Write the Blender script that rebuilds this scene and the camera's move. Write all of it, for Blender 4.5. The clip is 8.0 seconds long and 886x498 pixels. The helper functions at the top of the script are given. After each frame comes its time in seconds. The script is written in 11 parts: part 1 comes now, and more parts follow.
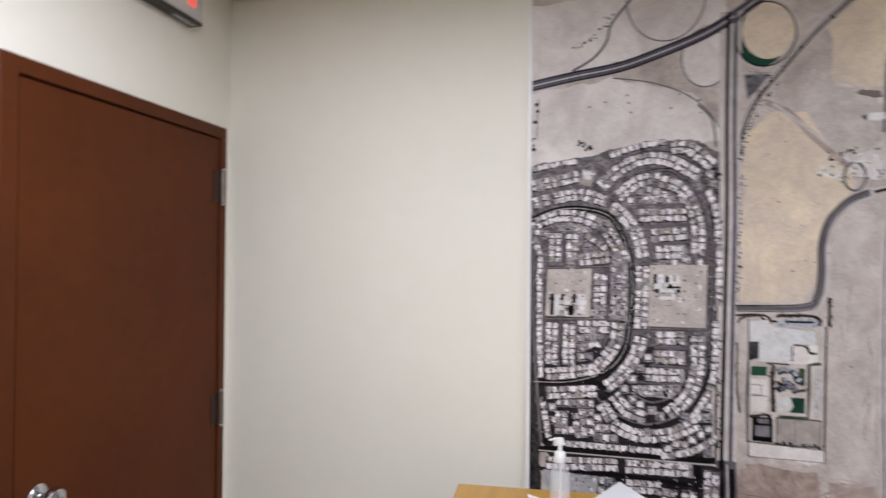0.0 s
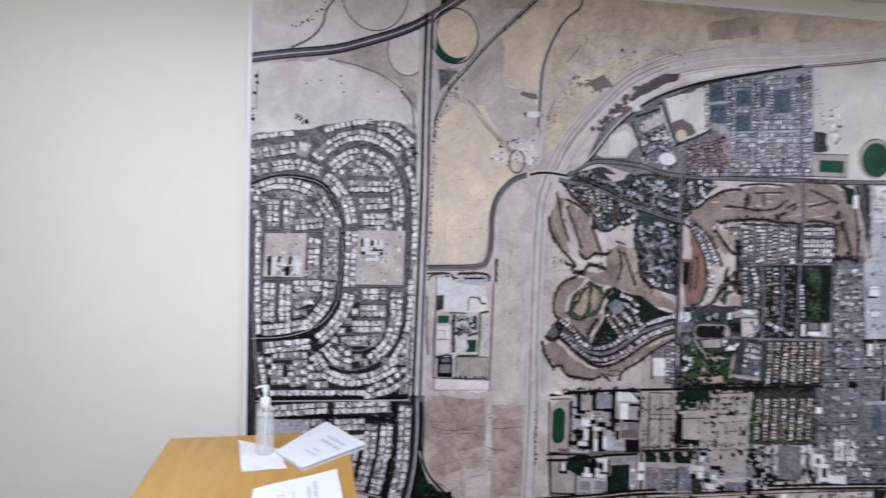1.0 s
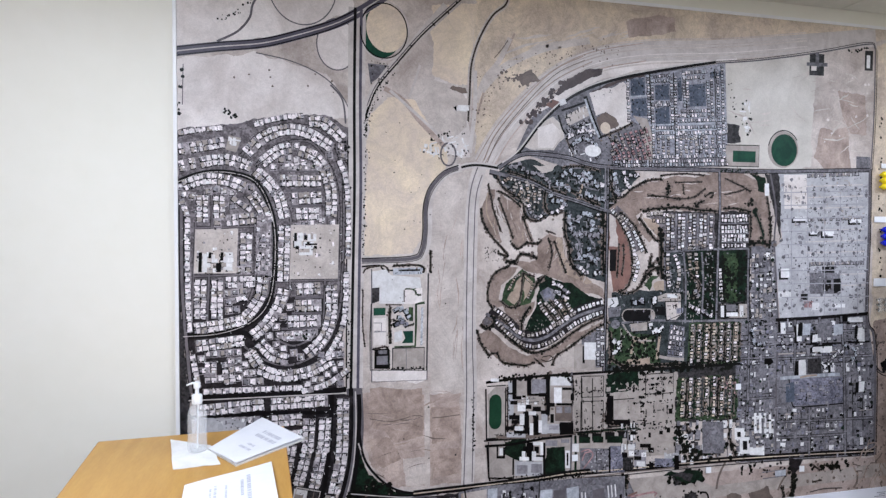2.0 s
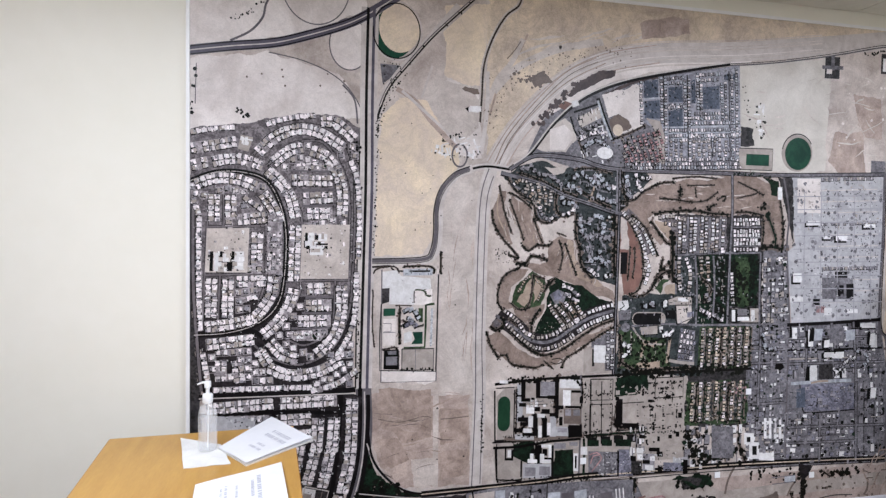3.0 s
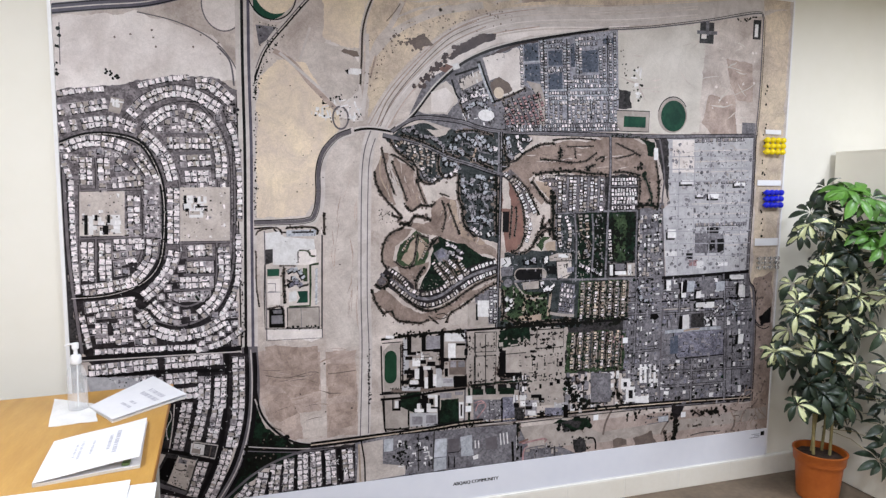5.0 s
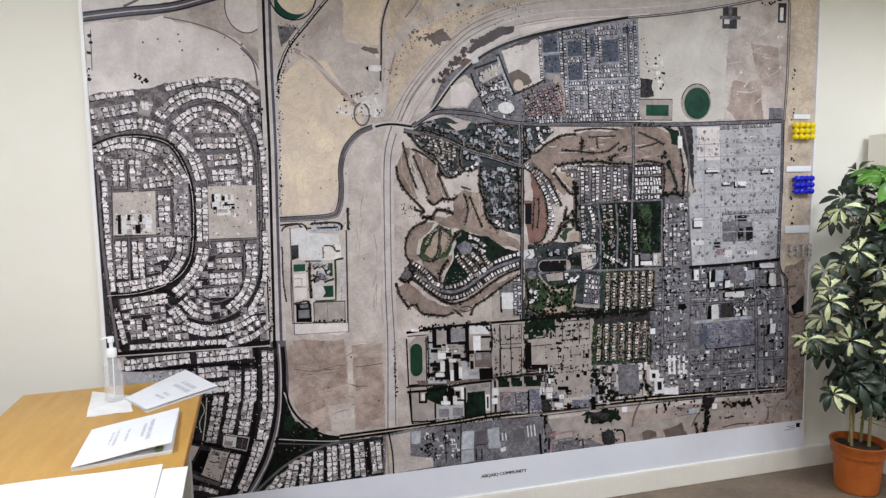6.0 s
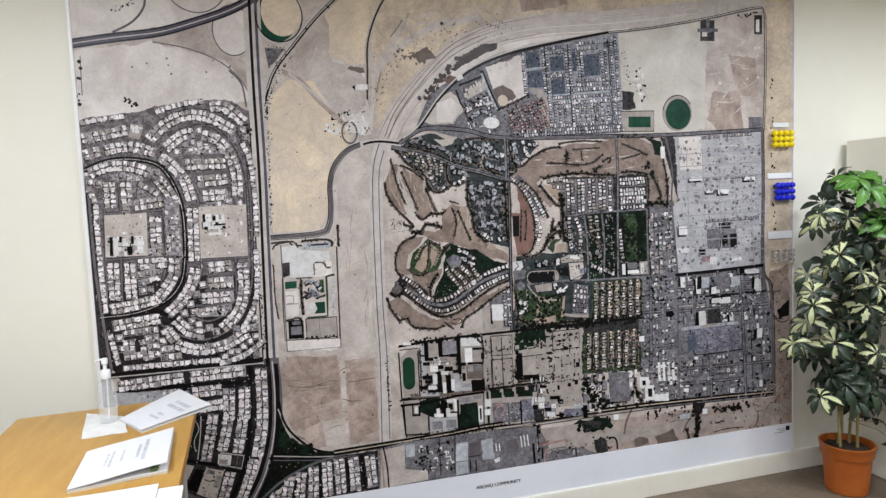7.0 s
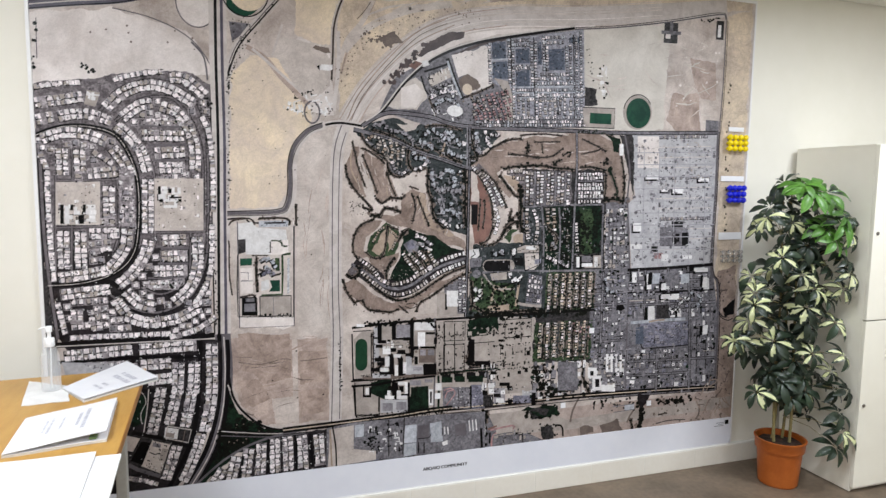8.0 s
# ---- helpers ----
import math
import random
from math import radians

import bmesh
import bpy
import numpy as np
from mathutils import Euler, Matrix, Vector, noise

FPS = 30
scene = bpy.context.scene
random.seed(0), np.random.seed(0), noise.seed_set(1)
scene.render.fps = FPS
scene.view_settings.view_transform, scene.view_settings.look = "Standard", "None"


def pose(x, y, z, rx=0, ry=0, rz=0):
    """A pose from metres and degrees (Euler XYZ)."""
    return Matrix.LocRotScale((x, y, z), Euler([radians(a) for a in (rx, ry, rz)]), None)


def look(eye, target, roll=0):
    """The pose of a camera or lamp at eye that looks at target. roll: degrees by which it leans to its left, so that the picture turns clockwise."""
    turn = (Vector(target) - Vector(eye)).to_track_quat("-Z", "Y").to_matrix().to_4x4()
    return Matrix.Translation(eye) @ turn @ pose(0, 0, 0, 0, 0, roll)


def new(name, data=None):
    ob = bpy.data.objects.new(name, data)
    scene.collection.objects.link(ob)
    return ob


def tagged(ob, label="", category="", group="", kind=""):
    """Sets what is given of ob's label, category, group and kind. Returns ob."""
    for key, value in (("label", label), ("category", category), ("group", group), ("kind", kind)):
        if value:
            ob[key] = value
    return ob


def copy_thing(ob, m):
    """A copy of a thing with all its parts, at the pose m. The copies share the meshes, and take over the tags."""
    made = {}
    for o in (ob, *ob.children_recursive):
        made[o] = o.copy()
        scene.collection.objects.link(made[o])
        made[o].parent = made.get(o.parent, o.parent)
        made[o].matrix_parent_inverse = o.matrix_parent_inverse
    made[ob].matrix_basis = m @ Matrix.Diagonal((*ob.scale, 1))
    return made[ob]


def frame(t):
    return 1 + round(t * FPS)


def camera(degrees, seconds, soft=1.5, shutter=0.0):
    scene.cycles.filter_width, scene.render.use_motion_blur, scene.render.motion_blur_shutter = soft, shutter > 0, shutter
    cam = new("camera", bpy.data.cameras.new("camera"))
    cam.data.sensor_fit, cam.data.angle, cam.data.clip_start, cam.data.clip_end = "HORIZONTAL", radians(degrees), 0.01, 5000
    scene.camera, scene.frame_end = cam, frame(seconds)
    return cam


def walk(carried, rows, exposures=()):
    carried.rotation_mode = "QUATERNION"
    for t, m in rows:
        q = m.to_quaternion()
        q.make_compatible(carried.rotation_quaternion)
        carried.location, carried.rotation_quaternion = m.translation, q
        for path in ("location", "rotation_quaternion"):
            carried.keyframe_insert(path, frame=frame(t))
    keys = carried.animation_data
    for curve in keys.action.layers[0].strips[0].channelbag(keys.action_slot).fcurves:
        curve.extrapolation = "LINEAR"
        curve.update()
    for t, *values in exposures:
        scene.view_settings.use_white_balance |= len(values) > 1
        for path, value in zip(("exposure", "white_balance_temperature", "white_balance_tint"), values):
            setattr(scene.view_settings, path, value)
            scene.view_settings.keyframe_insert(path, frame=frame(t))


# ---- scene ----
cam = camera(71.7, 8.0, soft=1.35, shutter=0.4)
PATH = [
    (0, (1.412, -2.247, 1.604), (0.967, -0.297, 1.624), 0.5),
    (0.1, (1.439, -2.263, 1.607), (1.039, -0.303, 1.622), -0.51),
    (0.2, (1.464, -2.28, 1.609), (1.152, -0.305, 1.593), 1.76),
    (0.4, (1.511, -2.319, 1.61), (1.352, -0.326, 1.645), 0.63),
    (0.5, (1.532, -2.339, 1.609), (1.457, -0.341, 1.625), 0.03),
    (0.6, (1.552, -2.36, 1.608), (1.567, -0.36, 1.597), 0.18),
    (0.8, (1.587, -2.401, 1.603), (1.741, -0.409, 1.529), 0.7),
    (1, (1.616, -2.439, 1.597), (1.911, -0.462, 1.526), 1.5),
    (1.5, (1.652, -2.491, 1.58), (2.114, -0.545, 1.527), 1.2),
    (2, (1.66, -2.482, 1.564), (2.125, -0.538, 1.498), 0.3),
    (3.3, (1.643, -2.473, 1.582), (2.084, -0.524, 1.507), 1.0),
    (3.5, (1.669, -2.48, 1.576), (2.145, -0.538, 1.53), 0.9),
    (4, (1.748, -2.524, 1.59), (2.219, -0.583, 1.48), 0.1),
    (4.2, (1.796, -2.558, 1.582), (2.291, -0.625, 1.444), 0.7),
    (4.5, (1.865, -2.594, 1.567), (2.441, -0.687, 1.385), -0.0),
    (4.7, (1.892, -2.612, 1.592), (2.492, -0.715, 1.389), 0.7),
    (6, (1.942, -2.664, 1.548), (2.433, -0.735, 1.354), -1.0),
    (6.5, (1.939, -2.674, 1.544), (2.472, -0.756, 1.351), -0.4),
    (6.7, (1.933, -2.683, 1.551), (2.47, -0.764, 1.383), -0.7),
    (7, (1.947, -2.704, 1.561), (2.463, -0.778, 1.404), -2.3),
    (7.3, (1.957, -2.72, 1.594), (2.487, -0.796, 1.458), -2.4),
    (7.5, (1.984, -2.747, 1.571), (2.583, -0.843, 1.448), -0.6),
    (7.7, (1.998, -2.755, 1.567), (2.628, -0.864, 1.403), -0.1),
    (8, (1.995, -2.752, 1.552), (2.602, -0.856, 1.354), 0.7),
]
EXPOSURES = [(0, -0.3, 6450, 16), (0.5, -0.3, 6050, 16), (1.0, -0.16, 5900, 15), (1.5, -0.05, 5900, 14), (2.2, 0.0, 5950, 14), (3.3, 0.0, 6250, 15), (4.5, 0.0, 6300, 15), (5.8, -0.05, 6450, 12), (6.0, -0.16, 6450, 12), (6.5, -0.32, 6450, 12), (7.0, -0.1, 6470, 10), (7.5, 0.09, 6500, 11), (8.0, 0.0, 6500, 11)]
walk(cam, [(t, look(e, g, r)) for t, e, g, r in PATH], EXPOSURES)
# ---- light ----
world = bpy.data.worlds.new("world")
scene.world = world
world.use_nodes = True
world.node_tree.nodes["Background"].inputs["Color"].default_value = (0.6, 0.62, 0.65, 1)
world.node_tree.nodes["Background"].inputs["Strength"].default_value = 0.1
PANEL_WATTS = 38.5
PANEL_COLOR = (0.86, 0.93, 1.0)

# ---- helpers of this scene ----
def lin(r, g, b, k=1.0):
    """A linear colour from 0..255 values."""
    def f(v):
        v /= 255.0
        return (v / 12.92 if v <= 0.04045 else ((v + 0.055) / 1.055) ** 2.4) * k
    return (f(r), f(g), f(b), 1.0)


def material(name, color, rough=0.5, metal=0.0, color2=None, scale=8.0, detail=6.0, bump=0.0, bump_scale=60.0,
             island=0.0, coat=0.0, transmission=0.0, ior=1.45, emit=0.0, rnd=0.0, spec=0.5, stretch=(1, 1, 1)):
    """A surface with two-scale colour variation and fine relief, at real-world size."""
    m = bpy.data.materials.new(name)
    m.use_nodes = True
    nt = m.node_tree
    n, l = nt.nodes, nt.links
    b = n["Principled BSDF"]
    b.inputs["Roughness"].default_value = rough
    b.inputs["Metallic"].default_value = metal
    b.inputs["Coat Weight"].default_value = coat
    b.inputs["Coat Roughness"].default_value = 0.15
    b.inputs["Transmission Weight"].default_value = transmission
    b.inputs["IOR"].default_value = ior
    b.inputs["Specular IOR Level"].default_value = spec
    b.inputs["Base Color"].default_value = color
    if emit:
        b.inputs["Emission Color"].default_value = color
        b.inputs["Emission Strength"].default_value = emit
    geo = n.new("ShaderNodeNewGeometry")
    mp = n.new("ShaderNodeMapping")
    mp.inputs["Scale"].default_value = stretch
    l.new(geo.outputs["Position"], mp.inputs["Vector"])
    if color2:
        big, small = n.new("ShaderNodeTexNoise"), n.new("ShaderNodeTexNoise")
        big.inputs["Scale"].default_value, big.inputs["Detail"].default_value = scale, detail
        small.inputs["Scale"].default_value, small.inputs["Detail"].default_value = scale * 9, 3
        for t in (big, small):
            l.new(mp.outputs["Vector"], t.inputs["Vector"])
        mix = n.new("ShaderNodeMath")
        mix.operation = "MULTIPLY_ADD"
        l.new(small.outputs["Fac"], mix.inputs[0])
        mix.inputs[1].default_value = 0.45
        l.new(big.outputs["Fac"], mix.inputs[2])
        ramp = n.new("ShaderNodeMapRange")
        ramp.inputs["From Min"].default_value, ramp.inputs["From Max"].default_value = 0.5, 0.95
        l.new(mix.outputs["Value"], ramp.inputs["Value"])
        cm = n.new("ShaderNodeMix")
        cm.data_type = "RGBA"
        cm.inputs["A"].default_value, cm.inputs["B"].default_value = color, color2
        l.new(ramp.outputs["Result"], cm.inputs["Factor"])
        out = cm.outputs["Result"]
        if island or rnd:
            hv = n.new("ShaderNodeHueSaturation")
            vr = n.new("ShaderNodeMapRange")
            a = island or rnd
            vr.inputs["To Min"].default_value, vr.inputs["To Max"].default_value = 1 - a, 1 + a
            if island:
                l.new(geo.outputs["Random Per Island"], vr.inputs["Value"])
            else:
                oi = n.new("ShaderNodeObjectInfo")
                l.new(oi.outputs["Random"], vr.inputs["Value"])
            l.new(vr.outputs["Result"], hv.inputs["Value"])
            l.new(out, hv.inputs["Color"])
            out = hv.outputs["Color"]
        l.new(out, b.inputs["Base Color"])
    if bump:
        t, bp = n.new("ShaderNodeTexNoise"), n.new("ShaderNodeBump")
        t.inputs["Scale"].default_value, t.inputs["Detail"].default_value = bump_scale, 4
        bp.inputs["Strength"].default_value, bp.inputs["Distance"].default_value = bump, 0.004
        l.new(mp.outputs["Vector"], t.inputs["Vector"])
        l.new(t.outputs["Fac"], bp.inputs["Height"])
        l.new(bp.outputs["Normal"], b.inputs["Normal"])
    return m


def bm_box(bm, x0, x1, y0, y1, z0, z1, bevel=0.0):
    r = bmesh.ops.create_cube(bm, size=1)
    for v in r["verts"]:
        v.co = ((x0 + x1) / 2 + v.co.x * (x1 - x0), (y0 + y1) / 2 + v.co.y * (y1 - y0), (z0 + z1) / 2 + v.co.z * (z1 - z0))
    if bevel:
        es = list({e for v in r["verts"] for e in v.link_edges})
        bmesh.ops.bevel(bm, geom=es, offset=bevel, segments=2, profile=0.6, affect="EDGES")
    return bm


def box(x0, x1, y0, y1, z0, z1, bevel=0.0):
    return bm_box(bmesh.new(), x0, x1, y0, y1, z0, z1, bevel)


def lathe(profile, center, segments=32):
    """A turned body from (radius, height) pairs about a vertical axis."""
    bm = bmesh.new()
    rings = []
    for r, z in profile:
        rings.append([bm.verts.new((center[0] + r * math.cos(2 * math.pi * i / segments),
                                    center[1] + r * math.sin(2 * math.pi * i / segments), center[2] + z)) for i in range(segments)])
    for a, b in zip(rings, rings[1:]):
        for i in range(segments):
            bm.faces.new((a[i], a[(i + 1) % segments], b[(i + 1) % segments], b[i]))
    bm.faces.new(list(reversed(rings[0])))
    bm.faces.new(rings[-1])
    return bm


def tube(points, radius, segments=8, taper=1.0):
    """A round bar along points."""
    bm = bmesh.new()
    pts = [Vector(p) for p in points]
    rings = []
    for i, p in enumerate(pts):
        d = (pts[min(i + 1, len(pts) - 1)] - pts[max(i - 1, 0)]).normalized()
        u = d.orthogonal().normalized() if i == 0 else (rings_u - d * rings_u.dot(d)).normalized()
        rings_u = u
        w = d.cross(u)
        r = radius * (1 + (taper - 1) * i / (len(pts) - 1))
        rings.append([bm.verts.new(p + (u * math.cos(a) + w * math.sin(a)) * r)
                      for a in (2 * math.pi * k / segments for k in range(segments))])
    for a, b in zip(rings, rings[1:]):
        for i in range(segments):
            bm.faces.new((a[i], a[(i + 1) % segments], b[(i + 1) % segments], b[i]))
    bm.faces.new(list(reversed(rings[0])))
    bm.faces.new(rings[-1])
    return bm


def finish(bm, name, mats, smooth=False):
    bmesh.ops.recalc_face_normals(bm, faces=bm.faces)
    me = bpy.data.meshes.new(name)
    bm.to_mesh(me)
    bm.free()
    for m in (mats if isinstance(mats, (list, tuple)) else (mats,)):
        me.materials.append(m)
    if smooth:
        for p in me.polygons:
            p.use_smooth = True
        me.set_sharp_from_angle(angle=radians(40))
    return me


def thing(name, base, label, category, group="", kind="", turn=0.0):
    ob = new(name)
    ob.location = base
    ob.rotation_euler = (0, 0, radians(turn))
    return tagged(ob, label, category, group, kind)


def base_of(ob):
    p = Vector(ob.location)
    while ob.parent:
        ob = ob.parent
        p += Vector(ob.location)
    return p


def part(name, bm, mats, parent, label="", smooth=False, kind=""):
    """Links a bmesh, whose places are the world's, as one mesh under a thing or a part."""
    bmesh.ops.translate(bm, verts=bm.verts, vec=-base_of(parent))
    ob = new(name, finish(bm, name, mats, smooth))
    ob.parent = parent
    return tagged(ob, label, kind=kind)


def solid(name, bm, mats, label="", category="", group="", kind="", smooth=False):
    return tagged(new(name, finish(bm, name, mats, smooth)), label, category, group, kind)


# ---- materials ----
WALL = material("cream_wall_paint", lin(235, 231, 221), 0.55, color2=lin(230, 226, 214), scale=1.3, bump=0.06, bump_scale=220)
CEIL = material("ceiling_tile", lin(226, 223, 214), 0.8, color2=lin(212, 209, 201), scale=3, bump=0.2, bump_scale=150)
CEIL_GRID = material("ceiling_gap", lin(70, 66, 60), 0.7, color2=lin(56, 52, 48), scale=6)
FLOOR = material("vinyl_floor", lin(128, 112, 95), 0.42, color2=lin(92, 79, 66), scale=4.5, bump=0.05, bump_scale=90)
SKIRT = material("skirting_tile_glaze", lin(236, 231, 222), 0.28, color2=lin(229, 223, 212), scale=5, rnd=0.012)
GROUT = material("grout", lin(238, 236, 230), 0.8, color2=lin(230, 228, 221), scale=40)
DOOR = material("brown_door_paint", lin(90, 43, 15), 0.5, color2=lin(78, 36, 12), scale=2.2, bump=0.04, bump_scale=120)
FRAME = material("brown_frame_paint", lin(88, 43, 18), 0.45, color2=lin(77, 36, 14), scale=3)
for paint in (DOOR, FRAME):
    paint.node_tree.nodes["Principled BSDF"].inputs["Specular IOR Level"].default_value = 0.2
DARK = material("gap_shade", lin(30, 18, 14), 0.8, color2=lin(22, 14, 10), scale=20)
CHROME = material("brushed_chrome", lin(205, 205, 208), 0.16, 1.0, color2=lin(180, 180, 185), scale=30)
HINGE_BROWN = material("dark_hinge_paint", lin(46, 24, 14), 0.4, color2=lin(36, 18, 10), scale=30)
STEEL = material("hinge_steel", lin(150, 146, 140), 0.35, 1.0, color2=lin(120, 116, 112), scale=40)
WOOD = material("oak_laminate", lin(196, 151, 76), 0.36, color2=lin(180, 134, 61), scale=3.5, stretch=(7, 1, 7), bump=0.03, bump_scale=160)
WOOD_EDGE = material("laminate_edge", lin(168, 118, 56), 0.45, color2=lin(150, 102, 46), scale=8)
LEG = material("grey_leg_enamel", lin(168, 166, 160), 0.4, color2=lin(150, 148, 142), scale=9)
PAPER = material("white_paper", lin(234, 234, 237), 0.6, color2=lin(226, 226, 231), scale=6, bump=0.05, bump_scale=30)
PAGE_EDGE = material("page_edges", lin(222, 220, 214), 0.75, color2=lin(196, 194, 190), scale=70, stretch=(1, 1, 30))
INK = material("grey_print", lin(200, 200, 208), 0.6, color2=lin(176, 176, 187), scale=60)
GREEN_TAB = material("green_tab", lin(96, 122, 78), 0.6, color2=lin(80, 104, 64), scale=30)
TISSUE = material("paper_tissue", lin(236, 235, 233), 0.85, color2=lin(222, 220, 218), scale=25, bump=0.3, bump_scale=120)
CLEAR = material("clear_plastic", (0.9, 0.91, 0.92, 1), 0.12, color2=(0.86, 0.87, 0.89, 1), scale=30)
CLEAR.node_tree.nodes["Principled BSDF"].inputs["Alpha"].default_value = 0.24
GEL = material("clear_gel", (0.8, 0.82, 0.85, 1), 0.1, color2=(0.74, 0.76, 0.8, 1), scale=20)
GEL.node_tree.nodes["Principled BSDF"].inputs["Alpha"].default_value = 0.14
WHITE_PLASTIC = material("white_plastic", lin(240, 241, 243), 0.32, color2=lin(232, 233, 236), scale=20)
METAL_WHITE = material("cabinet_enamel", lin(243, 239, 226), 0.35, color2=lin(238, 233, 219), scale=1.6, bump=0.03, bump_scale=200)
TERRA = material("orange_pot_plastic", lin(178, 96, 38), 0.42, color2=lin(160, 80, 28), scale=7, bump=0.05, bump_scale=60)
SOIL = material("potting_soil", lin(62, 44, 32), 0.95, color2=lin(34, 24, 18), scale=30, bump=1.0, bump_scale=120)
STEM = material("green_brown_stem", lin(160, 148, 100), 0.6, color2=lin(116, 104, 68), scale=25, bump=0.2, bump_scale=90)
LEAF_DARK = material("leaf_dark_green", lin(45, 60, 42), 0.38, color2=lin(25, 36, 27), scale=16, rnd=0.35, bump=0.1, bump_scale=80)
LEAF_LIME = material("leaf_lime_green", lin(88, 134, 50), 0.4, color2=lin(58, 98, 36), scale=16, rnd=0.2, bump=0.1, bump_scale=80)
LEAF_CREAM = material("leaf_cream", lin(204, 204, 164), 0.42, color2=lin(172, 178, 124), scale=30, rnd=0.12, bump=0.1, bump_scale=80)
SIGN_GREY = material("sign_housing", lin(206, 203, 200), 0.4, color2=lin(194, 191, 188), scale=8)
SIGN_DARK = material("sign_lower_edge", lin(52, 48, 46), 0.5, color2=lin(40, 38, 36), scale=8)
SIGN_RED = material("sign_red_letters", lin(238, 96, 84), 0.5, emit=0.9)
DIFFUSER = material("light_diffuser", (1, 0.98, 0.94, 1), 0.5, emit=1.5)
LAMP_FRAME = material("lamp_frame_enamel", lin(235, 235, 232), 0.4, color2=lin(228, 228, 225), scale=5)
YELLOW = material("yellow_pin_plastic", lin(246, 222, 20), 0.25, color2=lin(236, 208, 12), scale=40)
BLUE = material("blue_pin_plastic", lin(24, 40, 214), 0.22, color2=lin(16, 28, 190), scale=40)
PIN_CLEAR = material("clear_pin_plastic", (0.95, 0.95, 0.95, 1), 0.08, transmission=0.9, ior=1.45)

# ---- the room ----
RX, RY, RZ = 6.6, -5.2, 2.635


def room():
    solid("floor", box(-0.12, RX + 0.12, RY - 0.12, 0.12, -0.1, 0), FLOOR, "mottled grey-brown vinyl floor with a dull sheen", "floor", kind="structure")
    solid("wall_north", box(0, RX, 0, 0.12, 0, 2.9), WALL, "cream painted wall behind the large map", "wall", kind="structure")
    solid("wall_south", box(0, RX, RY - 0.12, RY, 0, 2.9), WALL, "plain cream painted wall", "wall", kind="structure")
    solid("wall_east", box(RX, RX + 0.12, RY - 0.12, 0.12, 0, 2.9), WALL, "plain cream painted wall", "wall", kind="structure")
    # west wall in three pieces round the door opening
    bm = box(-0.12, 0, RY - 0.12, -1.02, 0, 2.9)
    bm_box(bm, -0.12, 0, -0.04, 0.12, 0, 2.9)
    bm_box(bm, -0.12, 0, -1.02, -0.04, 2.105, 2.9)
    solid("wall_west", bm, WALL, "cream painted wall round the brown door", "wall", kind="structure")
    solid("wall_corridor", box(-0.6, -0.5, -1.6, 0.4, 0, 2.9), WALL, "plain cream wall behind the closed door", "wall", kind="structure")
    # suspended ceiling: square boards with dark joints, one mesh
    bm = bmesh.new()
    s, y = 0.6, 0.0
    # Unseen panels: assumed, the one at x 5.12 added to brighten the right wall.
    lamps = [(0.92, -1.5), (3.32, -1.5), (5.12, -1.5), (1.52, -3.9), (4.52, -3.9)]
    for i in range(-1, 11):
        for j in range(0, 9):
            x0, x1 = max(0, 0.02 + s * i), min(RX, 0.02 + s * (i + 1))
            y1, y0 = -s * j, max(RY, -s * (j + 1))
            cx, cy = 0.02 + s * (i + 0.5), -s * (j + 0.5)
            if x1 - x0 < 0.02 or y1 - y0 < 0.02 or any(abs(cx - a) < 0.3 and abs(cy - b) < 0.35 for a, b in lamps):
                continue
            bm_box(bm, x0 + 0.003, x1 - 0.003, y0 + 0.003, y1 - (0.008 if j == 0 else 0.003), RZ, RZ + 0.012)
    solid("ceiling", bm, CEIL, "grey-white suspended ceiling boards with thin dark joints", "ceiling", kind="structure")
    solid("ceiling_slab", box(0, RX, RY, 0, RZ + 0.1, RZ + 0.2), CEIL_GRID, "dark void above the ceiling boards", "ceiling", kind="structure")
    for cx, cy in lamps:
        cy = -s * (int(-cy / s) + 0.5)
        cx = 0.02 + s * (int((cx - 0.02) / s) + 0.5)
        t = thing("ceiling_light", (cx, cy, RZ), "white square recessed ceiling light panel, out of view and assumed, switched on", "light", "ceiling lights")
        bm = bmesh.new()
        for a in (-1, 1):
            bm_box(bm, cx + a * 0.285 - 0.0125, cx + a * 0.285 + 0.0125, cy - 0.2975, cy + 0.2975, RZ - 0.004, RZ + 0.03)
            bm_box(bm, cx - 0.2725, cx + 0.2725, cy + a * 0.285 - 0.0125, cy + a * 0.285 + 0.0125, RZ - 0.004, RZ + 0.03)
        part("frame", bm, LAMP_FRAME, t)
        part("diffuser", box(cx - 0.272, cx + 0.272, cy - 0.272, cy + 0.272, RZ + 0.012, RZ + 0.02), DIFFUSER, t)
        lamp = bpy.data.lights.new("panel_light", "AREA")
        lamp.shape, lamp.size, lamp.energy, lamp.color = "SQUARE", 0.54, PANEL_WATTS, PANEL_COLOR
        lo = new("panel_light", lamp)
        lo.location = (cx, cy, RZ + 0.006)


room()


def skirting():
    base = thing("baseboard", (0, 0, 0), "cream glazed tile baseboard with narrow joints", "baseboard", kind="structure")
    part("mortar_bed", box(0.002, RX, -0.0248, -0.0005, 0, 0.109), GROUT, base)
    me = finish(box(0.0006, 0.3294, -0.026, -0.012, 0.0005, 0.103, 0.003), "tile", SKIRT)
    for i in range(19):
        o = new("tile", me)
        o.parent = base
        o.location = (0.08 + 0.33 * i, 0, 0)
    # plain strip along the west wall, up to the door
    solid("baseboard_west", box(0, 0.012, RY, -1.03, 0, 0.103, 0.002), SKIRT, "cream glazed tile baseboard along the door wall", "baseboard", kind="structure")


skirting()


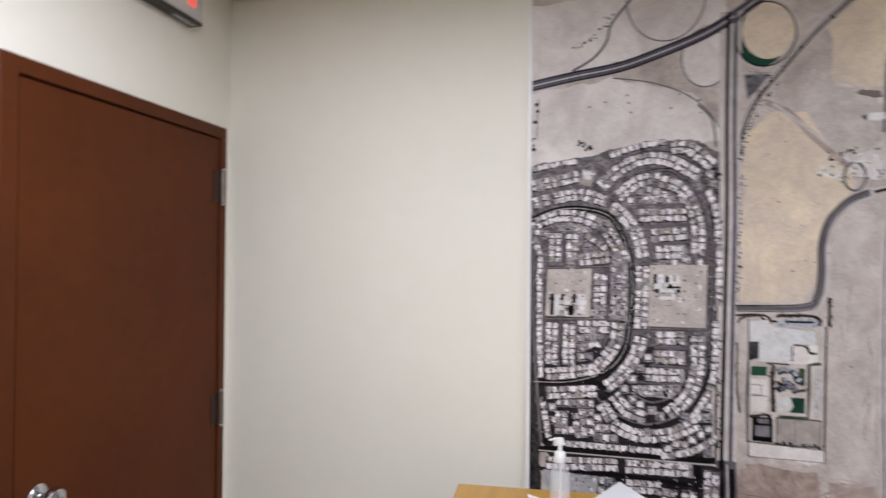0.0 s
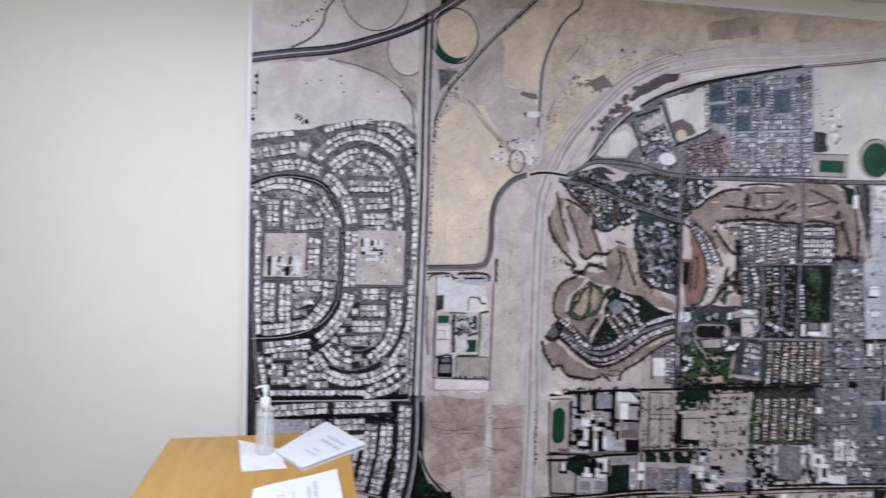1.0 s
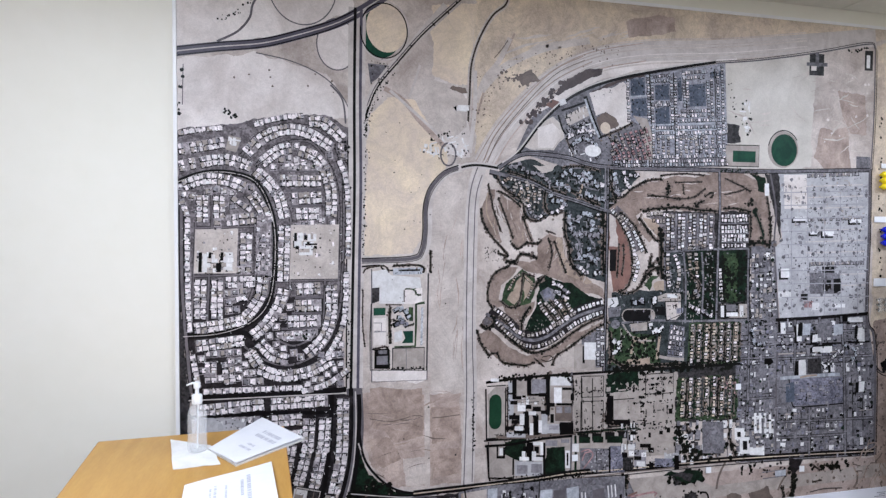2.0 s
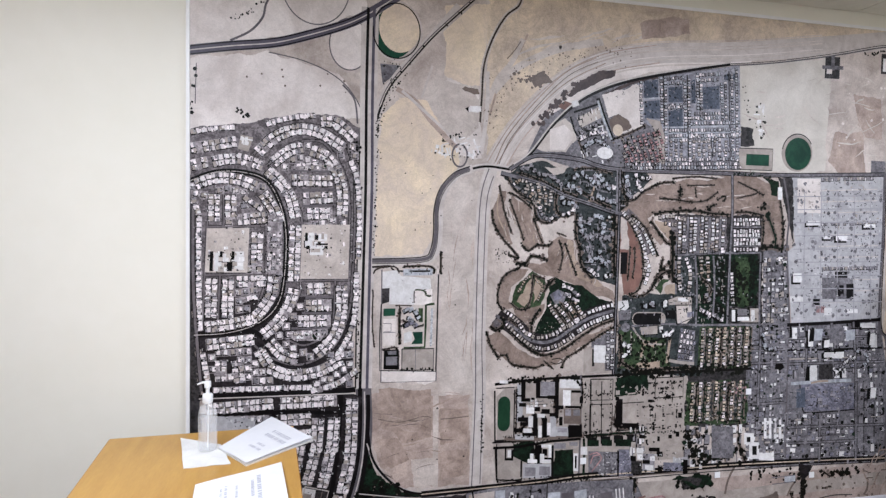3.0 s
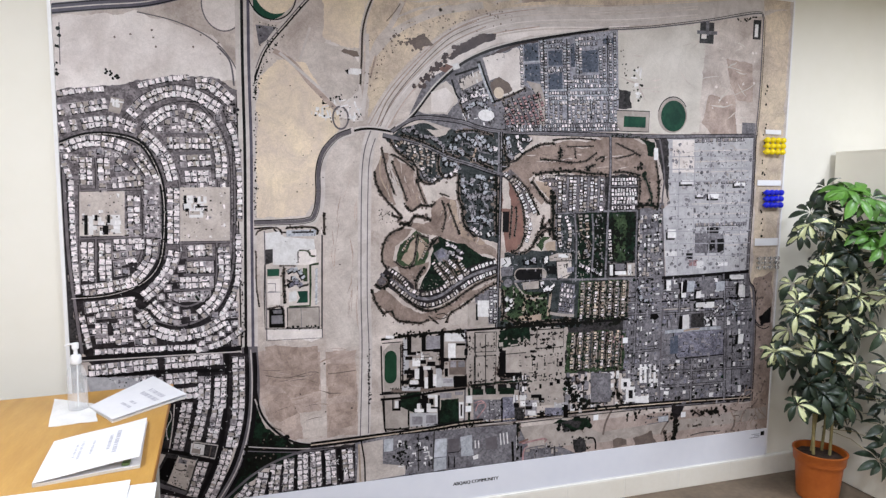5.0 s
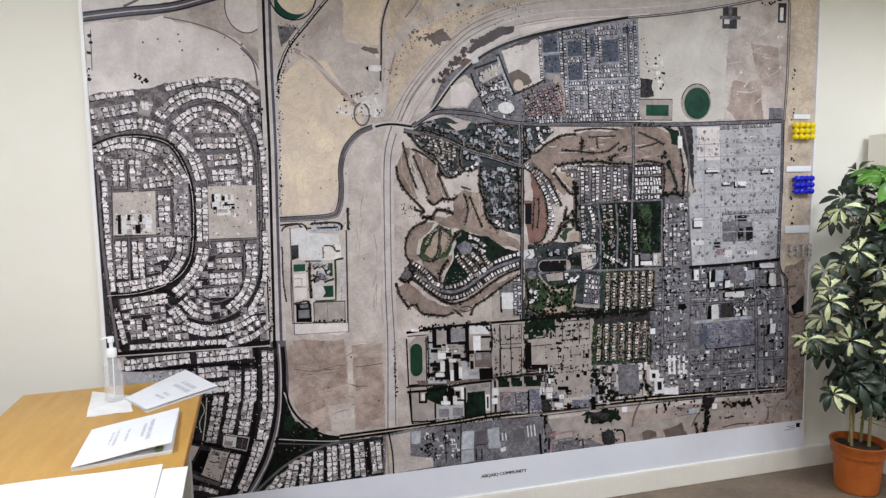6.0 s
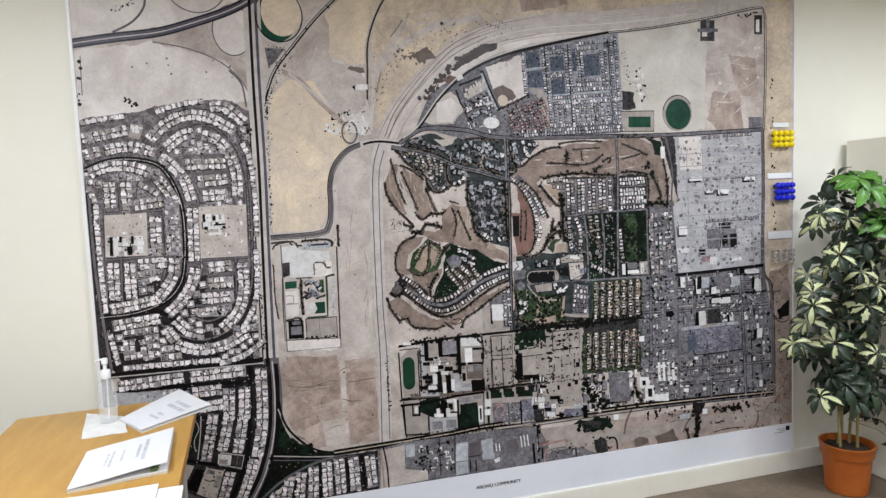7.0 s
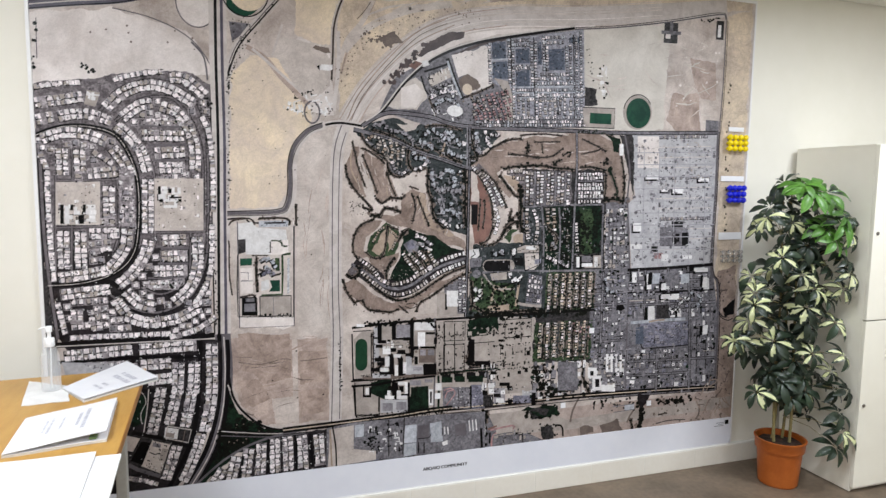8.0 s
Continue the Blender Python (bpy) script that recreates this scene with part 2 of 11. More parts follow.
def door():
    d = thing("door_1", (0, -0.53, 0), "closed plain brown painted door in a brown frame", "door", kind="structure")
    bm = box(-0.12, 0.012, -1.02, -0.972, 0, 2.105, 0.003)
    bm_box(bm, -0.12, 0.012, -0.078, -0.04, 0, 2.105, 0.003)
    bm_box(bm, -0.12, 0.0115, -0.972, -0.078, 2.06, 2.105, 0.003)
    part("door_frame", bm, FRAME, d, "reddish brown door frame")
    # Near-black sheet whose colour stands for the shade round the leaf.
    part("gap_backing", box(-0.1, -0.04, -0.9715, -0.0785, 0.002, 2.0595), DARK, d, "near-black sheet behind the door, coloured as the gap's shadow")
    leaf = part("door_leaf", box(-0.036, 0.006, -0.9645, -0.084, 0.008, 2.053, 0.002), DOOR, d, "flat matt brown door leaf")
    for z in (1.868, 0.993, 0.19):
        bm = tube([(0.015, -0.068, z - 0.064), (0.015, -0.068, z + 0.064)], 0.0075, 12)
        h = part("hinge", bm, STEEL, d, "steel butt hinge", True)
        part("hinge_plate", box(0.0062, 0.0085, -0.118, -0.0756, z - 0.062, z + 0.062, 0.0005), HINGE_BROWN, h, "dark brown painted hinge leaf")
        for k in (-1, 1):
            part("hinge_tip", lathe([(0.0085, 0), (0.009, 0.006), (0.006, 0.010)], (0.015, -0.068, z + (0.064 if k > 0 else -0.074)), 12), CHROME, h, "", True)
    # round knob on a rose
    y, z = -0.895, 0.955
    def turned(profile, n=28):
        bm = lathe(profile, (0, 0, 0), n)
        bmesh.ops.rotate(bm, verts=bm.verts, matrix=Matrix.Rotation(radians(90), 3, "Y"))
        bmesh.ops.translate(bm, verts=bm.verts, vec=(0.006, y, z))
        return bm
    k = part("knob", turned([(0.011, 0.008), (0.011, 0.03), (0.020, 0.036), (0.027, 0.046), (0.029, 0.058), (0.025, 0.068), (0.012, 0.073)]), CHROME, d, "polished chrome round knob", True)
    part("rose", turned([(0.033, 0.0), (0.033, 0.004), (0.026, 0.010), (0.012, 0.012)]), CHROME, k, "", True)
    part("lock_button", turned([(0.006, 0.072), (0.006, 0.077), (0.004, 0.078)], 14), STEEL, k, "", True)


door()


def exit_sign():
    y0, y1, z0, z1, x = -0.62, -0.272, 2.428, 2.6, 0.055
    s = thing("exit_sign", (0, (y0 + y1) / 2, z0), "grey wall-mounted exit sign with glowing red letters", "sign")
    part("housing", box(0, x, y0, y1, z0 + 0.012, z1, 0.003), SIGN_GREY, s)
    part("lower_edge", box(0.001, x + 0.001, y0 + 0.001, y1 - 0.001, z0, z0 + 0.0118, 0.002), SIGN_DARK, s, "dark lower edge")
    part("lens_strip", box(0.018, 0.04, y1 - 0.13, y1 - 0.02, z0 - 0.0015, z0 - 0.0002), CLEAR, s)
    for i in range(4):
        yy = y0 + 0.045 + i * 0.072
        part("letter_bar", box(x + 0.0005, x + 0.0025, yy, yy + 0.045, z0 + 0.05, z0 + 0.14, 0.0008), SIGN_RED, s, "red glowing bar")


exit_sign()


# ---- the desk and what lies on it ----
DZ = 0.849
DESK = Matrix.Translation((1.018, -0.25, 0)) @ Matrix.Rotation(radians(3.2), 4, "Z")


def on_desk(u, v, w=0.0):
    """A place on the desk top: u to the right along its far edge, v towards its front, w above it."""
    return DESK @ Vector((u, -v, DZ + w))


def desk():
    t = thing("desk", on_desk(0.31, 0.6, -DZ), "small desk with a honey-oak laminate top on grey metal legs", "desk")
    def put(name, bm, m, label="", parent=None):
        bmesh.ops.transform(bm, matrix=DESK, verts=bm.verts)
        return part(name, bm, m, parent or t, label)
    put("top", box(0, 0.596, -1.22, 0, DZ - 0.026, DZ, 0.002), WOOD)
    bm = box(-0.002, 0.0, -1.22, 0, DZ - 0.025, DZ - 0.001)
    bm_box(bm, 0.596, 0.598, -1.22, 0, DZ - 0.025, DZ - 0.001)
    bm_box(bm, 0, 0.596, 0.0, 0.002, DZ - 0.025, DZ - 0.001)
    put("edge_band", bm, WOOD_EDGE, "darker edge band")
    for u in (0.03, 0.56):
        leg = put("leg", box(u, u + 0.03, -0.585, -0.545, 0.03, DZ - 0.026, 0.004), LEG)
        put("foot_bar", box(u - 0.005, u + 0.035, -1.0, -0.12, 0.0, 0.03, 0.004), LEG, "", leg)
        put("top_bar", box(u, u + 0.03, -1.0, -0.12, DZ - 0.05, DZ - 0.0262), LEG, "", leg)
    bm = box(0.06, 0.56, -0.58, -0.55, DZ - 0.12, DZ - 0.05)
    put("rail", bm, LEG)
    put("modesty_panel", box(0.062, 0.075, -0.9, -0.07, 0.25, DZ - 0.026), WOOD_EDGE)


desk()


def sheet(corners, thick, lift=(0, 0, 0, 0), n=10):
    """A thin stack of paper over four desk places (far left, far right, near right, near left), with lifted corners."""
    bm = bmesh.new()
    a, b, c, d = [on_desk(*p) for p in corners]
    top, low = [], []
    for j in range(n + 1):
        for i in range(n + 1):
            s, q = i / n, j / n
            p = (a * (1 - s) + b * s) * (1 - q) + (d * (1 - s) + c * s) * q
            up = (lift[0] * (1 - s) + lift[1] * s) * (1 - q) + (lift[3] * (1 - s) + lift[2] * s) * q
            up += 0.0008 * math.sin(7 * s + 3 * q)
            top.append(bm.verts.new((p.x, p.y, p.z + up + thick)))
            low.append(bm.verts.new((p.x, p.y, p.z + up)))
    w = n + 1
    for j in range(n):
        for i in range(n):
            k = j * w + i
            bm.faces.new((top[k], top[k + w], top[k + w + 1], top[k + 1]))
            bm.faces.new((low[k], low[k + 1], low[k + w + 1], low[k + w]))
    rim = [i for i in range(w)] + [w * j + n for j in range(1, w)] + [w * n + i for i in range(n - 1, -1, -1)] + [w * j for j in range(n - 1, 0, -1)]
    for p, q in zip(rim, rim[1:] + rim[:1]):
        f = bm.faces.new((top[p], top[q], low[q], low[p]))
        f.material_index = 1
    return bm


def bars(corners, z_off, rows, lift=(0, 0, 0, 0)):
    """Lines of print that cannot be read, as bars: (s0, s1, q, height) in parts of the sheet."""
    bm = bmesh.new()
    a, b, c, d = [on_desk(*p) for p in corners]
    def at(s, q):
        p = (a * (1 - s) + b * s) * (1 - q) + (d * (1 - s) + c * s) * q
        up = (lift[0] * (1 - s) + lift[1] * s) * (1 - q) + (lift[3] * (1 - s) + lift[2] * s) * q
        return Vector((p.x, p.y, p.z + up + z_off + 0.0008 * math.sin(7 * s + 3 * q)))
    for s0, s1, q, h in rows:
        along = s1 - s0 >= h
        x, end = (s0, s1) if along else (q, q + h)
        while x < end:
            w = random.uniform(0.016, 0.034)
            x0, x1, y0, y1 = (x, x + w, q, q + h) if along else (s0, s1, x, x + w)
            bm.faces.new([bm.verts.new(at(*p)) for p in ((x0, y0), (x1, y0), (x1, y1), (x0, y1))])
            x += w + random.choice((0.012, 0.012, 0.016, 0.03))
    return bm


def papers():
    # bound manual with a lifted cover, its corner past the desk's edge
    def manual(name, c, label, low, high, rows, tab=False):
        ctr = sum((on_desk(*p) for p in c), Vector()) / 4
        t = thing(name, (ctr.x, ctr.y, DZ), label, "manual", "manuals on the desk")
        part("page_block", sheet(c, low, (0.0005,) * 4), [PAPER, PAGE_EDGE], t)
        lift = tuple(low + 0.0012 + h for h in high)
        top = part("cover_sheet", sheet(c, 0.0012, lift), [PAPER, PAGE_EDGE], t, "white printed cover sheet")
        for row in rows:
            part("print_line", bars(c, 0.0018, [row], lift), INK, top, "grey line of print")
        if tab:
            p = on_desk(c[2][0] - 0.03, c[2][1] - 0.012, low + 0.004)
            part("green_tab", box(p.x - 0.012, p.x + 0.006, p.y - 0.012, p.y + 0.012, p.z, p.z + 0.006), GREEN_TAB, t, "green index tab")
    manual("manual", ((0.522, -0.085), (0.653, 0.181), (0.445, 0.352), (0.356, 0.19)), "white stapled manual with grey print lying askew on the desk", 0.006,
           (0.004, 0.006, 0.004, 0.0005), [(0.40, 0.80, 0.22, 0.07), (0.38, 0.86, 0.34, 0.07), (0.52, 0.72, 0.58, 0.045), (0.45, 0.75, 0.68, 0.045)])
    manual("manual", ((0.317, 0.482), (0.547, 0.388), (0.56, 0.715), (0.326, 0.746)), "white ring-bound manual with a green tab on the desk", 0.008,
           (0.002, 0.008, 0.022, 0.001), [(0.69, 0.735, 0.18, 0.55), (0.62, 0.655, 0.26, 0.36), (0.45, 0.475, 0.30, 0.33), (0.33, 0.36, 0.25, 0.43), (0.28, 0.305, 0.3, 0.33)], True)
    c = ((0.19, 0.80), (0.549, 0.808), (0.556, 1.13), (0.2, 1.14))
    ctr = sum((on_desk(*p) for p in c), Vector()) / 4
    t = thing("paper_stack", (ctr.x, ctr.y, DZ), "stack of blank white sheets at the desk's front", "paper")
    part("sheet_block", sheet(((0.30, 0.80), (0.610, 0.833), (0.614, 1.11), (0.31, 1.12)), 0.008, (0.0005,) * 4), [PAPER, PAGE_EDGE], t)
    part("top_sheet", sheet(c, 0.004, (0.0095, 0.0092, 0.0095, 0.0095)), [PAPER, PAGE_EDGE], t)
    # folded tissue under the bottle
    bm = sheet(((0.225, 0.05), (0.36, 0.145), (0.40, 0.322), (0.268, 0.327)), 0.002, (0.0006,) * 4, 14)
    for v in bm.verts:
        v.co.z += 0.0016 * noise.noise(v.co * 40)
        v.co.x += 0.003 * noise.noise(v.co * 22)
    solid("tissue", bm, [TISSUE, TISSUE], "white folded paper tissue under the bottle", "tissue", smooth=True)


papers()


def bottle():
    p = on_desk(0.323, 0.185, 0.0045)
    t = thing("sanitizer_bottle", p, "clear plastic pump bottle of hand sanitizer on a tissue", "bottle")
    prof = [(0.0275, 0), (0.0295, 0.004), (0.0295, 0.1), (0.0285, 0.118), (0.0225, 0.138), (0.0145, 0.147), (0.013, 0.156)]
    part("body", lathe(prof, p, 36), CLEAR, t, "clear bottle body", True)
    part("gel", lathe([(max(r - 0.0022, 0.005), z + (0.002 if i == 0 else 0)) for i, (r, z) in enumerate(prof[:4])], p, 36), GEL, t, "clear gel", True)
    part("dip_tube", tube([(p.x, p.y, p.z + 0.006), (p.x + 0.003, p.y, p.z + 0.15)], 0.002, 8), WHITE_PLASTIC, t)
    part("collar", lathe([(0.0145, 0.15), (0.0158, 0.153), (0.0158, 0.176), (0.0135, 0.179)], p, 28), WHITE_PLASTIC, t, "white screw collar", True)
    pump = part("pump_stem", lathe([(0.006, 0.178), (0.006, 0.198), (0.010, 0.2), (0.0105, 0.215), (0.009, 0.219)], p, 20), WHITE_PLASTIC, t, "white pump head", True)
    part("nozzle", tube([(p.x + 0.004, p.y, p.z + 0.213), (p.x - 0.014, p.y + 0.004, p.z + 0.215), (p.x - 0.032, p.y + 0.008, p.z + 0.208)], 0.0045, 10, 0.6), WHITE_PLASTIC, pump, "", True)


bottle()


# ---- the cabinet and the plant ----
def cabinet():
    x0, x1, y0, y1, h = 4.957, 5.86, -0.508, -0.03, 1.795
    t = thing("metal_cabinet", ((x0 + x1) / 2, (y0 + y1) / 2, 0), "tall off-white metal cabinet with louvred doors against the wall", "cabinet")
    bm = box(x0, x0 + 0.012, y0 + 0.02, y1, 0.004, h - 0.012, 0.002)
    bm_box(bm, x1 - 0.012, x1, y0 + 0.02, y1, 0.004, h - 0.012, 0.002)
    bm_box(bm, x0 + 0.012, x1 - 0.012, y1 - 0.01, y1, 0.004, h - 0.012)
    bm_box(bm, x0 + 0.012, x1 - 0.012, y0 + 0.03, y1 - 0.01, 0.06, 0.075)
    part("body", bm, METAL_WHITE, t)
    part("top_panel", box(x0, x1, y0 + 0.018, y1, h - 0.0118, h, 0.002), METAL_WHITE, t)
    part("plinth", box(x0 + 0.012, x1 - 0.012, y0 + 0.03, y0 + 0.04, 0.004, 0.06), METAL_WHITE, t)
    mid = (x0 + x1) / 2
    for a, b, hx in ((x0, mid - 0.0015, 1), (mid + 0.0015, x1, -1)):
        for z0, z1 in ((0.03, 0.907), (0.913, h - 0.003)):
            d = part("door", box(a, b, y0, y0 + 0.018, z0, z1, 0.002), METAL_WHITE, t)
            cx = (a + b) / 2
            for k in range(3):
                z = z1 - 0.14 - k * 0.028
                part("louvre", box(cx - 0.075, cx + 0.075, y0 - 0.005, y0 + 0.0005, z, z + 0.012, 0.002), METAL_WHITE, d)
            lx = a + 0.028 if hx > 0 else b - 0.028
            part("lock", tube([(lx, y0 - 0.004, (z0 + z1) / 2), (lx, y0 + 0.001, (z0 + z1) / 2)], 0.009, 14), STEEL, d, "small steel lock", True)


cabinet()


def plant():
    cx, cy = 4.69, -0.29
    pot = thing("flower_pot", (cx, cy, 0), "terracotta-orange plastic flower pot standing on the floor", "pot")
    part("pot_body", lathe([(0.09, 0.004), (0.096, 0.008), (0.110, 0.19), (0.119, 0.192), (0.123, 0.238), (0.127, 0.243), (0.127, 0.25), (0.117, 0.25), (0.111, 0.205), (0.09, 0.2)], (cx, cy, 0), 44), TERRA, pot, "", True)
    part("foot_ring", lathe([(0.08, 0.0), (0.09, 0.0), (0.09, 0.0045), (0.08, 0.0045)], (cx, cy, 0), 32), TERRA, pot)
    bm = lathe([(0.02, 0.2), (0.09, 0.203), (0.1105, 0.218), (0.109, 0.222), (0.06, 0.228), (0.01, 0.23)], (cx, cy, 0), 28)
    for v in bm.verts:
        v.co.z += 0.008 * noise.noise(v.co * 30)
    part("soil", bm, SOIL, pot, "dark potting soil")
    t = thing("umbrella_plant", (cx, cy, 0.225), "tall bushy umbrella plant with variegated green and cream leaves", "plant")
    rng = random.Random(11)
    stems = []
    for sx, sy, tx, ty, h in ((-0.03, 0.0, -0.055, 0.03, 1.36), (0.02, -0.02, 0.04, -0.02, 1.58), (0.035, 0.02, 0.12, 0.0, 1.32), (-0.01, 0.03, 0.02, 0.04, 1.6)):
        pts = []
        for k in range(9):
            s = k / 8
            pts.append((cx + sx + (tx - sx) * s + 0.012 * math.sin(5 * s + sx * 60), cy + sy + (ty - sy) * s + 0.01 * math.sin(4 * s + sy * 80), 0.215 + (h - 0.215) * s))
        stems.append([Vector(p) for p in pts])
        part("stem", tube(pts, 0.0075, 8, 0.5), STEM, t, "", True)

    def leaf_mesh(count, length, droop, mats, cream, seed):
        """One hand-shaped leaf: leaflets round the end of a stalk, each folded along its rib and hanging at the tip."""
        r = random.Random(seed)
        bm = bmesh.new()
        for k in range(count):
            a = 2 * math.pi * (k + r.uniform(-0.18, 0.18)) / count
            ln = length * r.uniform(0.72, 1.1)
            wd = ln * r.uniform(0.17, 0.215)
            dr = droop * r.uniform(0.7, 1.35)
            twist = r.uniform(-0.35, 0.35)
            n, rows = 7, []
            lit, last = r.random() < cream, r.choice((4, 5, 5, 6))
            for i in range(n + 1):
                s = i / n
                w = wd * (math.sin(math.pi * min(1, s * 0.95 + 0.03) ** 1.3) ** 0.85 + 0.03) if i < n else 0.002
                x = 0.010 + ln * s * (1 - 0.16 * dr * s)
                z = 0.16 * ln * s - dr * ln * s * s
                row = []
                for q in (-1, -0.62, 0, 0.62, 1):
                    yy = q * w
                    zz = z + abs(q) * w * 0.3 + twist * yy * s - (0.0 if q else 0.002)
                    row.append(bm.verts.new((x * math.cos(a) - yy * math.sin(a), x * math.sin(a) + yy * math.cos(a), zz)))
                rows.append(row)
            for i in range(n):
                for j in range(4):
                    f = bm.faces.new((rows[i][j], rows[i + 1][j], rows[i + 1][j + 1], rows[i][j + 1]))
                    f.smooth = True
                    if lit and ((j in (1, 2) and i < last + (j == 1)) or (r.random() < 0.14 and i < last)):
                        f.material_index = 1
        me = bpy.data.meshes.new("leaf")
        bm.to_mesh(me)
        bm.free()
        for m in mats:
            me.materials.append(m)
        return me

    green, pied = [LEAF_DARK, LEAF_CREAM], [LEAF_DARK, LEAF_CREAM]
    dark = [leaf_mesh(8, 0.088, 0.62, green, 0.0, 1), leaf_mesh(7, 0.098, 0.75, green, 0.0, 2), leaf_mesh(8, 0.092, 0.5, green, 0.12, 8)]
    vari = [leaf_mesh(8, 0.09, 0.6, pied, 0.35, 3), leaf_mesh(7, 0.1, 0.72, pied, 0.4, 4)]
    cream = [leaf_mesh(8, 0.094, 0.65, pied, 0.75, 5), leaf_mesh(7, 0.1, 0.8, pied, 0.65, 9), leaf_mesh(8, 0.088, 0.55, pied, 0.7, 10)]
    lime = [leaf_mesh(8, 0.096, 0.5, [LEAF_LIME, LEAF_DARK], 0.0, 6), leaf_mesh(8, 0.102, 0.62, [LEAF_LIME, LEAF_DARK], 0.1, 7)]
    tiers = (
        (lime, ((4.62, -0.44, 1.56), (4.60, -0.40, 1.59), (4.74, -0.43, 1.37), (4.83, -0.45, 1.44), (4.73, -0.39, 1.39), (4.77, -0.46, 1.32), (4.80, -0.46, 1.40), (4.70, -0.45, 1.55))),
        (vari, ((4.71, -0.40, 0.87), (4.62, -0.34, 1.40), (4.35, -0.41, 1.38), (4.38, -0.41, 1.43), (4.87, -0.46, 1.35), (4.82, -0.38, 1.18), (4.51, -0.34, 1.18), (4.69, -0.38, 1.21), (4.36, -0.36, 1.14), (4.86, -0.48, 1.15), (4.36, -0.36, 0.92), (4.35, -0.34, 0.81), (4.86, -0.48, 0.73), (4.77, -0.35, 0.52), (4.86, -0.50, 0.34))),
        (cream, ((4.43, -0.47, 1.24), (4.65, -0.39, 1.14), (4.72, -0.41, 1.07), (4.31, -0.44, 1.07), (4.27, -0.48, 1.02), (4.85, -0.38, 1.05), (4.87, -0.44, 1.07), (4.69, -0.39, 0.97), (4.86, -0.42, 0.89), (4.25, -0.39, 0.83), (4.52, -0.37, 0.80), (4.71, -0.43, 0.74), (4.42, -0.38, 0.55), (4.84, -0.43, 0.64))),
        (dark, ((4.86, -0.28, 1.54), (4.65, -0.20, 1.54), (4.59, -0.30, 1.60), (4.52, -0.29, 1.48), (4.74, -0.28, 1.45), (4.87, -0.45, 1.43), (4.64, -0.26, 1.26), (4.78, -0.23, 1.25), (4.83, -0.27, 1.26), (4.86, -0.40, 1.25), (4.87, -0.45, 1.21), (4.58, -0.27, 1.06), (4.69, -0.24, 1.08), (4.75, -0.24, 0.98), (4.65, -0.20, 0.89), (4.83, -0.23, 0.75), (4.61, -0.20, 0.69), (4.51, -0.21, 0.72), (4.63, -0.19, 0.56), (4.78, -0.23, 0.48), (4.77, -0.29, 0.63), (4.70, -0.21, 0.64), (4.86, -0.28, 0.35), (4.85, -0.20, 0.41), (4.86, -0.32, 0.60), (4.86, -0.44, 0.54), (4.86, -0.51, 0.56), (4.87, -0.47, 0.43), (4.86, -0.47, 0.25), (4.86, -0.33, 0.96), (4.60, -0.36, 0.58), (4.73, -0.37, 0.60), (4.66, -0.36, 0.50), (4.55, -0.32, 0.62))),
    )
    # darker leaves deep inside the crown
    inner = []
    for k in range(36):
        z = 0.46 + 1.06 * (k + rng.random()) / 36
        a = k * 2.399963
        r = 0.04 + 0.1 * rng.random()
        inner.append((cx + 0.02 + r * math.cos(a), cy - 0.02 + r * math.sin(a) * 0.8, z))
    # Leaf places in tiers fit the camera's view; all leaves lean towards the camera.
    camera_side = Vector((-0.45, -0.8, 0.0))
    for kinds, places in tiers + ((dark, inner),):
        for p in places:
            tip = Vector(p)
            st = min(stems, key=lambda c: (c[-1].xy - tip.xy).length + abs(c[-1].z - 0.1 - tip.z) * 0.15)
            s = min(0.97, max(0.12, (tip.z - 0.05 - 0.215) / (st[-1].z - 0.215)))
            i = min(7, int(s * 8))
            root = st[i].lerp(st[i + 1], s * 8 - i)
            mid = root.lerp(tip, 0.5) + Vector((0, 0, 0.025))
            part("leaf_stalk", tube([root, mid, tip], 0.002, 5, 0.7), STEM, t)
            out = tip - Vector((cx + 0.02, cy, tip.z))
            out = out.normalized() * 0.5 + Vector((0, 0, 0.62)) + camera_side * rng.uniform(0.1, 0.5)
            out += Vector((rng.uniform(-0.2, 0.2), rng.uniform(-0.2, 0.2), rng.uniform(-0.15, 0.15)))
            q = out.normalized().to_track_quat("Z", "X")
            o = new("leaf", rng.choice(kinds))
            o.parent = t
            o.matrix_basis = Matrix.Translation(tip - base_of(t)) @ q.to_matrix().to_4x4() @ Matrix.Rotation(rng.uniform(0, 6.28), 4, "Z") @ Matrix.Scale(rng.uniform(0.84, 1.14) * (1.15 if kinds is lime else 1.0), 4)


plant()

# ---- the map ----
MX0, MX1, MZ0, MZ1, STRIP = 1.229, 4.619, 0.115, 2.556, 0.266


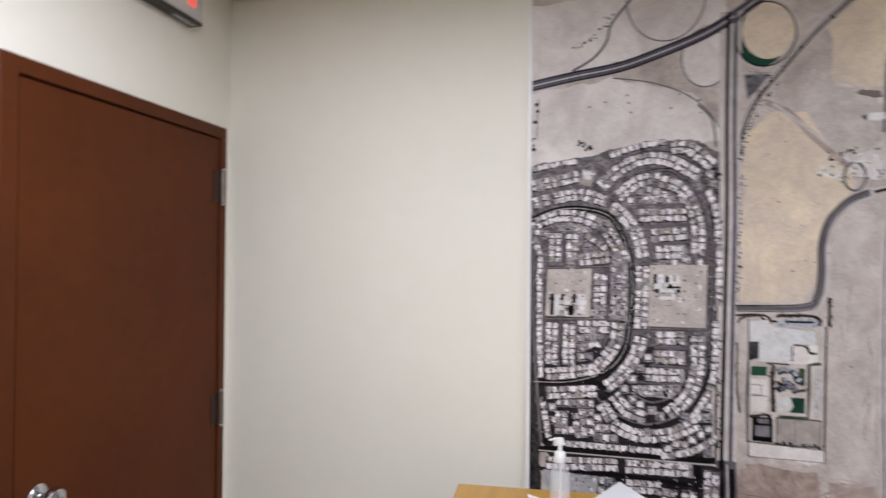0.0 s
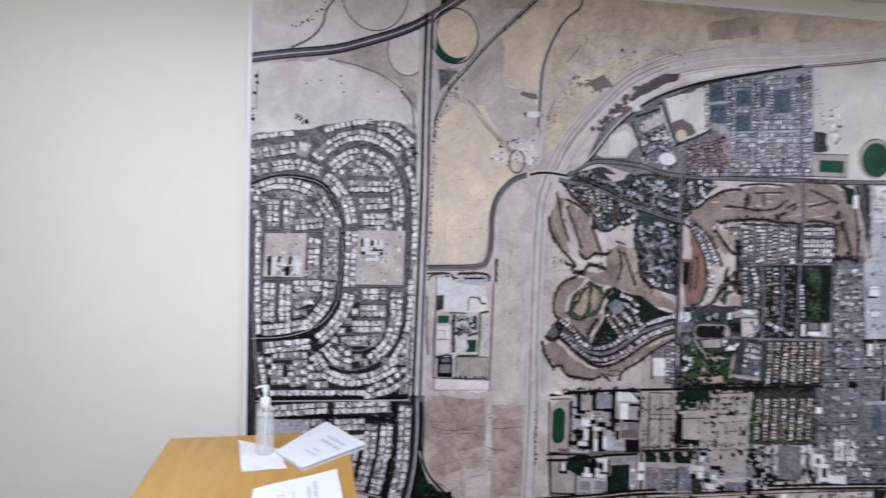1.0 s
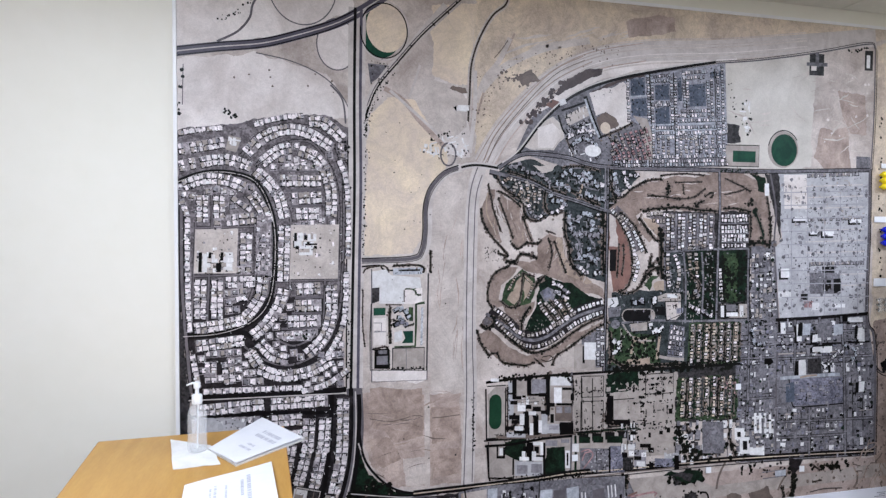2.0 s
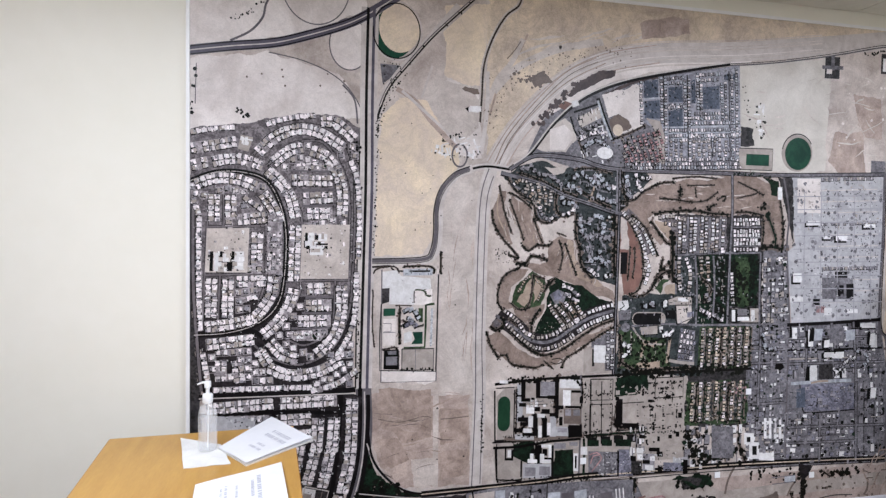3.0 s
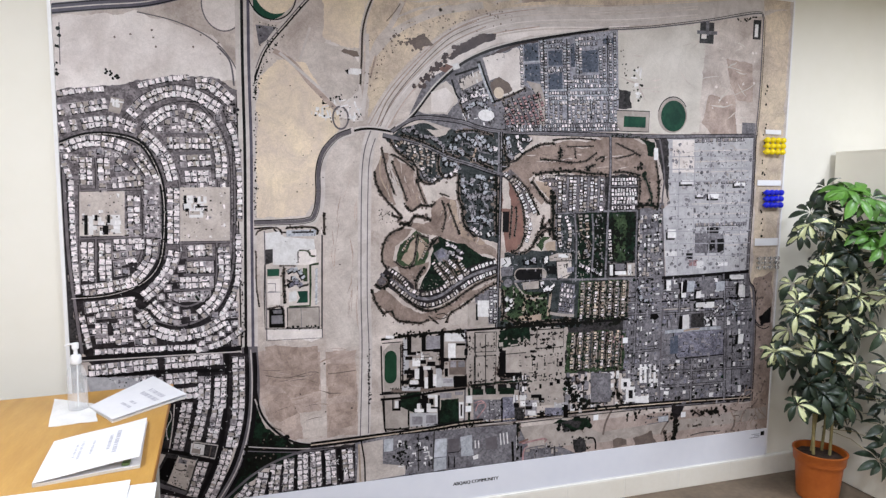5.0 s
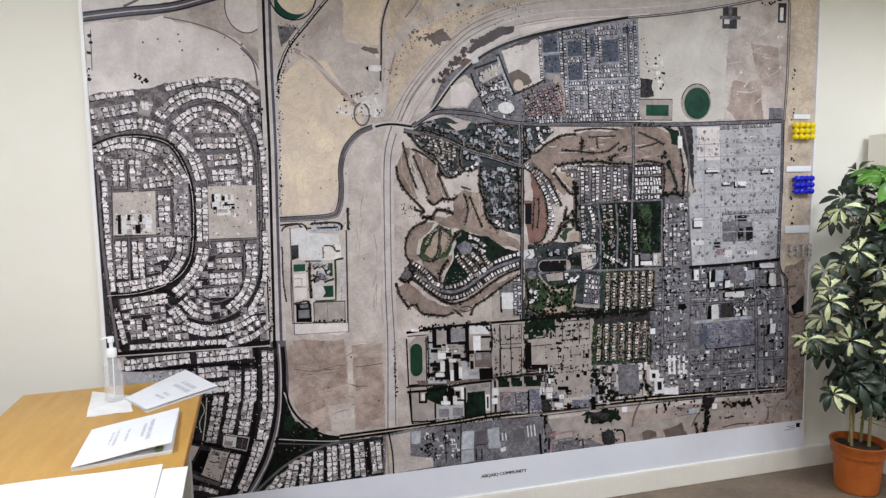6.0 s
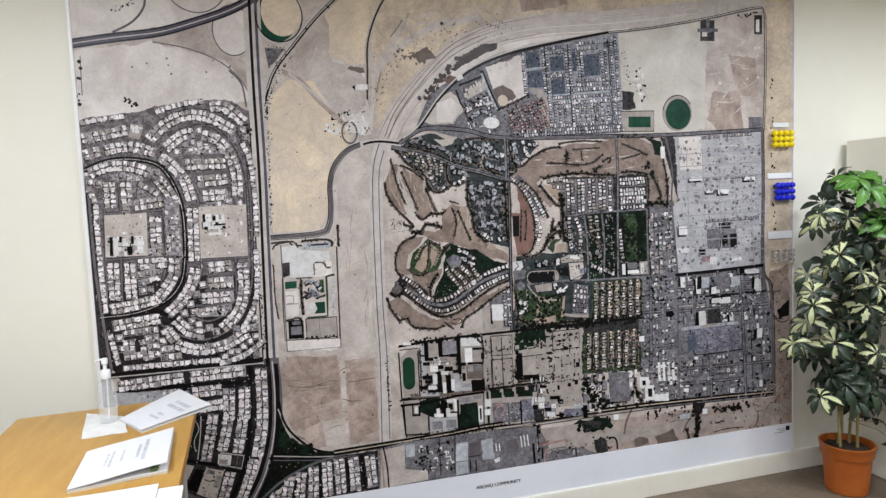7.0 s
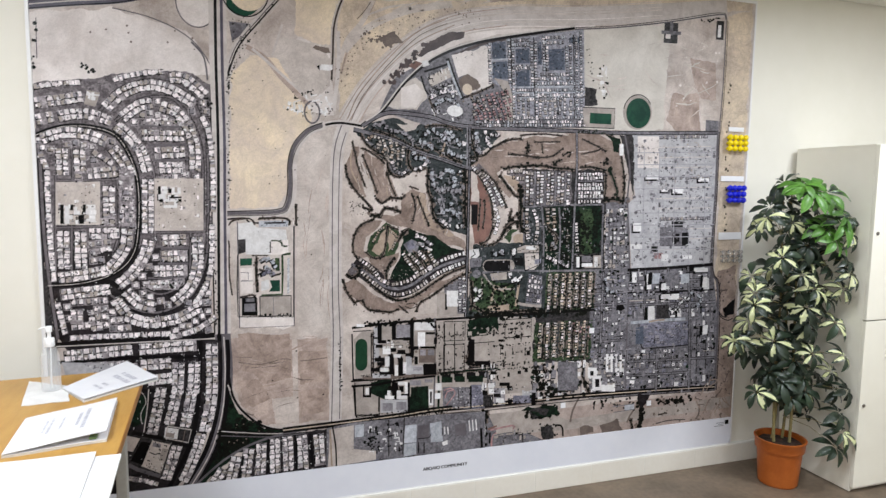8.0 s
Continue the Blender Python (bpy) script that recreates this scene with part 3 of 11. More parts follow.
def print_ink(name, rgb, rgb2=None, island=0.0, scale=9.0, grain=0.1, cells=0.0, cell_scale=110.0, broad=0.0, veins=0.0):
    """Printed colour: two tones in patches, fine photographic grain, and blocky speckle for built-up ground."""
    m = bpy.data.materials.new("print_" + name)
    m.use_nodes = True
    n, l = m.node_tree.nodes, m.node_tree.links
    b = n["Principled BSDF"]
    b.inputs["Roughness"].default_value, b.inputs["Specular IOR Level"].default_value = 0.34, 0.11
    geo = n.new("ShaderNodeNewGeometry")

    def noise_tex(s, d, rough=0.55, warp=0.0):
        t = n.new("ShaderNodeTexNoise")
        t.inputs["Scale"].default_value, t.inputs["Detail"].default_value = s, d
        t.inputs["Roughness"].default_value, t.inputs["Distortion"].default_value = rough, warp
        l.new(geo.outputs["Position"], t.inputs["Vector"])
        return t.outputs["Fac"]

    def ranged(src, lo, hi, a, z):
        r = n.new("ShaderNodeMapRange")
        for k, v in (("From Min", lo), ("From Max", hi), ("To Min", a), ("To Max", z)):
            r.inputs[k].default_value = v
        l.new(src, r.inputs["Value"])
        return r.outputs["Result"]

    def times(a, z):
        r = n.new("ShaderNodeMath")
        r.operation = "MULTIPLY"
        l.new(a, r.inputs[0])
        l.new(z, r.inputs[1])
        return r.outputs["Value"]
    mix = n.new("ShaderNodeMix")
    mix.data_type = "RGBA"
    mix.inputs["A"].default_value = lin(*rgb)
    mix.inputs["B"].default_value = lin(*(rgb2 or tuple(v * 0.86 for v in rgb)))
    l.new(ranged(noise_tex(scale, 9, 0.65, 0.6), 0.38, 0.64, 0, 1), mix.inputs["Factor"])
    val = ranged(noise_tex(170, 4, 0.7), 0.25, 0.75, 1 - grain, 1 + grain)
    if broad:
        val = times(val, ranged(noise_tex(2.2, 3, 0.6, 0.8), 0.3, 0.7, 1 - broad, 1 + broad))
    if veins:
        # winding gullies and wheel ruts: thin dark and pale threads
        for s, w, k in ((9, 1.8, 1.0), (26, 1.2, 0.7)):
            ab = n.new("ShaderNodeMath")
            ab.operation = "ABSOLUTE"
            sh = n.new("ShaderNodeMath")
            sh.operation = "SUBTRACT"
            sh.inputs[1].default_value = 0.5
            l.new(noise_tex(s, 5, 0.6, w), sh.inputs[0])
            l.new(sh.outputs["Value"], ab.inputs[0])
            val = times(val, ranged(ab.outputs["Value"], 0.0, 0.06, 1 - veins * k, 1 + veins * k * 0.3))
    if cells:
        vo = n.new("ShaderNodeTexVoronoi")
        vo.distance = "CHEBYCHEV"
        vo.inputs["Scale"].default_value = cell_scale
        l.new(geo.outputs["Position"], vo.inputs["Vector"])
        sep = n.new("ShaderNodeSeparateColor")
        l.new(vo.outputs["Color"], sep.inputs["Color"])
        val = times(val, ranged(sep.outputs["Red"], 0, 1, 1 - cells, 1 + cells))
    if island:
        val = times(val, ranged(geo.outputs["Random Per Island"], 0, 1, 1 - island, 1 + island))
    hv = n.new("ShaderNodeHueSaturation")
    l.new(mix.outputs["Result"], hv.inputs["Color"])
    l.new(val, hv.inputs["Value"])
    l.new(hv.outputs["Color"], b.inputs["Base Color"])
    return m


SAND = print_ink("sand", (204, 193, 188), (166, 153, 147), scale=6, broad=0.11, grain=0.16, veins=0.09)
# PALE is tuned lighter so its colour carries the lamps' sheen on the print.
PALE = print_ink("pale_ground", (224, 216, 214), (198, 188, 185), scale=5, broad=0.09, veins=0.05, grain=0.12)
PALE_EAST = print_ink("pale_east_ground", (202, 192, 187), (174, 163, 158), scale=6, broad=0.09, veins=0.08, grain=0.14)
TAN = print_ink("tan_ground", (220, 203, 180), (200, 184, 172), scale=5, broad=0.13, grain=0.14, veins=0.07)
OCHRE = print_ink("ochre_ground", (210, 193, 172), (178, 162, 149), scale=6, broad=0.14, grain=0.18, veins=0.12)
PINK = print_ink("pink_ground", (180, 164, 158), (150, 134, 128), scale=5, broad=0.13, grain=0.16, veins=0.12)
DUNE = print_ink("rough_sand", (184, 166, 158), (148, 131, 124), scale=11, broad=0.16, grain=0.2, veins=0.1)
DUNE_DARK = print_ink("graded_sand", (172, 153, 144), (134, 117, 109), scale=14, broad=0.16, grain=0.2, veins=0.1)
EARTH = print_ink("dark_earth", (116, 103, 97), (94, 83, 79), scale=14, grain=0.2)
GOLF = print_ink("dry_fairway", (150, 133, 125), (118, 102, 95), scale=14, broad=0.14, grain=0.22, veins=0.14)
STRAW = print_ink("dry_grass", (172, 154, 139), (146, 128, 116), scale=12, broad=0.08, grain=0.2, veins=0.1)
SUBURB = print_ink("suburb_ground", (46, 41, 44), (23, 20, 23), scale=20, grain=0.2, cells=0.3, cell_scale=130)
SUBURB_PALE = print_ink("suburb_yards", (124, 117, 121), (74, 68, 71), scale=40, grain=0.25, cells=0.4, cell_scale=150)
STREET = print_ink("suburb_street", (116, 109, 113), (90, 84, 88), scale=20, grain=0.15)
OVAL = print_ink("oval_green", (30, 62, 44), (22, 50, 36), scale=18, grain=0.15)
LOT = print_ink("house_lots", (166, 158, 162), (118, 111, 115), scale=40, grain=0.2, cells=0.35, cell_scale=150)
CITY = print_ink("city_ground", (124, 121, 127), (90, 87, 93), scale=14, grain=0.2, cells=0.32, cell_scale=120)
CITY_DARK = print_ink("city_dark", (60, 57, 59), (36, 35, 36), scale=20, grain=0.25, cells=0.5, cell_scale=120)
CITY_BLUE = print_ink("city_blue", (128, 126, 140), (94, 93, 106), scale=18, grain=0.2, cells=0.4, cell_scale=120)
WORKS = print_ink("works_ground", (182, 180, 184), (160, 158, 163), scale=10, grain=0.12, cells=0.08, cell_scale=70)
ROAD_DARK = print_ink("dark_road", (18, 15, 18), (11, 9, 11), scale=20, grain=0.2)
ROAD_MID = print_ink("grey_road", (104, 99, 104), (86, 81, 86), scale=20)
HIGHWAY = print_ink("highway", (88, 84, 96), (74, 70, 82), scale=20)
ROAD_PALE = print_ink("pale_road", (200, 192, 190), (180, 171, 168), scale=20)
ROOF = print_ink("roofs", (234, 226, 228), (204, 195, 198), 0.22, 60, 0.14)
ROOF_GREY = print_ink("grey_roofs", (146, 142, 148), (118, 114, 120), 0.3, 60, 0.14)
ROOF_WHITE = print_ink("white_roofs", (224, 222, 224), (204, 201, 202), 0.12, 50, 0.08)
ROOF_RED = print_ink("reddish_roofs", (172, 136, 138), (148, 114, 116), 0.25, 40)
CREAM = print_ink("cream_yards", (172, 162, 157), (146, 137, 132), 0.05, 18, 0.12)
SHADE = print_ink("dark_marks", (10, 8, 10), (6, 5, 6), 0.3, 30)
TREE = print_ink("tree_marks", (16, 18, 14), (9, 10, 8), 0.4, 60, 0.25)
PARK = print_ink("park_green", (22, 40, 29), (9, 15, 11), scale=40, grain=0.3, cells=0.35, cell_scale=170)
LAWN = print_ink("lawn_green", (34, 74, 58), (24, 56, 46), scale=18, grain=0.15)
WATER = print_ink("dark_patch", (24, 23, 25), (14, 14, 16), scale=18)

GARDEN = print_ink("garden_suburb", (64, 69, 71), (36, 40, 41), scale=26, grain=0.25, cells=0.35, cell_scale=140)
GARDEN_GREEN = print_ink("garden_green", (62, 78, 54), (30, 44, 32), scale=30, grain=0.25, cells=0.3, cell_scale=150)
CITY_PALE = print_ink("slate_roofs", (178, 180, 188), (146, 149, 157), 0.2, 50, 0.14)
CLAY = print_ink("red_clay", (132, 100, 92), (108, 82, 76), scale=16, broad=0.1, grain=0.18)
TOWN_BLUE = print_ink("slate_town", (152, 151, 160), (122, 121, 131), scale=20, grain=0.2, cells=0.3, cell_scale=130)
LANE = print_ink("works_lane", (162, 160, 166), (150, 148, 154), scale=20)
COURT = print_ink("slate_courts", (88, 94, 108), (68, 74, 87), scale=24, grain=0.2, cells=0.25, cell_scale=130)
SOOT = print_ink("dark_spoil", (84, 72, 72), (58, 50, 52), scale=16, grain=0.22)
PALE_NORTH = print_ink("north_field", (208, 202, 196), (186, 179, 172), scale=4, broad=0.08, veins=0.04)

ROUGH_EDGED = (GARDEN, GARDEN_GREEN, CLAY, SOOT, PALE_NORTH, DUNE, DUNE_DARK, SUBURB_PALE, PALE_EAST, SAND, PALE, TAN, OCHRE, PINK, EARTH, GOLF, STRAW, PARK, CITY_DARK, SUBURB)
INK_MESH = {}
HOUSES, STREETS = [], []
chance = random.Random(5)


def ink(kind, mat, pts, layer):
    """Adds one flat printed shape; places in centimetres from the sheet's lower left corner."""
    v, f, mi, mats = INK_MESH.setdefault(kind, ([], [], [], []))
    if mat not in mats:
        mats.append(mat)
    n = len(v)
    y = -0.01215 - 0.0001 * layer - 0.0000014 * (len(f) % 64)
    for a, b in pts:
        v.append((MX0 + min(max(a, 0), 339) / 100, y, MZ0 + min(max(b, 15.1), 244.1) / 100))
    f.append(tuple(range(n, n + len(pts))))
    mi.append(mats.index(mat))


def pairs(nums):
    return list(zip(nums[0::2], nums[1::2]))


def smooth_line(p, step=1.2, closed=False):
    """A curve through a few places."""
    if closed:
        q = [p[-1]] + p + [p[0], p[1]]
    else:
        q = [p[0]] + p + [p[-1]]
    out = []
    for k in range(1, len(q) - 2):
        a, b, c, d = (Vector(q[k + i]) for i in (-1, 0, 1, 2))
        n = max(2, int((c - b).length / step))
        for i in range(n):
            t = i / n
            out.append(0.5 * (2 * b + (c - a) * t + (2 * a - 5 * b + 4 * c - d) * t * t + (3 * b - a - 3 * c + d) * t ** 3))
    if not closed:
        out.append(Vector(q[-2]))
    return out


def area(mat, layer, *nums, sharp=False):
    """A field of one ground, with an uneven outline where it is natural ground."""
    p = [Vector(v) for v in pairs(nums)]
    if mat in ROUGH_EDGED and not sharp:
        q = []
        for a, b in zip(p, p[1:] + p[:1]):
            n = max(1, int((b - a).length / 0.9))
            for i in range(n):
                v = a.lerp(b, i / n)
                w = Vector((v.x * 0.16, v.y * 0.16, layer))
                f = Vector((v.x * 0.7, v.y * 0.7, layer + 9))
                q.append((v.x + 1.3 * noise.noise(w) + 0.5 * noise.noise(f), v.y + 1.3 * noise.noise(w + Vector((40, 7, 0))) + 0.5 * noise.noise(f + Vector((3, 60, 0)))))
        p = q
    ink("ground_print", mat, [tuple(v) for v in p], layer)


def tracks(mat, layer, count, width, length, *nums):
    """Faint wandering wheel tracks and furrows over a field."""
    q = pairs(nums)
    for _ in range(count):
        c = inside(q, chance.random(), chance.random())
        a = chance.uniform(0, 6.28)
        pts = []
        for k in range(4):
            pts += [c.x, c.y]
            a += chance.uniform(-0.5, 0.5)
            c = c + Vector((math.cos(a), math.sin(a))) * length * chance.uniform(0.2, 0.45)
        road(mat, layer, width * chance.uniform(0.6, 1.5), *pts)


def streaks(mats, layer, count, width, length, *nums, lean=0.25):
    """Long faint wind-blown threads, all running much the same way as the field's first side."""
    q = pairs(nums)
    d = Vector(q[1]) - Vector(q[0])
    a0 = math.atan2(d.y, d.x)
    for _ in range(count):
        c = inside(q, chance.random(), chance.random())
        a, n = a0 + chance.gauss(0, lean), length * chance.uniform(0.3, 1.0)
        bend, w = chance.uniform(-0.08, 0.08), width * chance.uniform(0.3, 1.0)
        u, v = Vector((math.cos(a), math.sin(a))), Vector((-math.sin(a), math.cos(a)))
        up, low = [], []
        for k in range(8):
            t = k / 7
            p = c + u * n * (t - 0.5) + v * (n * bend * math.sin(math.pi * t) + 0.25 * w * chance.uniform(-1, 1))
            r = w * math.sin(math.pi * (0.06 + 0.88 * t)) * chance.uniform(0.3, 0.6)
            up.append(p + v * r)
            low.append(p - v * r)
        ink("ground_print", chance.choice(mats), [tuple(p) for p in up + low[::-1]], layer)


def road(mat, layer, width, *nums, straight=False, kind="road_print", shift=0.0):
    p = [Vector(v) for v in pairs(nums)] if straight else smooth_line(pairs(nums))
    if layer == 9 and kind == "road_print":
        STREETS.extend((v.x, v.y, width / 2) for v in p)
    side = []
    for i in range(len(p)):
        d = (p[min(i + 1, len(p) - 1)] - p[max(i - 1, 0)])
        d = d.normalized() if d.length else Vector((1, 0))
        side.append(Vector((-d.y, d.x)))
    for i in range(len(p) - 1):
        a, b = side[i], side[i + 1]
        ink(kind, mat, [p[i] + a * (shift - width / 2), p[i + 1] + b * (shift - width / 2), p[i + 1] + b * (shift + width / 2), p[i] + a * (shift + width / 2)], layer)


def disc(mat, layer, cx, cy, rx, ry, n=40, kind="ground_print"):
    ink(kind, mat, [(cx + rx * math.cos(2 * math.pi * i / n), cy + ry * math.sin(2 * math.pi * i / n)) for i in range(n)], layer)


def ring(mat, layer, cx, cy, rx, ry, w, a0=0, a1=360):
    n = 48
    for i in range(n):
        a, b = radians(a0 + (a1 - a0) * i / n), radians(a0 + (a1 - a0) * (i + 1) / n)
        ink("road_print", mat, [(cx + (rx + s) * math.cos(t), cy + (ry + s) * math.sin(t)) for t, s in ((a, -w / 2), (b, -w / 2), (b, w / 2), (a, w / 2))], layer)


def block(mat, layer, cx, cy, w, h, turn=0.0, kind="building_print"):
    c, s = math.cos(radians(turn)), math.sin(radians(turn))
    ink(kind, mat, [(cx + x * c - y * s, cy + x * s + y * c) for x, y in ((-w / 2, -h / 2), (w / 2, -h / 2), (w / 2, h / 2), (-w / 2, h / 2))], layer)


def house(x, y, w, h, turn, layer, roof):
    """A flat roof of two or three joined wings, with its shadow."""
    r = radians(turn)
    HOUSES.append((x, y))

    def at(a, b):
        return x + a * math.cos(r) - b * math.sin(r), y + a * math.sin(r) + b * math.cos(r)
    block(SHADE, layer, *at(-0.08 * w, -0.08 * h), w * 1.03, h * 1.03, turn, "house_print")
    lean = turn + chance.uniform(-3, 3)
    side, cut = chance.choice((-1, 1)), chance.uniform(0.54, 0.7)
    main = chance.choice((roof, roof, roof, CREAM))
    block(main, layer + 1, *at(side * (0.5 - cut / 2) * 0.94 * w, 0.05 * h), w * cut * 0.95, h * chance.uniform(0.84, 1.0), lean, "house_print")
    block(chance.choice((main, roof, ROOF_GREY)), layer + 1, *at(-side * cut / 2 * 0.94 * w, chance.uniform(-0.12, 0.14) * h), w * (1 - cut) * 0.9, h * chance.uniform(0.5, 0.9), lean, "house_print")
    for _ in range(chance.choice((0, 1, 1, 2))):
        block(chance.choice((roof, ROOF_GREY, ROOF_WHITE)), layer + 2, *at(chance.choice((-0.24, 0.24)) * w, chance.uniform(-0.25, 0.25) * h), w * chance.uniform(0.25, 0.5), h * chance.uniform(0.25, 0.8), lean, "house_print")
    for _ in range(chance.choice((1, 2, 2, 3))):
        block(chance.choice((SHADE, SHADE, TREE, LOT, ROOF_WHITE)), layer + 3, *at(chance.choice((-0.42, 0.42, chance.uniform(-0.4, 0.4))) * w, chance.choice((-0.42, 0.42, chance.uniform(-0.4, 0.4))) * h), w * chance.uniform(0.08, 0.32), h * chance.uniform(0.08, 0.32), lean, "house_print")


def houses(rows, size, *nums, roof=None, lots=True, layer=12):
    """Houses side by side along a line, in one or two rows back to back."""
    p = smooth_line(pairs(nums), 0.4)
    if lots:
        road(LOT, layer - 1, rows * size + 0.15, *nums, kind="ground_print")
    d, nxt = 0.0, size * 0.5
    for a, b in zip(p, p[1:]):
        seg = (b - a).length
        d += seg
        if d >= nxt and seg > 0:
            nxt += size * chance.uniform(0.94, 1.04)
            t = (b - a) / seg
            s = Vector((-t.y, t.x))
            for r in range(rows):
                if chance.random() < 0.05:
                    continue
                o = (r - (rows - 1) / 2) * size * 1.04
                c = b + s * o
                house(c.x, c.y, size * chance.uniform(0.88, 1.0), size * chance.uniform(0.86, 1.0), math.degrees(math.atan2(t.y, t.x)) + chance.uniform(-4, 4), layer, roof or ROOF)


def trees(mat, layer, count, spread, lo, hi, *nums):
    """Uneven dark tops along a line."""
    p = smooth_line(pairs(nums), 0.5)
    for _ in range(count):
        c = chance.choice(p)
        x, y = c.x + chance.gauss(0, spread), c.y + chance.gauss(0, spread)
        r = chance.uniform(lo, hi)
        k = chance.randint(6, 8)
        o = chance.random() * 6
        ink("tree_print", mat, [(x + r * chance.uniform(0.65, 1.15) * math.cos(o + 2 * math.pi * i / k), y + r * chance.uniform(0.65, 1.15) * math.sin(o + 2 * math.pi * i / k)) for i in range(k)], layer)


def infill(size, *nums):
    """Houses in the gaps that the planned rows leave, clear of the streets."""
    q = pairs(nums)
    w = int((Vector(q[1]) - Vector(q[0])).length / size * 1.6)
    h = int((Vector(q[3]) - Vector(q[0])).length / size * 1.6)
    road_at, seen = np.array(STREETS), list(HOUSES)
    for j in range(h):
        for i in range(w):
            p = inside(q, (i + 0.5) / w, (j + 0.5) / h)
            d = np.hypot(np.array(seen)[:, 0] - p.x, np.array(seen)[:, 1] - p.y).min()
            s = (np.hypot(road_at[:, 0] - p.x, road_at[:, 1] - p.y) - road_at[:, 2]).min()
            if d > size * 1.02 and s > size * 0.4:
                block(LOT, 11, p.x, p.y, size * 1.2, size * 1.2, 4, "house_print")
                house(p.x, p.y, size * chance.uniform(0.7, 0.95), size * chance.uniform(0.7, 0.95), chance.uniform(-8, 8), 12, chance.choice((ROOF, ROOF, ROOF_GREY)))
                seen.append((p.x, p.y))


def inside(q, s, t):
    a, b, c, d = (Vector(v) for v in q)
    return (a * (1 - s) + b * s) * (1 - t) + (d * (1 - s) + c * s) * t


def scatter(mat, layer, count, lo, hi, *nums):
    """Marks strewn over a four-cornered field: upright oblongs for built things, uneven tops for the rest."""
    q = pairs(nums)
    a, b = Vector(q[0]), Vector(q[1])
    turn = math.degrees(math.atan2((b - a).y, (b - a).x))
    for _ in range(count):
        c = inside(q, chance.random(), chance.random())
        r = chance.uniform(lo, hi)
        if 124 < c.y < 147 and (4 < c.x < 22 or 40 < c.x < 60):
            continue  # the two school yards stay bare
        if mat in (SHADE, ROOF_WHITE, CREAM, CITY_DARK, ROOF_GREY):
            s = chance.choice((0.5, 0.7, 1.0, 1.6, 2.4))
            block(mat, layer, c.x, c.y, r * s * 1.4, r * 1.4 / s, turn + chance.uniform(-2, 2))
            if chance.random() < 0.35:
                block(mat, layer, c.x + r * s * 0.6, c.y - r * 0.8, r * 0.5, r * 2.2, turn)
            continue
        k = chance.randint(5, 8)
        ink("tree_print", mat, [(c.x + r * chance.uniform(0.6, 1.2) * math.cos(2 * math.pi * i / k), c.y + r * chance.uniform(0.6, 1.2) * math.sin(2 * math.pi * i / k)) for i in range(k)], layer)


def town(nx, ny, mats, green, dark, *nums, layer=12, fill=0.8, size=(0.35, 0.85)):
    """A built-up field of four corners: lots in a grid with roofs, yards, trees and shadows."""
    q = pairs(nums)
    a, b, c, d = (Vector(v) for v in q)
    turn = math.degrees(math.atan2((b - a).y, (b - a).x))
    w, h = ((b - a).length + (c - d).length) / 2 / nx, ((d - a).length + (c - b).length) / 2 / ny
    for i in range(1, nx):
        if chance.random() < 0.45:
            t0, t1 = sorted((chance.random(), chance.random()))
            road(chance.choice((CITY_DARK, CITY_DARK, CITY, CREAM)), layer - 1, min(w, h) * chance.uniform(0.1, 0.28), *inside(q, i / nx, t0), *inside(q, i / nx, t1), straight=True)
    for j in range(1, ny):
        if chance.random() < 0.6:
            s0, s1 = sorted((chance.random(), chance.random()))
            road(chance.choice((CITY_DARK, CITY_DARK, CITY, CREAM)), layer - 1, min(w, h) * chance.uniform(0.1, 0.28), *inside(q, s0, j / ny), *inside(q, s1, j / ny), straight=True)
    for i in range(nx):
        for j in range(ny):
            if chance.random() > fill:
                continue
            p = inside(q, (i + chance.uniform(0.35, 0.65)) / nx, (j + chance.uniform(0.35, 0.65)) / ny)
            bw, bh = w * chance.uniform(*size), h * chance.uniform(*size)
            if chance.random() < 0.25:
                bw, bh = bw * chance.choice((1.6, 0.5)), bh * chance.choice((0.5, 1.3))
            tr = turn + chance.choice((0, 0, 0, chance.uniform(-5, 5)))
            if chance.random() < dark:
                block(SHADE, layer, p.x - 0.12 * bw, p.y - 0.12 * bh, bw * 1.05, bh * 1.05, tr)
            block(chance.choice(mats), layer + 1, p.x, p.y, bw, bh, tr)
            if chance.random() < 0.6:
                block(chance.choice((ROOF_WHITE, ROOF_GREY, SHADE)), layer + 2, p.x + chance.uniform(-0.3, 0.3) * bw, p.y + chance.uniform(-0.3, 0.3) * bh, bw * chance.uniform(0.15, 0.45), bh * chance.uniform(0.15, 0.45), tr)
            if chance.random() < dark * 0.9:
                g = inside(q, (i + chance.random()) / nx, (j + chance.random()) / ny)
                block(chance.choice((SHADE, SHADE, CITY_DARK)), layer, g.x, g.y, w * chance.uniform(0.12, 0.7), h * chance.uniform(0.12, 0.5), turn)
            if chance.random() < green:
                g = inside(q, (i + chance.random()) / nx, (j + chance.random()) / ny)
                r = min(w, h) * chance.uniform(0.18, 0.45)
                ink("tree_print", TREE if chance.random() < 0.75 else PARK, [(g.x + r * chance.uniform(0.6, 1.2) * math.cos(k), g.y + r * chance.uniform(0.6, 1.2) * math.sin(k)) for k in (0, 0.9, 1.8, 2.7, 3.6, 4.5, 5.4)], layer + 3)


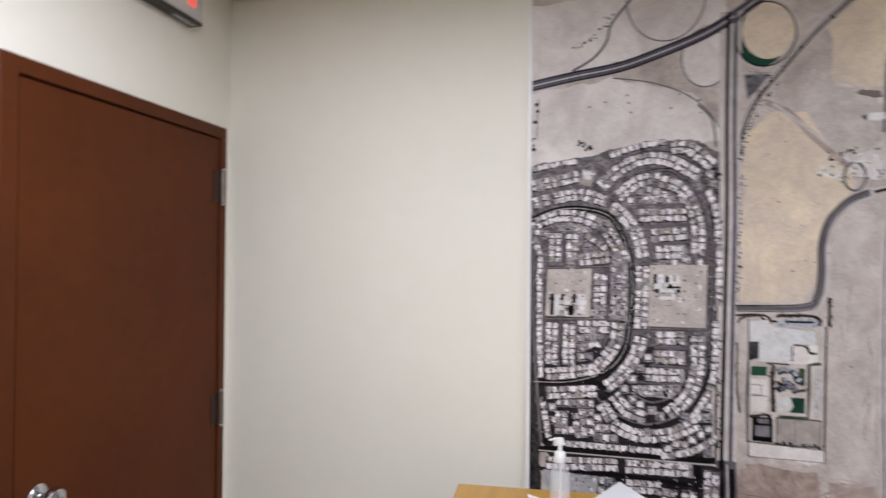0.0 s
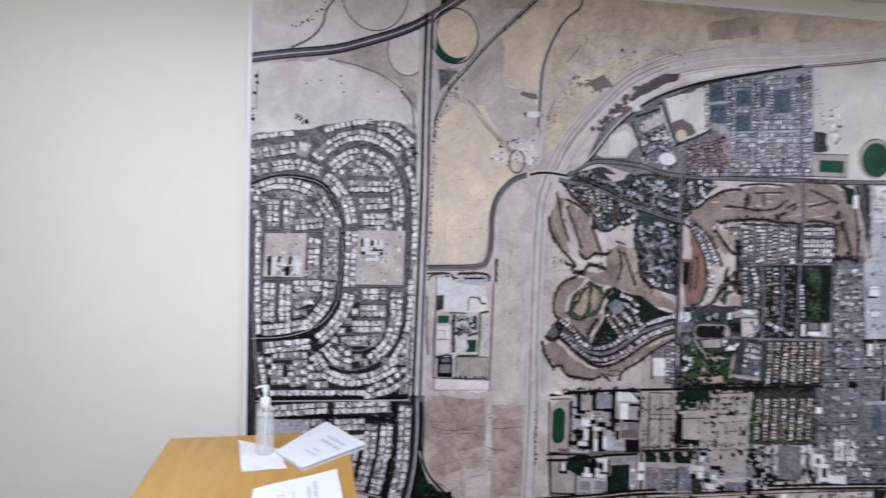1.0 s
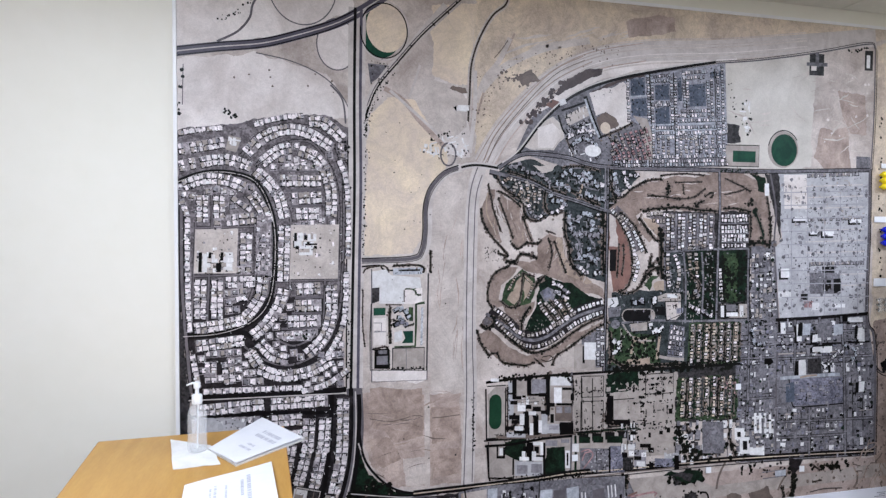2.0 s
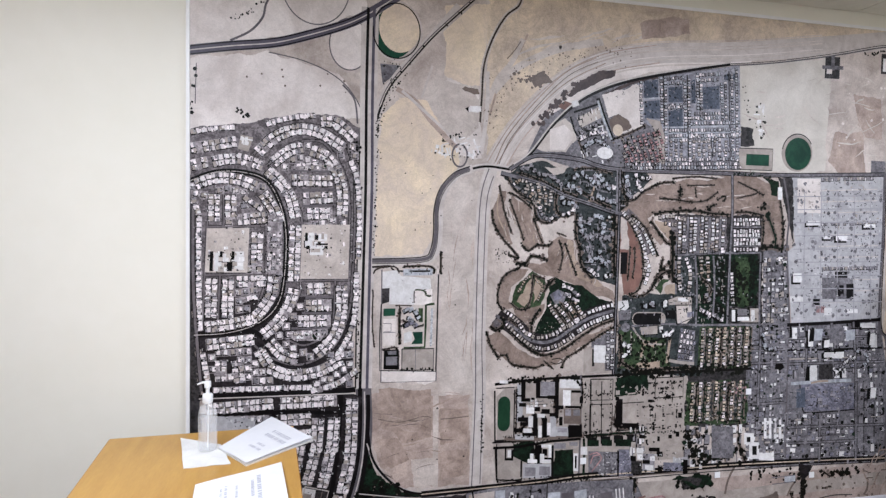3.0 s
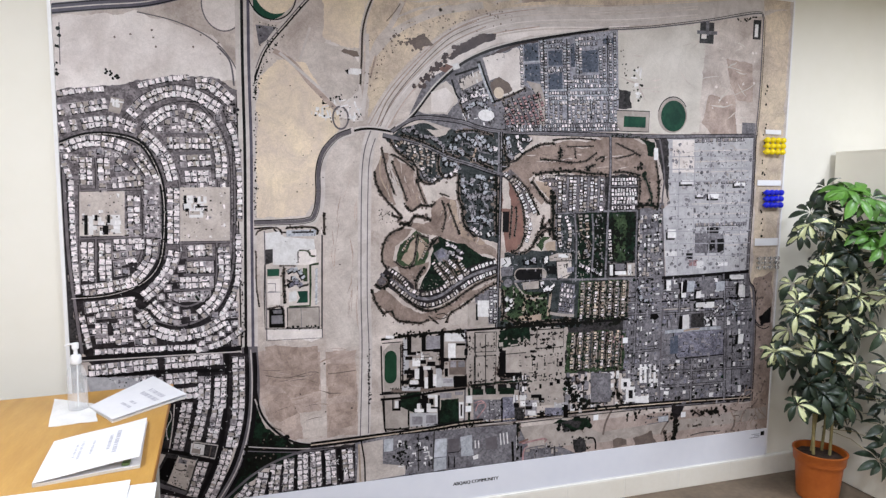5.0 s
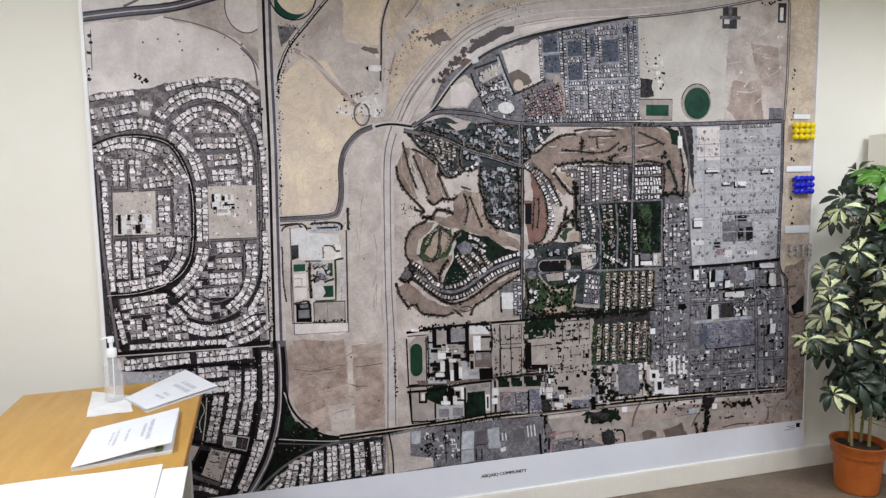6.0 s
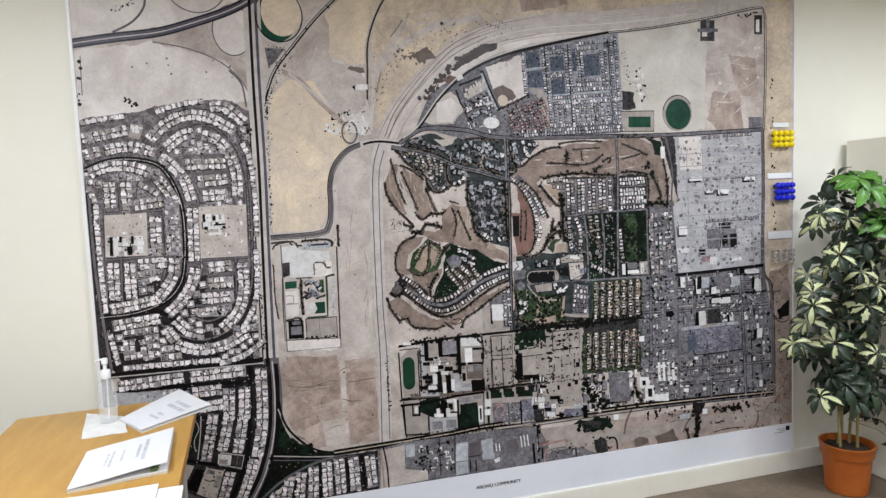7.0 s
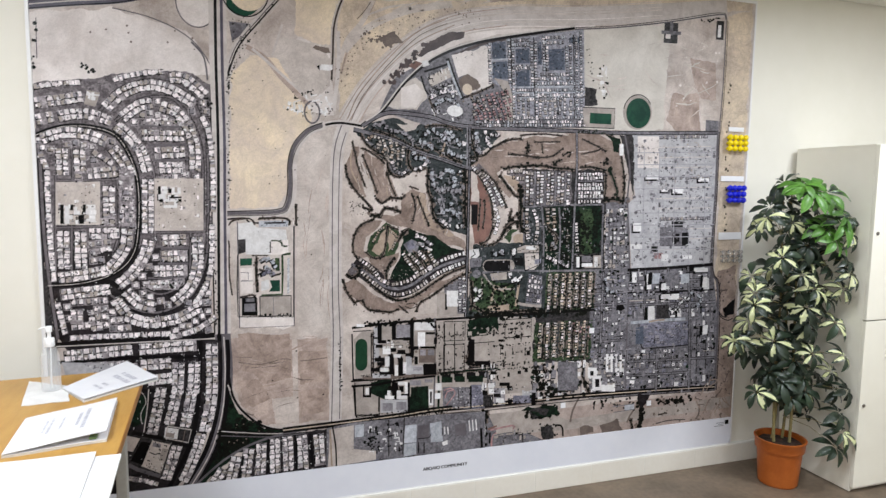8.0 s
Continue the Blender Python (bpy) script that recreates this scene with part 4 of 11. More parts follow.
def villas(mat, size, *nums):
    """Loose houses of crossed wings along a line, each turned its own way and with its own shadow."""
    p = smooth_line(pairs(nums), 0.3)
    d, nxt = 0.0, size * 0.3
    for a, b in zip(p, p[1:]):
        d += (b - a).length
        if d < nxt:
            continue
        nxt += size * chance.uniform(0.8, 1.1)
        t = b - a
        lean = math.degrees(math.atan2(t.y, t.x)) + chance.choice((0, 0, 45, -35, 20))
        x, y = b.x + chance.uniform(-0.2, 0.2) * size, b.y + chance.uniform(-0.2, 0.2) * size
        block(SHADE, 11, x - 0.14 * size, y - 0.16 * size, size * 1.1, size * 0.95, lean, "house_print")
        for k in range(3):
            u, v = chance.uniform(-0.28, 0.28) * size, chance.uniform(-0.28, 0.28) * size
            block(chance.choice((mat, mat, ROOF_GREY)), 12 + k, x + u, y + v, size * chance.uniform(0.4, 0.85), size * chance.uniform(0.3, 0.6), lean + chance.choice((0, 90)), "house_print")
        block(chance.choice((SHADE, TREE)), 15, x + chance.uniform(-0.4, 0.4) * size, y + chance.uniform(-0.4, 0.4) * size, size * 0.28, size * 0.2, lean, "house_print")


def hedge(width, *nums, mat=None):
    """A dark ragged line of bushes."""
    p = pairs(nums)
    length = sum((Vector(b) - Vector(a)).length for a, b in zip(p, p[1:]))
    road(EARTH, 8, width * 1.15, *nums)
    trees(EARTH, 8, int(length * 1.6 / max(width, 0.5)) + 2, width * 0.5, width * 0.25, width * 0.6, *nums)
    road(mat or TREE, 9, width * 0.42, *nums)
    trees(mat or TREE, 10, int(length * 2.6 / max(width, 0.5)) + 3, width * 0.32, width * 0.2, width * 0.5, *nums)


def terrace(mats, gap, *nums):
    """A close row of small roofs with light and dark yards between, as a strip."""
    p = smooth_line(pairs(nums), 0.25)
    d, nxt = 0.0, 0.0
    for a, b in zip(p, p[1:]):
        d += (b - a).length
        if d < nxt:
            continue
        step = gap * chance.uniform(0.7, 1.15)
        nxt = d + step
        t = (b - a).normalized()
        lean = math.degrees(math.atan2(t.y, t.x))
        s = Vector((-t.y, t.x)) * chance.uniform(-0.2, 0.2)
        block(SHADE, 11, b.x + s.x - 0.1, b.y + s.y - 0.15, step * 0.95, gap * 1.25, lean, "house_print")
        block(chance.choice(mats), 12, b.x + s.x, b.y + s.y, step * chance.uniform(0.5, 0.85), gap * chance.uniform(0.7, 1.15), lean, "house_print")
        if chance.random() < 0.5:
            block(chance.choice((SHADE, TREE, ROOF_WHITE)), 13, b.x + s.x * 2, b.y + s.y * 2 + chance.uniform(-0.3, 0.3), gap * 0.3, gap * 0.3, lean, "house_print")


# open ground
area(PALE, 1, -0.6, 239.5, 64.4, 243.3, 65.9, 231.0, 43.4, 220.1, 14.0, 213.4, -2.9, 210.3)
area(PALE, 1, -0.1, 207.7, 28.3, 211.7, 54.7, 205.6, 63.4, 194.0, 65.0, 188.4, 27.3, 186.0, -0.3, 181.0)
area(PALE, 1, 105.2, 204.1, 112.4, 201.1, 113.5, 174.7, 103.3, 175.4, 93.3, 196.2, 98.9, 208.3)
area(TAN, 1, 71.1, 187.7, 78.5, 198.5, 92.2, 197.3, 102.6, 177.8, 104.2, 172.5, 96.4, 160.2, 93.3, 139.9, 89.0, 134.8, 69.3, 133.8)
area(TAN, 1, 97.3, 235.9, 116.2, 238.1, 113.6, 204.8, 106.4, 204.2, 97.0, 208.1)
area(DUNE, 1, 68.2, 78.3, 110.4, 75.6, 111.2, 37.4, 82.8, 38.3, 73.4, 47.1, 68.6, 62.7)
area(DUNE_DARK, 2, 71.7, 80.5, 93.6, 78.7, 94.3, 58.6, 83.1, 56.9, 72.3, 64.9)
area(DUNE_DARK, 2, 97.4, 70.2, 109.9, 69.9, 109.8, 55.1, 97.7, 55.7)
area(DUNE_DARK, 2, 71.3, 58.5, 80.7, 58.7, 84.9, 49.5, 77.2, 46.7, 73.0, 50.7)
area(DUNE_DARK, 2, 97.2, 52.6, 109.8, 52.0, 110.2, 41.3, 98.1, 40.4)
road(SAND, 3, 2.31, 95.7, 77.0, 96.0, 37.4)
road(EARTH, 4, 0.41, 97.8, 66.1, 102.3, 66.2, 109.9, 66.7)
road(EARTH, 3, 0.35, 71.9, 67.5, 80.8, 65.8, 90.5, 67.6, 93.9, 66.9)
scatter(TREE, 5, 7, 0.21, 0.47, 69.3, 77.7, 110.4, 75.1, 110.2, 38.1, 75.7, 43.0)
area(TREE, 5, 115.3, 70.0, 116.3, 68.9, 116.5, 64.1, 115.7, 55.7, 114.9, 56.8, 115.2, 64.2)
area(SAND, 3, 85.4, 49.8, 95.2, 50.1, 96.3, 38.2, 87.2, 38.4)
area(PALE_EAST, 1, 96.9, 163.1, 112.2, 167.3, 113.0, 77.5, 96.7, 78.5, 96.1, 131.4)
area(OCHRE, 1, 116.3, 245.1, 335.0, 272.4, 337.5, 240.6, 257.0, 230.1, 181.6, 219.2, 146.5, 205.0, 126.0, 188.8, 116.0, 174.8, 114.1, 200.1)
area(PALE, 2, 141.3, 194.7, 165.1, 214.0, 190.0, 222.5, 241.0, 228.6, 241.2, 223.2, 195.9, 216.6, 167.8, 209.2, 138.7, 187.1)
area(EARTH, 3, 134.1, 210.1, 141.2, 212.4, 141.2, 207.5, 136.1, 205.6)
area(PALE_NORTH, 2, 232.5, 220.6, 283.9, 229.2, 285.7, 198.7, 283.5, 175.4, 235.3, 173.5)
area(SAND, 2, 283.9, 229.2, 312.6, 234.4, 317.5, 227.1, 318.8, 176.2, 284.2, 175.4)
area(OCHRE, 1, 320.9, 236.1, 337.5, 240.6, 337.5, 86.5, 322.3, 93.5, 320.7, 170.9)
area(DUNE_DARK, 2, 324.1, 99.8, 336.3, 102.6, 341.3, 13.8, 327.2, 21.9, 323.6, 74.3)
area(PINK, 1, 186.8, 31.5, 337.6, 30.9, 339.3, 7.3, 188.7, 12.2)
area(CITY, 1, 115.4, 32.1, 188.3, 31.3, 220.1, 11.4, 220.2, 7.8, 115.3, 11.7)

# highway and interchange in the north-west
road(HIGHWAY, 6, 3.78, -3.0, 209.9, 14.0, 213.0, 30.5, 215.6, 43.4, 219.6, 56.7, 224.6, 65.8, 229.5, 79.8, 239.2, 94.3, 249.7)
road(ROAD_PALE, 7, 0.44, -3.0, 209.9, 14.0, 213.0, 30.5, 215.6, 43.4, 219.6, 56.7, 224.6, 65.8, 229.5, 79.8, 239.2, 94.3, 249.7)
road(ROAD_DARK, 7, 0.44, -2.8, 211.4, 14.1, 214.5, 30.6, 217.2, 43.5, 221.2, 56.8, 226.1, 65.9, 231.0)
road(ROAD_DARK, 7, 0.44, -3.1, 208.4, 13.9, 211.4, 30.4, 214.1, 43.3, 218.0, 56.6, 223.0, 65.7, 227.9)
area(PARK, 5, 71.0, 234.7, 94.2, 248.5, 75.8, 247.4, 71.5, 243.7)
ring(ROAD_MID, 5, 58.8, 217.2, 7.78, 10.01, 0.49, 0, 360)
disc(PALE, 4, 58.8, 217.2, 7.78, 10.01)
disc(PALE, 4, 45.7, 238.9, 12.97, 15.10)
ring(ROAD_MID, 5, 45.7, 238.9, 12.97, 15.10, 0.48, 0, 360)
disc(LAWN, 5, 76.1, 222.8, 8.28, 9.69)
disc(TAN, 6, 78.6, 225.4, 8.31, 9.93)
ring(ROAD_DARK, 7, 77.4, 224.0, 9.46, 10.86, 0.50, 0, 360)
ring(ROAD_PALE, 6, 77.4, 224.0, 10.15, 11.55, 0.57, 0, 360)
road(ROAD_MID, 5, 0.45, 28.2, 211.8, 40.6, 209.7, 51.1, 205.7, 58.4, 200.2, 63.5, 192.2, 64.8, 184.1)
road(ROAD_MID, 5, 0.68, 56.3, 201.3, 60.4, 196.8, 61.7, 192.2, 62.2, 186.4)
road(ROAD_MID, 5, 0.85, 14.2, 215.1, 21.5, 219.3, 26.0, 224.9, 27.9, 231.5, 36.5, 241.7)
trees(TREE, 6, 25, 0.63, 0.21, 0.53, 14.8, 223.3, 23.2, 228.0, 27.7, 234.7)
road(ROAD_PALE, 5, 3.24, 103.0, 236.3, 87.9, 218.2, 77.9, 206.3, 71.6, 195.7, 67.8, 181.8)
road(ROAD_DARK, 6, 0.93, 102.9, 233.9, 89.1, 218.9, 77.9, 205.6, 72.3, 195.7, 68.9, 185.3)
trees(TREE, 7, 40, 0.58, 0.18, 0.46, 78.9, 204.0, 72.6, 193.4, 69.6, 181.8)
trees(TREE, 7, 35, 0.92, 0.18, 0.46, 71.4, 210.7, 80.5, 210.3, 75.5, 203.9, 72.1, 205.0)
area(CITY, 4, 70.9, 210.7, 81.6, 210.3, 72.0, 202.7)
scatter(TREE, 5, 14, 0.41, 0.83, -2.0, 204.6, 2.5, 204.7, 0.6, 187.4, -0.7, 188.5)
road(ROAD_MID, 5, 0.33, 2.2, 205.8, 1.8, 190.7)
scatter(EARTH, 3, 9, 0.23, 0.57, 3.6, 206.9, 59.8, 204.8, 59.2, 195.6, 2.7, 195.0)
trees(TREE, 5, 12, 0.86, 0.32, 0.64, 17.4, 189.7, 20.2, 186.4)

road(PALE_EAST, 5, 2.2, 112.6, 189.7, 113.2, 200.5, 113.9, 213.1, 117.4, 224.2, 122.9, 233.8, 128.6, 238.8, 130.0, 243.9)
road(EARTH, 6, 0.9, 112.6, 189.7, 113.2, 200.5, 113.9, 213.1, 117.4, 224.2, 122.9, 233.8, 128.6, 238.8, 130.0, 243.9)
road(SHADE, 7, 0.4, 112.6, 189.7, 113.2, 200.5, 113.9, 213.1, 117.4, 224.2, 122.9, 233.8, 128.6, 238.8, 130.0, 243.9)
road(PALE_EAST, 7, 2.4, 71.5, 193.5, 75.0, 201.6, 82.9, 211.6, 93.4, 223.9, 107.7, 237.7, 113.4, 243.1)
road(ROAD_DARK, 8, 0.6, 71.5, 193.5, 75.0, 201.6, 82.9, 211.6, 93.4, 223.9, 107.7, 237.7, 113.4, 243.1)
road(ROAD_MID, 8, 0.4, 71.5, 193.5, 75.0, 201.6, 82.9, 211.6, 93.4, 223.9, 107.7, 237.7, 113.4, 243.1, shift=0.9)
trees(TREE, 9, 40, 0.4, 0.2, 0.5, 71.5, 193.5, 75.0, 201.6, 82.9, 211.6, 93.4, 223.9, 107.7, 237.7, 113.4, 243.1)

# main road north to south
road(ROAD_PALE, 6, 6.83, 66.8, 232.3, 66.5, 196.5, 66.6, 162.0, 66.1, 131.4, 65.7, 80.4)
road(ROAD_DARK, 7, 1.14, 66.0, 232.2, 65.6, 196.4, 65.7, 162.0, 65.2, 131.4, 64.3, 80.5)
road(HIGHWAY, 7, 1.14, 68.4, 232.5, 68.0, 196.6, 68.2, 162.1, 67.7, 131.4, 67.1, 80.3)
road(ROAD_DARK, 7, 0.58, 62.9, 184.9, 63.1, 161.9, 62.6, 131.4, 62.5, 80.6)
trees(TREE, 8, 70, 0.37, 0.18, 0.46, 70.2, 187.6, 69.9, 162.1, 69.3, 133.8)
trees(TREE, 8, 60, 0.38, 0.19, 0.47, 63.1, 126.6, 63.5, 83.0)
road(ROAD_MID, 6, 6.31, 65.7, 80.4, 66.3, 62.9, 64.5, 45.4, 59.5, 28.1, 49.5, 11.6)
road(ROAD_DARK, 7, 1.8, 64.3, 80.5, 64.4, 63.1, 62.6, 45.6, 57.2, 28.4, 47.2, 11.9)
road(ROAD_DARK, 7, 1.7, 67.5, 77.8, 67.7, 67.8, 66.4, 47.8, 62.3, 30.4, 52.9, 12.4)
road(ROAD_PALE, 7, 0.49, 66.1, 79.1, 66.3, 62.9, 64.7, 45.4, 59.5, 28.1, 49.9, 12.0)

# western suburb: ground and streets
area(SUBURB_PALE, 8, -0.3, 181.0, 17.4, 184.2, 37.5, 188.6, 54.2, 189.7, 63.2, 184.9, 61.6, 117.1, 2.0, 118.2, -0.1, 151.1)
area(SUBURB, 8, 2.0, 118.2, 61.6, 117.1, 60.7, 79.5, 65.2, 76.7, 62.9, 48.1, 54.5, 28.8, 45.0, 12.2, 29.5, 11.5, 14.8, 16.6, 23.7, 59.2, 10.9, 72.1, 4.3, 81.8)
road(ROAD_DARK, 9, 1.96, -0.0, 161.9, 8.9, 165.4, 18.6, 165.8, 27.5, 162.9, 32.7, 154.1, 35.0, 142.9, 34.6, 126.8, 32.2, 115.3, 25.5, 108.1, 14.2, 104.3, 1.3, 103.6)
road(ROAD_PALE, 10, 0.26, -0.0, 161.9, 8.9, 165.4, 18.6, 165.8, 27.5, 162.9, 32.7, 154.1, 35.0, 142.9, 34.6, 126.8, 32.2, 115.3, 25.5, 108.1, 14.2, 104.3, 1.3, 103.6)
road(ROAD_DARK, 9, 1.38, 22.8, 172.6, 29.1, 180.6, 40.5, 185.0, 54.0, 182.1, 60.6, 169.9, 61.5, 150.2, 60.9, 126.7, 59.2, 110.0, 52.9, 96.9, 40.7, 91.0, 29.2, 94.4, 21.2, 101.3)
road(STREET, 10, 0.85, 22.8, 172.6, 29.1, 180.6, 40.5, 185.0, 54.0, 182.1, 60.6, 169.9, 61.5, 150.2, 60.9, 126.7, 59.2, 110.0, 52.9, 96.9, 40.7, 91.0, 29.2, 94.4, 21.2, 101.3)
road(ROAD_DARK, 9, 1.31, 27.7, 168.4, 35.0, 176.1, 42.3, 178.7, 49.7, 177.8, 56.9, 167.4, 59.4, 154.8, 59.2, 131.4)
road(STREET, 10, 0.81, 27.7, 168.4, 35.0, 176.1, 42.3, 178.7, 49.7, 177.8, 56.9, 167.4, 59.4, 154.8, 59.2, 131.4)
road(ROAD_DARK, 9, 2.02, 1.3, 103.6, 24.3, 103.9, 34.3, 89.4, 44.8, 84.1)
road(ROAD_DARK, 9, 2.23, 3.2, 79.6, 27.6, 79.9, 62.5, 80.1)
road(ROAD_PALE, 10, 0.45, 3.2, 79.1, 27.6, 78.9, 62.5, 78.6)
road(ROAD_DARK, 9, 1.68, 1.1, 153.3, 1.2, 122.6, 2.6, 100.2, 4.1, 81.9)
road(STREET, 10, 1.05, 1.1, 153.3, 1.2, 122.6, 2.6, 100.2, 4.1, 81.9)
road(ROAD_DARK, 9, 1.68, 56.8, 78.5, 55.5, 53.8, 51.9, 34.1, 42.8, 15.1)
road(ROAD_DARK, 9, 1.35, 3.9, 72.6, 31.6, 72.5, 55.5, 71.2)
road(ROAD_DARK, 9, 1.40, 31.1, 58.5, 44.1, 57.4)
road(ROAD_DARK, 9, 1.35, 30.1, 79.0, 30.7, 70.6)
road(ROAD_DARK, 9, 1.15, 35.0, 124.1, 59.1, 124.3)
road(STREET, 10, 0.71, 35.0, 124.1, 59.1, 124.3)
road(ROAD_DARK, 9, 1.08, 4.9, 126.4, 27.6, 126.9)
road(STREET, 10, 0.67, 4.9, 126.4, 27.6, 126.9)
road(ROAD_DARK, 9, 1.07, 5.7, 144.7, 28.3, 145.5)
road(STREET, 10, 0.67, 5.7, 144.7, 28.3, 145.5)
road(ROAD_DARK, 9, 1.05, 6.2, 146.9, 4.5, 109.1)
road(STREET, 10, 0.65, 6.2, 146.9, 4.5, 109.1)
road(ROAD_DARK, 9, 1.30, 27.6, 149.5, 27.6, 126.9, 25.7, 117.7, 22.6, 111.4, 14.4, 108.9, 5.5, 108.7)
road(STREET, 10, 0.80, 27.6, 149.5, 27.6, 126.9, 25.7, 117.7, 22.6, 111.4, 14.4, 108.9, 5.5, 108.7)
road(ROAD_DARK, 9, 1.11, 36.1, 158.3, 40.8, 149.8, 40.7, 126.8, 39.8, 117.5, 32.7, 106.0, 26.3, 101.5)
road(STREET, 10, 0.69, 36.1, 158.3, 40.8, 149.8, 40.7, 126.8, 39.8, 117.5, 32.7, 106.0, 26.3, 101.5)
road(ROAD_DARK, 9, 1.14, 54.5, 150.1, 53.4, 107.7, 49.7, 101.9, 42.0, 98.6, 34.7, 101.7)
road(STREET, 10, 0.71, 54.5, 150.1, 53.4, 107.7, 49.7, 101.9, 42.0, 98.6, 34.7, 101.7)
road(ROAD_MID, 9, 0.89, 35.8, 167.2, 53.6, 167.1)
road(ROAD_MID, 9, 0.89, 39.0, 159.3, 53.4, 160.2)
road(ROAD_MID, 9, 0.90, 40.9, 153.4, 54.4, 154.0)
road(ROAD_MID, 9, 0.91, 42.6, 117.4, 53.6, 117.7)
road(ROAD_MID, 9, 0.92, 41.3, 111.4, 53.0, 111.1)
road(ROAD_MID, 9, 0.92, 37.3, 105.4, 52.0, 105.4)
road(ROAD_DARK, 9, 1.26, 12.0, 157.5, 12.1, 149.2, 10.8, 127.0, 10.0, 109.0)
road(STREET, 10, 0.78, 12.0, 157.5, 12.1, 149.2, 10.8, 127.0, 10.0, 109.0)
trees(SHADE, 10, 90, 0.67, 0.22, 0.67, 61.7, 178.0, 61.9, 169.9, 62.6, 159.6)
area(CITY_DARK, 9, -5.0, 151.0, 0.7, 152.2, 0.8, 122.6, 1.8, 100.2, 3.3, 81.9, 4.8, 60.9, -9.3, 62.2)
houses(1, 2.07, 0.1, 179.9, 7.7, 181.7, 15.8, 182.6)
houses(2, 2.07, 0.2, 174.0, 8.2, 175.5, 16.7, 177.3)
houses(2, 2.08, 0.2, 167.6, 6.4, 169.2)
houses(2, 2.11, 7.9, 169.3, 16.9, 170.8, 26.3, 168.4)
houses(2, 2.12, 1.8, 160.4, 9.2, 163.1, 16.9, 162.9, 24.4, 160.1)
houses(2, 2.11, 8.5, 157.4, 8.5, 147.4)
houses(2, 2.13, 14.5, 157.2, 14.6, 147.9)
houses(2, 2.18, 16.9, 147.5, 27.2, 148.6)
houses(2, 2.19, 26.1, 158.0, 30.1, 152.3, 32.4, 146.9)
houses(1, 2.09, 0.8, 155.9, 3.2, 149.0)
houses(1, 2.17, 19.0, 156.4, 25.3, 152.1)
houses(1, 2.17, 27.3, 184.4, 36.4, 187.2, 45.4, 188.7)
houses(2, 2.24, 47.8, 186.6, 54.1, 186.1, 60.9, 180.2)
houses(2, 2.19, 24.5, 173.3, 30.7, 179.4, 39.0, 183.0, 47.3, 182.1, 57.3, 176.4)
houses(2, 2.18, 29.9, 169.6, 35.8, 174.4, 40.4, 175.9)
houses(2, 2.27, 44.1, 175.2, 50.8, 172.4, 54.9, 165.7, 56.6, 157.5, 56.4, 150.1)
houses(1, 2.33, 59.4, 171.9, 62.2, 164.2, 63.2, 150.3, 63.1, 133.3)
houses(2, 2.21, 27.8, 166.9, 32.9, 162.2, 36.5, 156.9, 38.3, 149.7)
houses(2, 2.26, 38.6, 146.1, 37.9, 125.0)
houses(2, 2.27, 36.7, 163.2, 52.7, 163.4)
houses(2, 2.27, 41.4, 156.2, 52.9, 157.0)
houses(2, 2.28, 42.9, 150.3, 52.8, 150.7)
houses(2, 2.20, 24.3, 143.2, 23.9, 126.9)
houses(1, 2.11, 3.2, 149.0, 3.0, 127.0, 3.6, 105.1)
houses(2, 2.15, 7.7, 125.2, 7.3, 110.9)
houses(2, 2.18, 13.6, 125.2, 13.4, 110.3)
houses(2, 2.21, 16.6, 123.8, 26.7, 124.1)
houses(1, 2.21, 17.7, 116.7, 24.8, 117.8)
houses(2, 2.22, 30.5, 125.9, 29.4, 118.6, 25.9, 112.7, 23.7, 110.4)
houses(2, 2.19, 5.2, 106.4, 14.7, 107.5, 23.7, 109.5)
houses(2, 2.25, 38.2, 121.2, 36.3, 114.8, 31.9, 107.9, 26.8, 103.4)
houses(2, 2.32, 42.9, 120.7, 52.4, 121.1)
houses(2, 2.33, 42.3, 114.2, 52.7, 114.4)
houses(2, 2.34, 39.5, 108.1, 52.5, 108.2)
houses(2, 2.35, 56.4, 122.4, 56.5, 111.2, 53.6, 101.7, 46.9, 95.0)
houses(1, 2.37, 62.3, 127.6, 61.8, 109.9, 58.9, 100.8, 55.2, 94.7)
houses(2, 2.28, 28.8, 100.5, 34.0, 95.1, 39.9, 93.0)
houses(2, 2.35, 28.4, 90.2, 36.7, 86.9, 47.5, 87.8, 56.5, 92.2)
houses(1, 2.38, 44.7, 80.2, 54.7, 82.5, 63.1, 87.9)
houses(2, 2.23, 5.7, 99.6, 22.6, 101.2)
houses(2, 2.26, 24.9, 97.4, 28.4, 91.6)
houses(1, 2.19, 4.4, 96.7, 6.6, 84.0)
houses(2, 2.20, 11.0, 93.9, 11.0, 85.6)
houses(2, 2.23, 17.0, 93.6, 17.9, 85.6)
houses(1, 2.34, 8.1, 82.1, 44.8, 81.7)
houses(2, 2.29, 5.8, 74.8, 30.0, 75.9)
houses(2, 2.39, 33.0, 75.7, 55.2, 76.1)
houses(2, 2.45, 61.1, 76.7, 60.5, 53.4, 57.4, 38.1)
houses(2, 2.36, 33.2, 69.0, 44.8, 69.1)
houses(2, 2.39, 47.9, 69.3, 47.1, 56.1)
houses(2, 2.42, 54.1, 69.3, 53.3, 55.5)
houses(2, 2.37, 35.9, 62.5, 44.6, 62.7)
houses(2, 2.2, 40.9, 59.1, 39.1, 49.6, 36.7, 39.1)
houses(2, 2.2, 46.9, 57.3, 45.4, 50.1, 43.5, 43.2)
houses(2, 2.2, 53.0, 57.9, 51.5, 49.4, 49.8, 41.9)
area(PALE_EAST, 14, 6.0, 144.2, 21.4, 144.5, 20.7, 127.4, 5.3, 127.5, sharp=True)
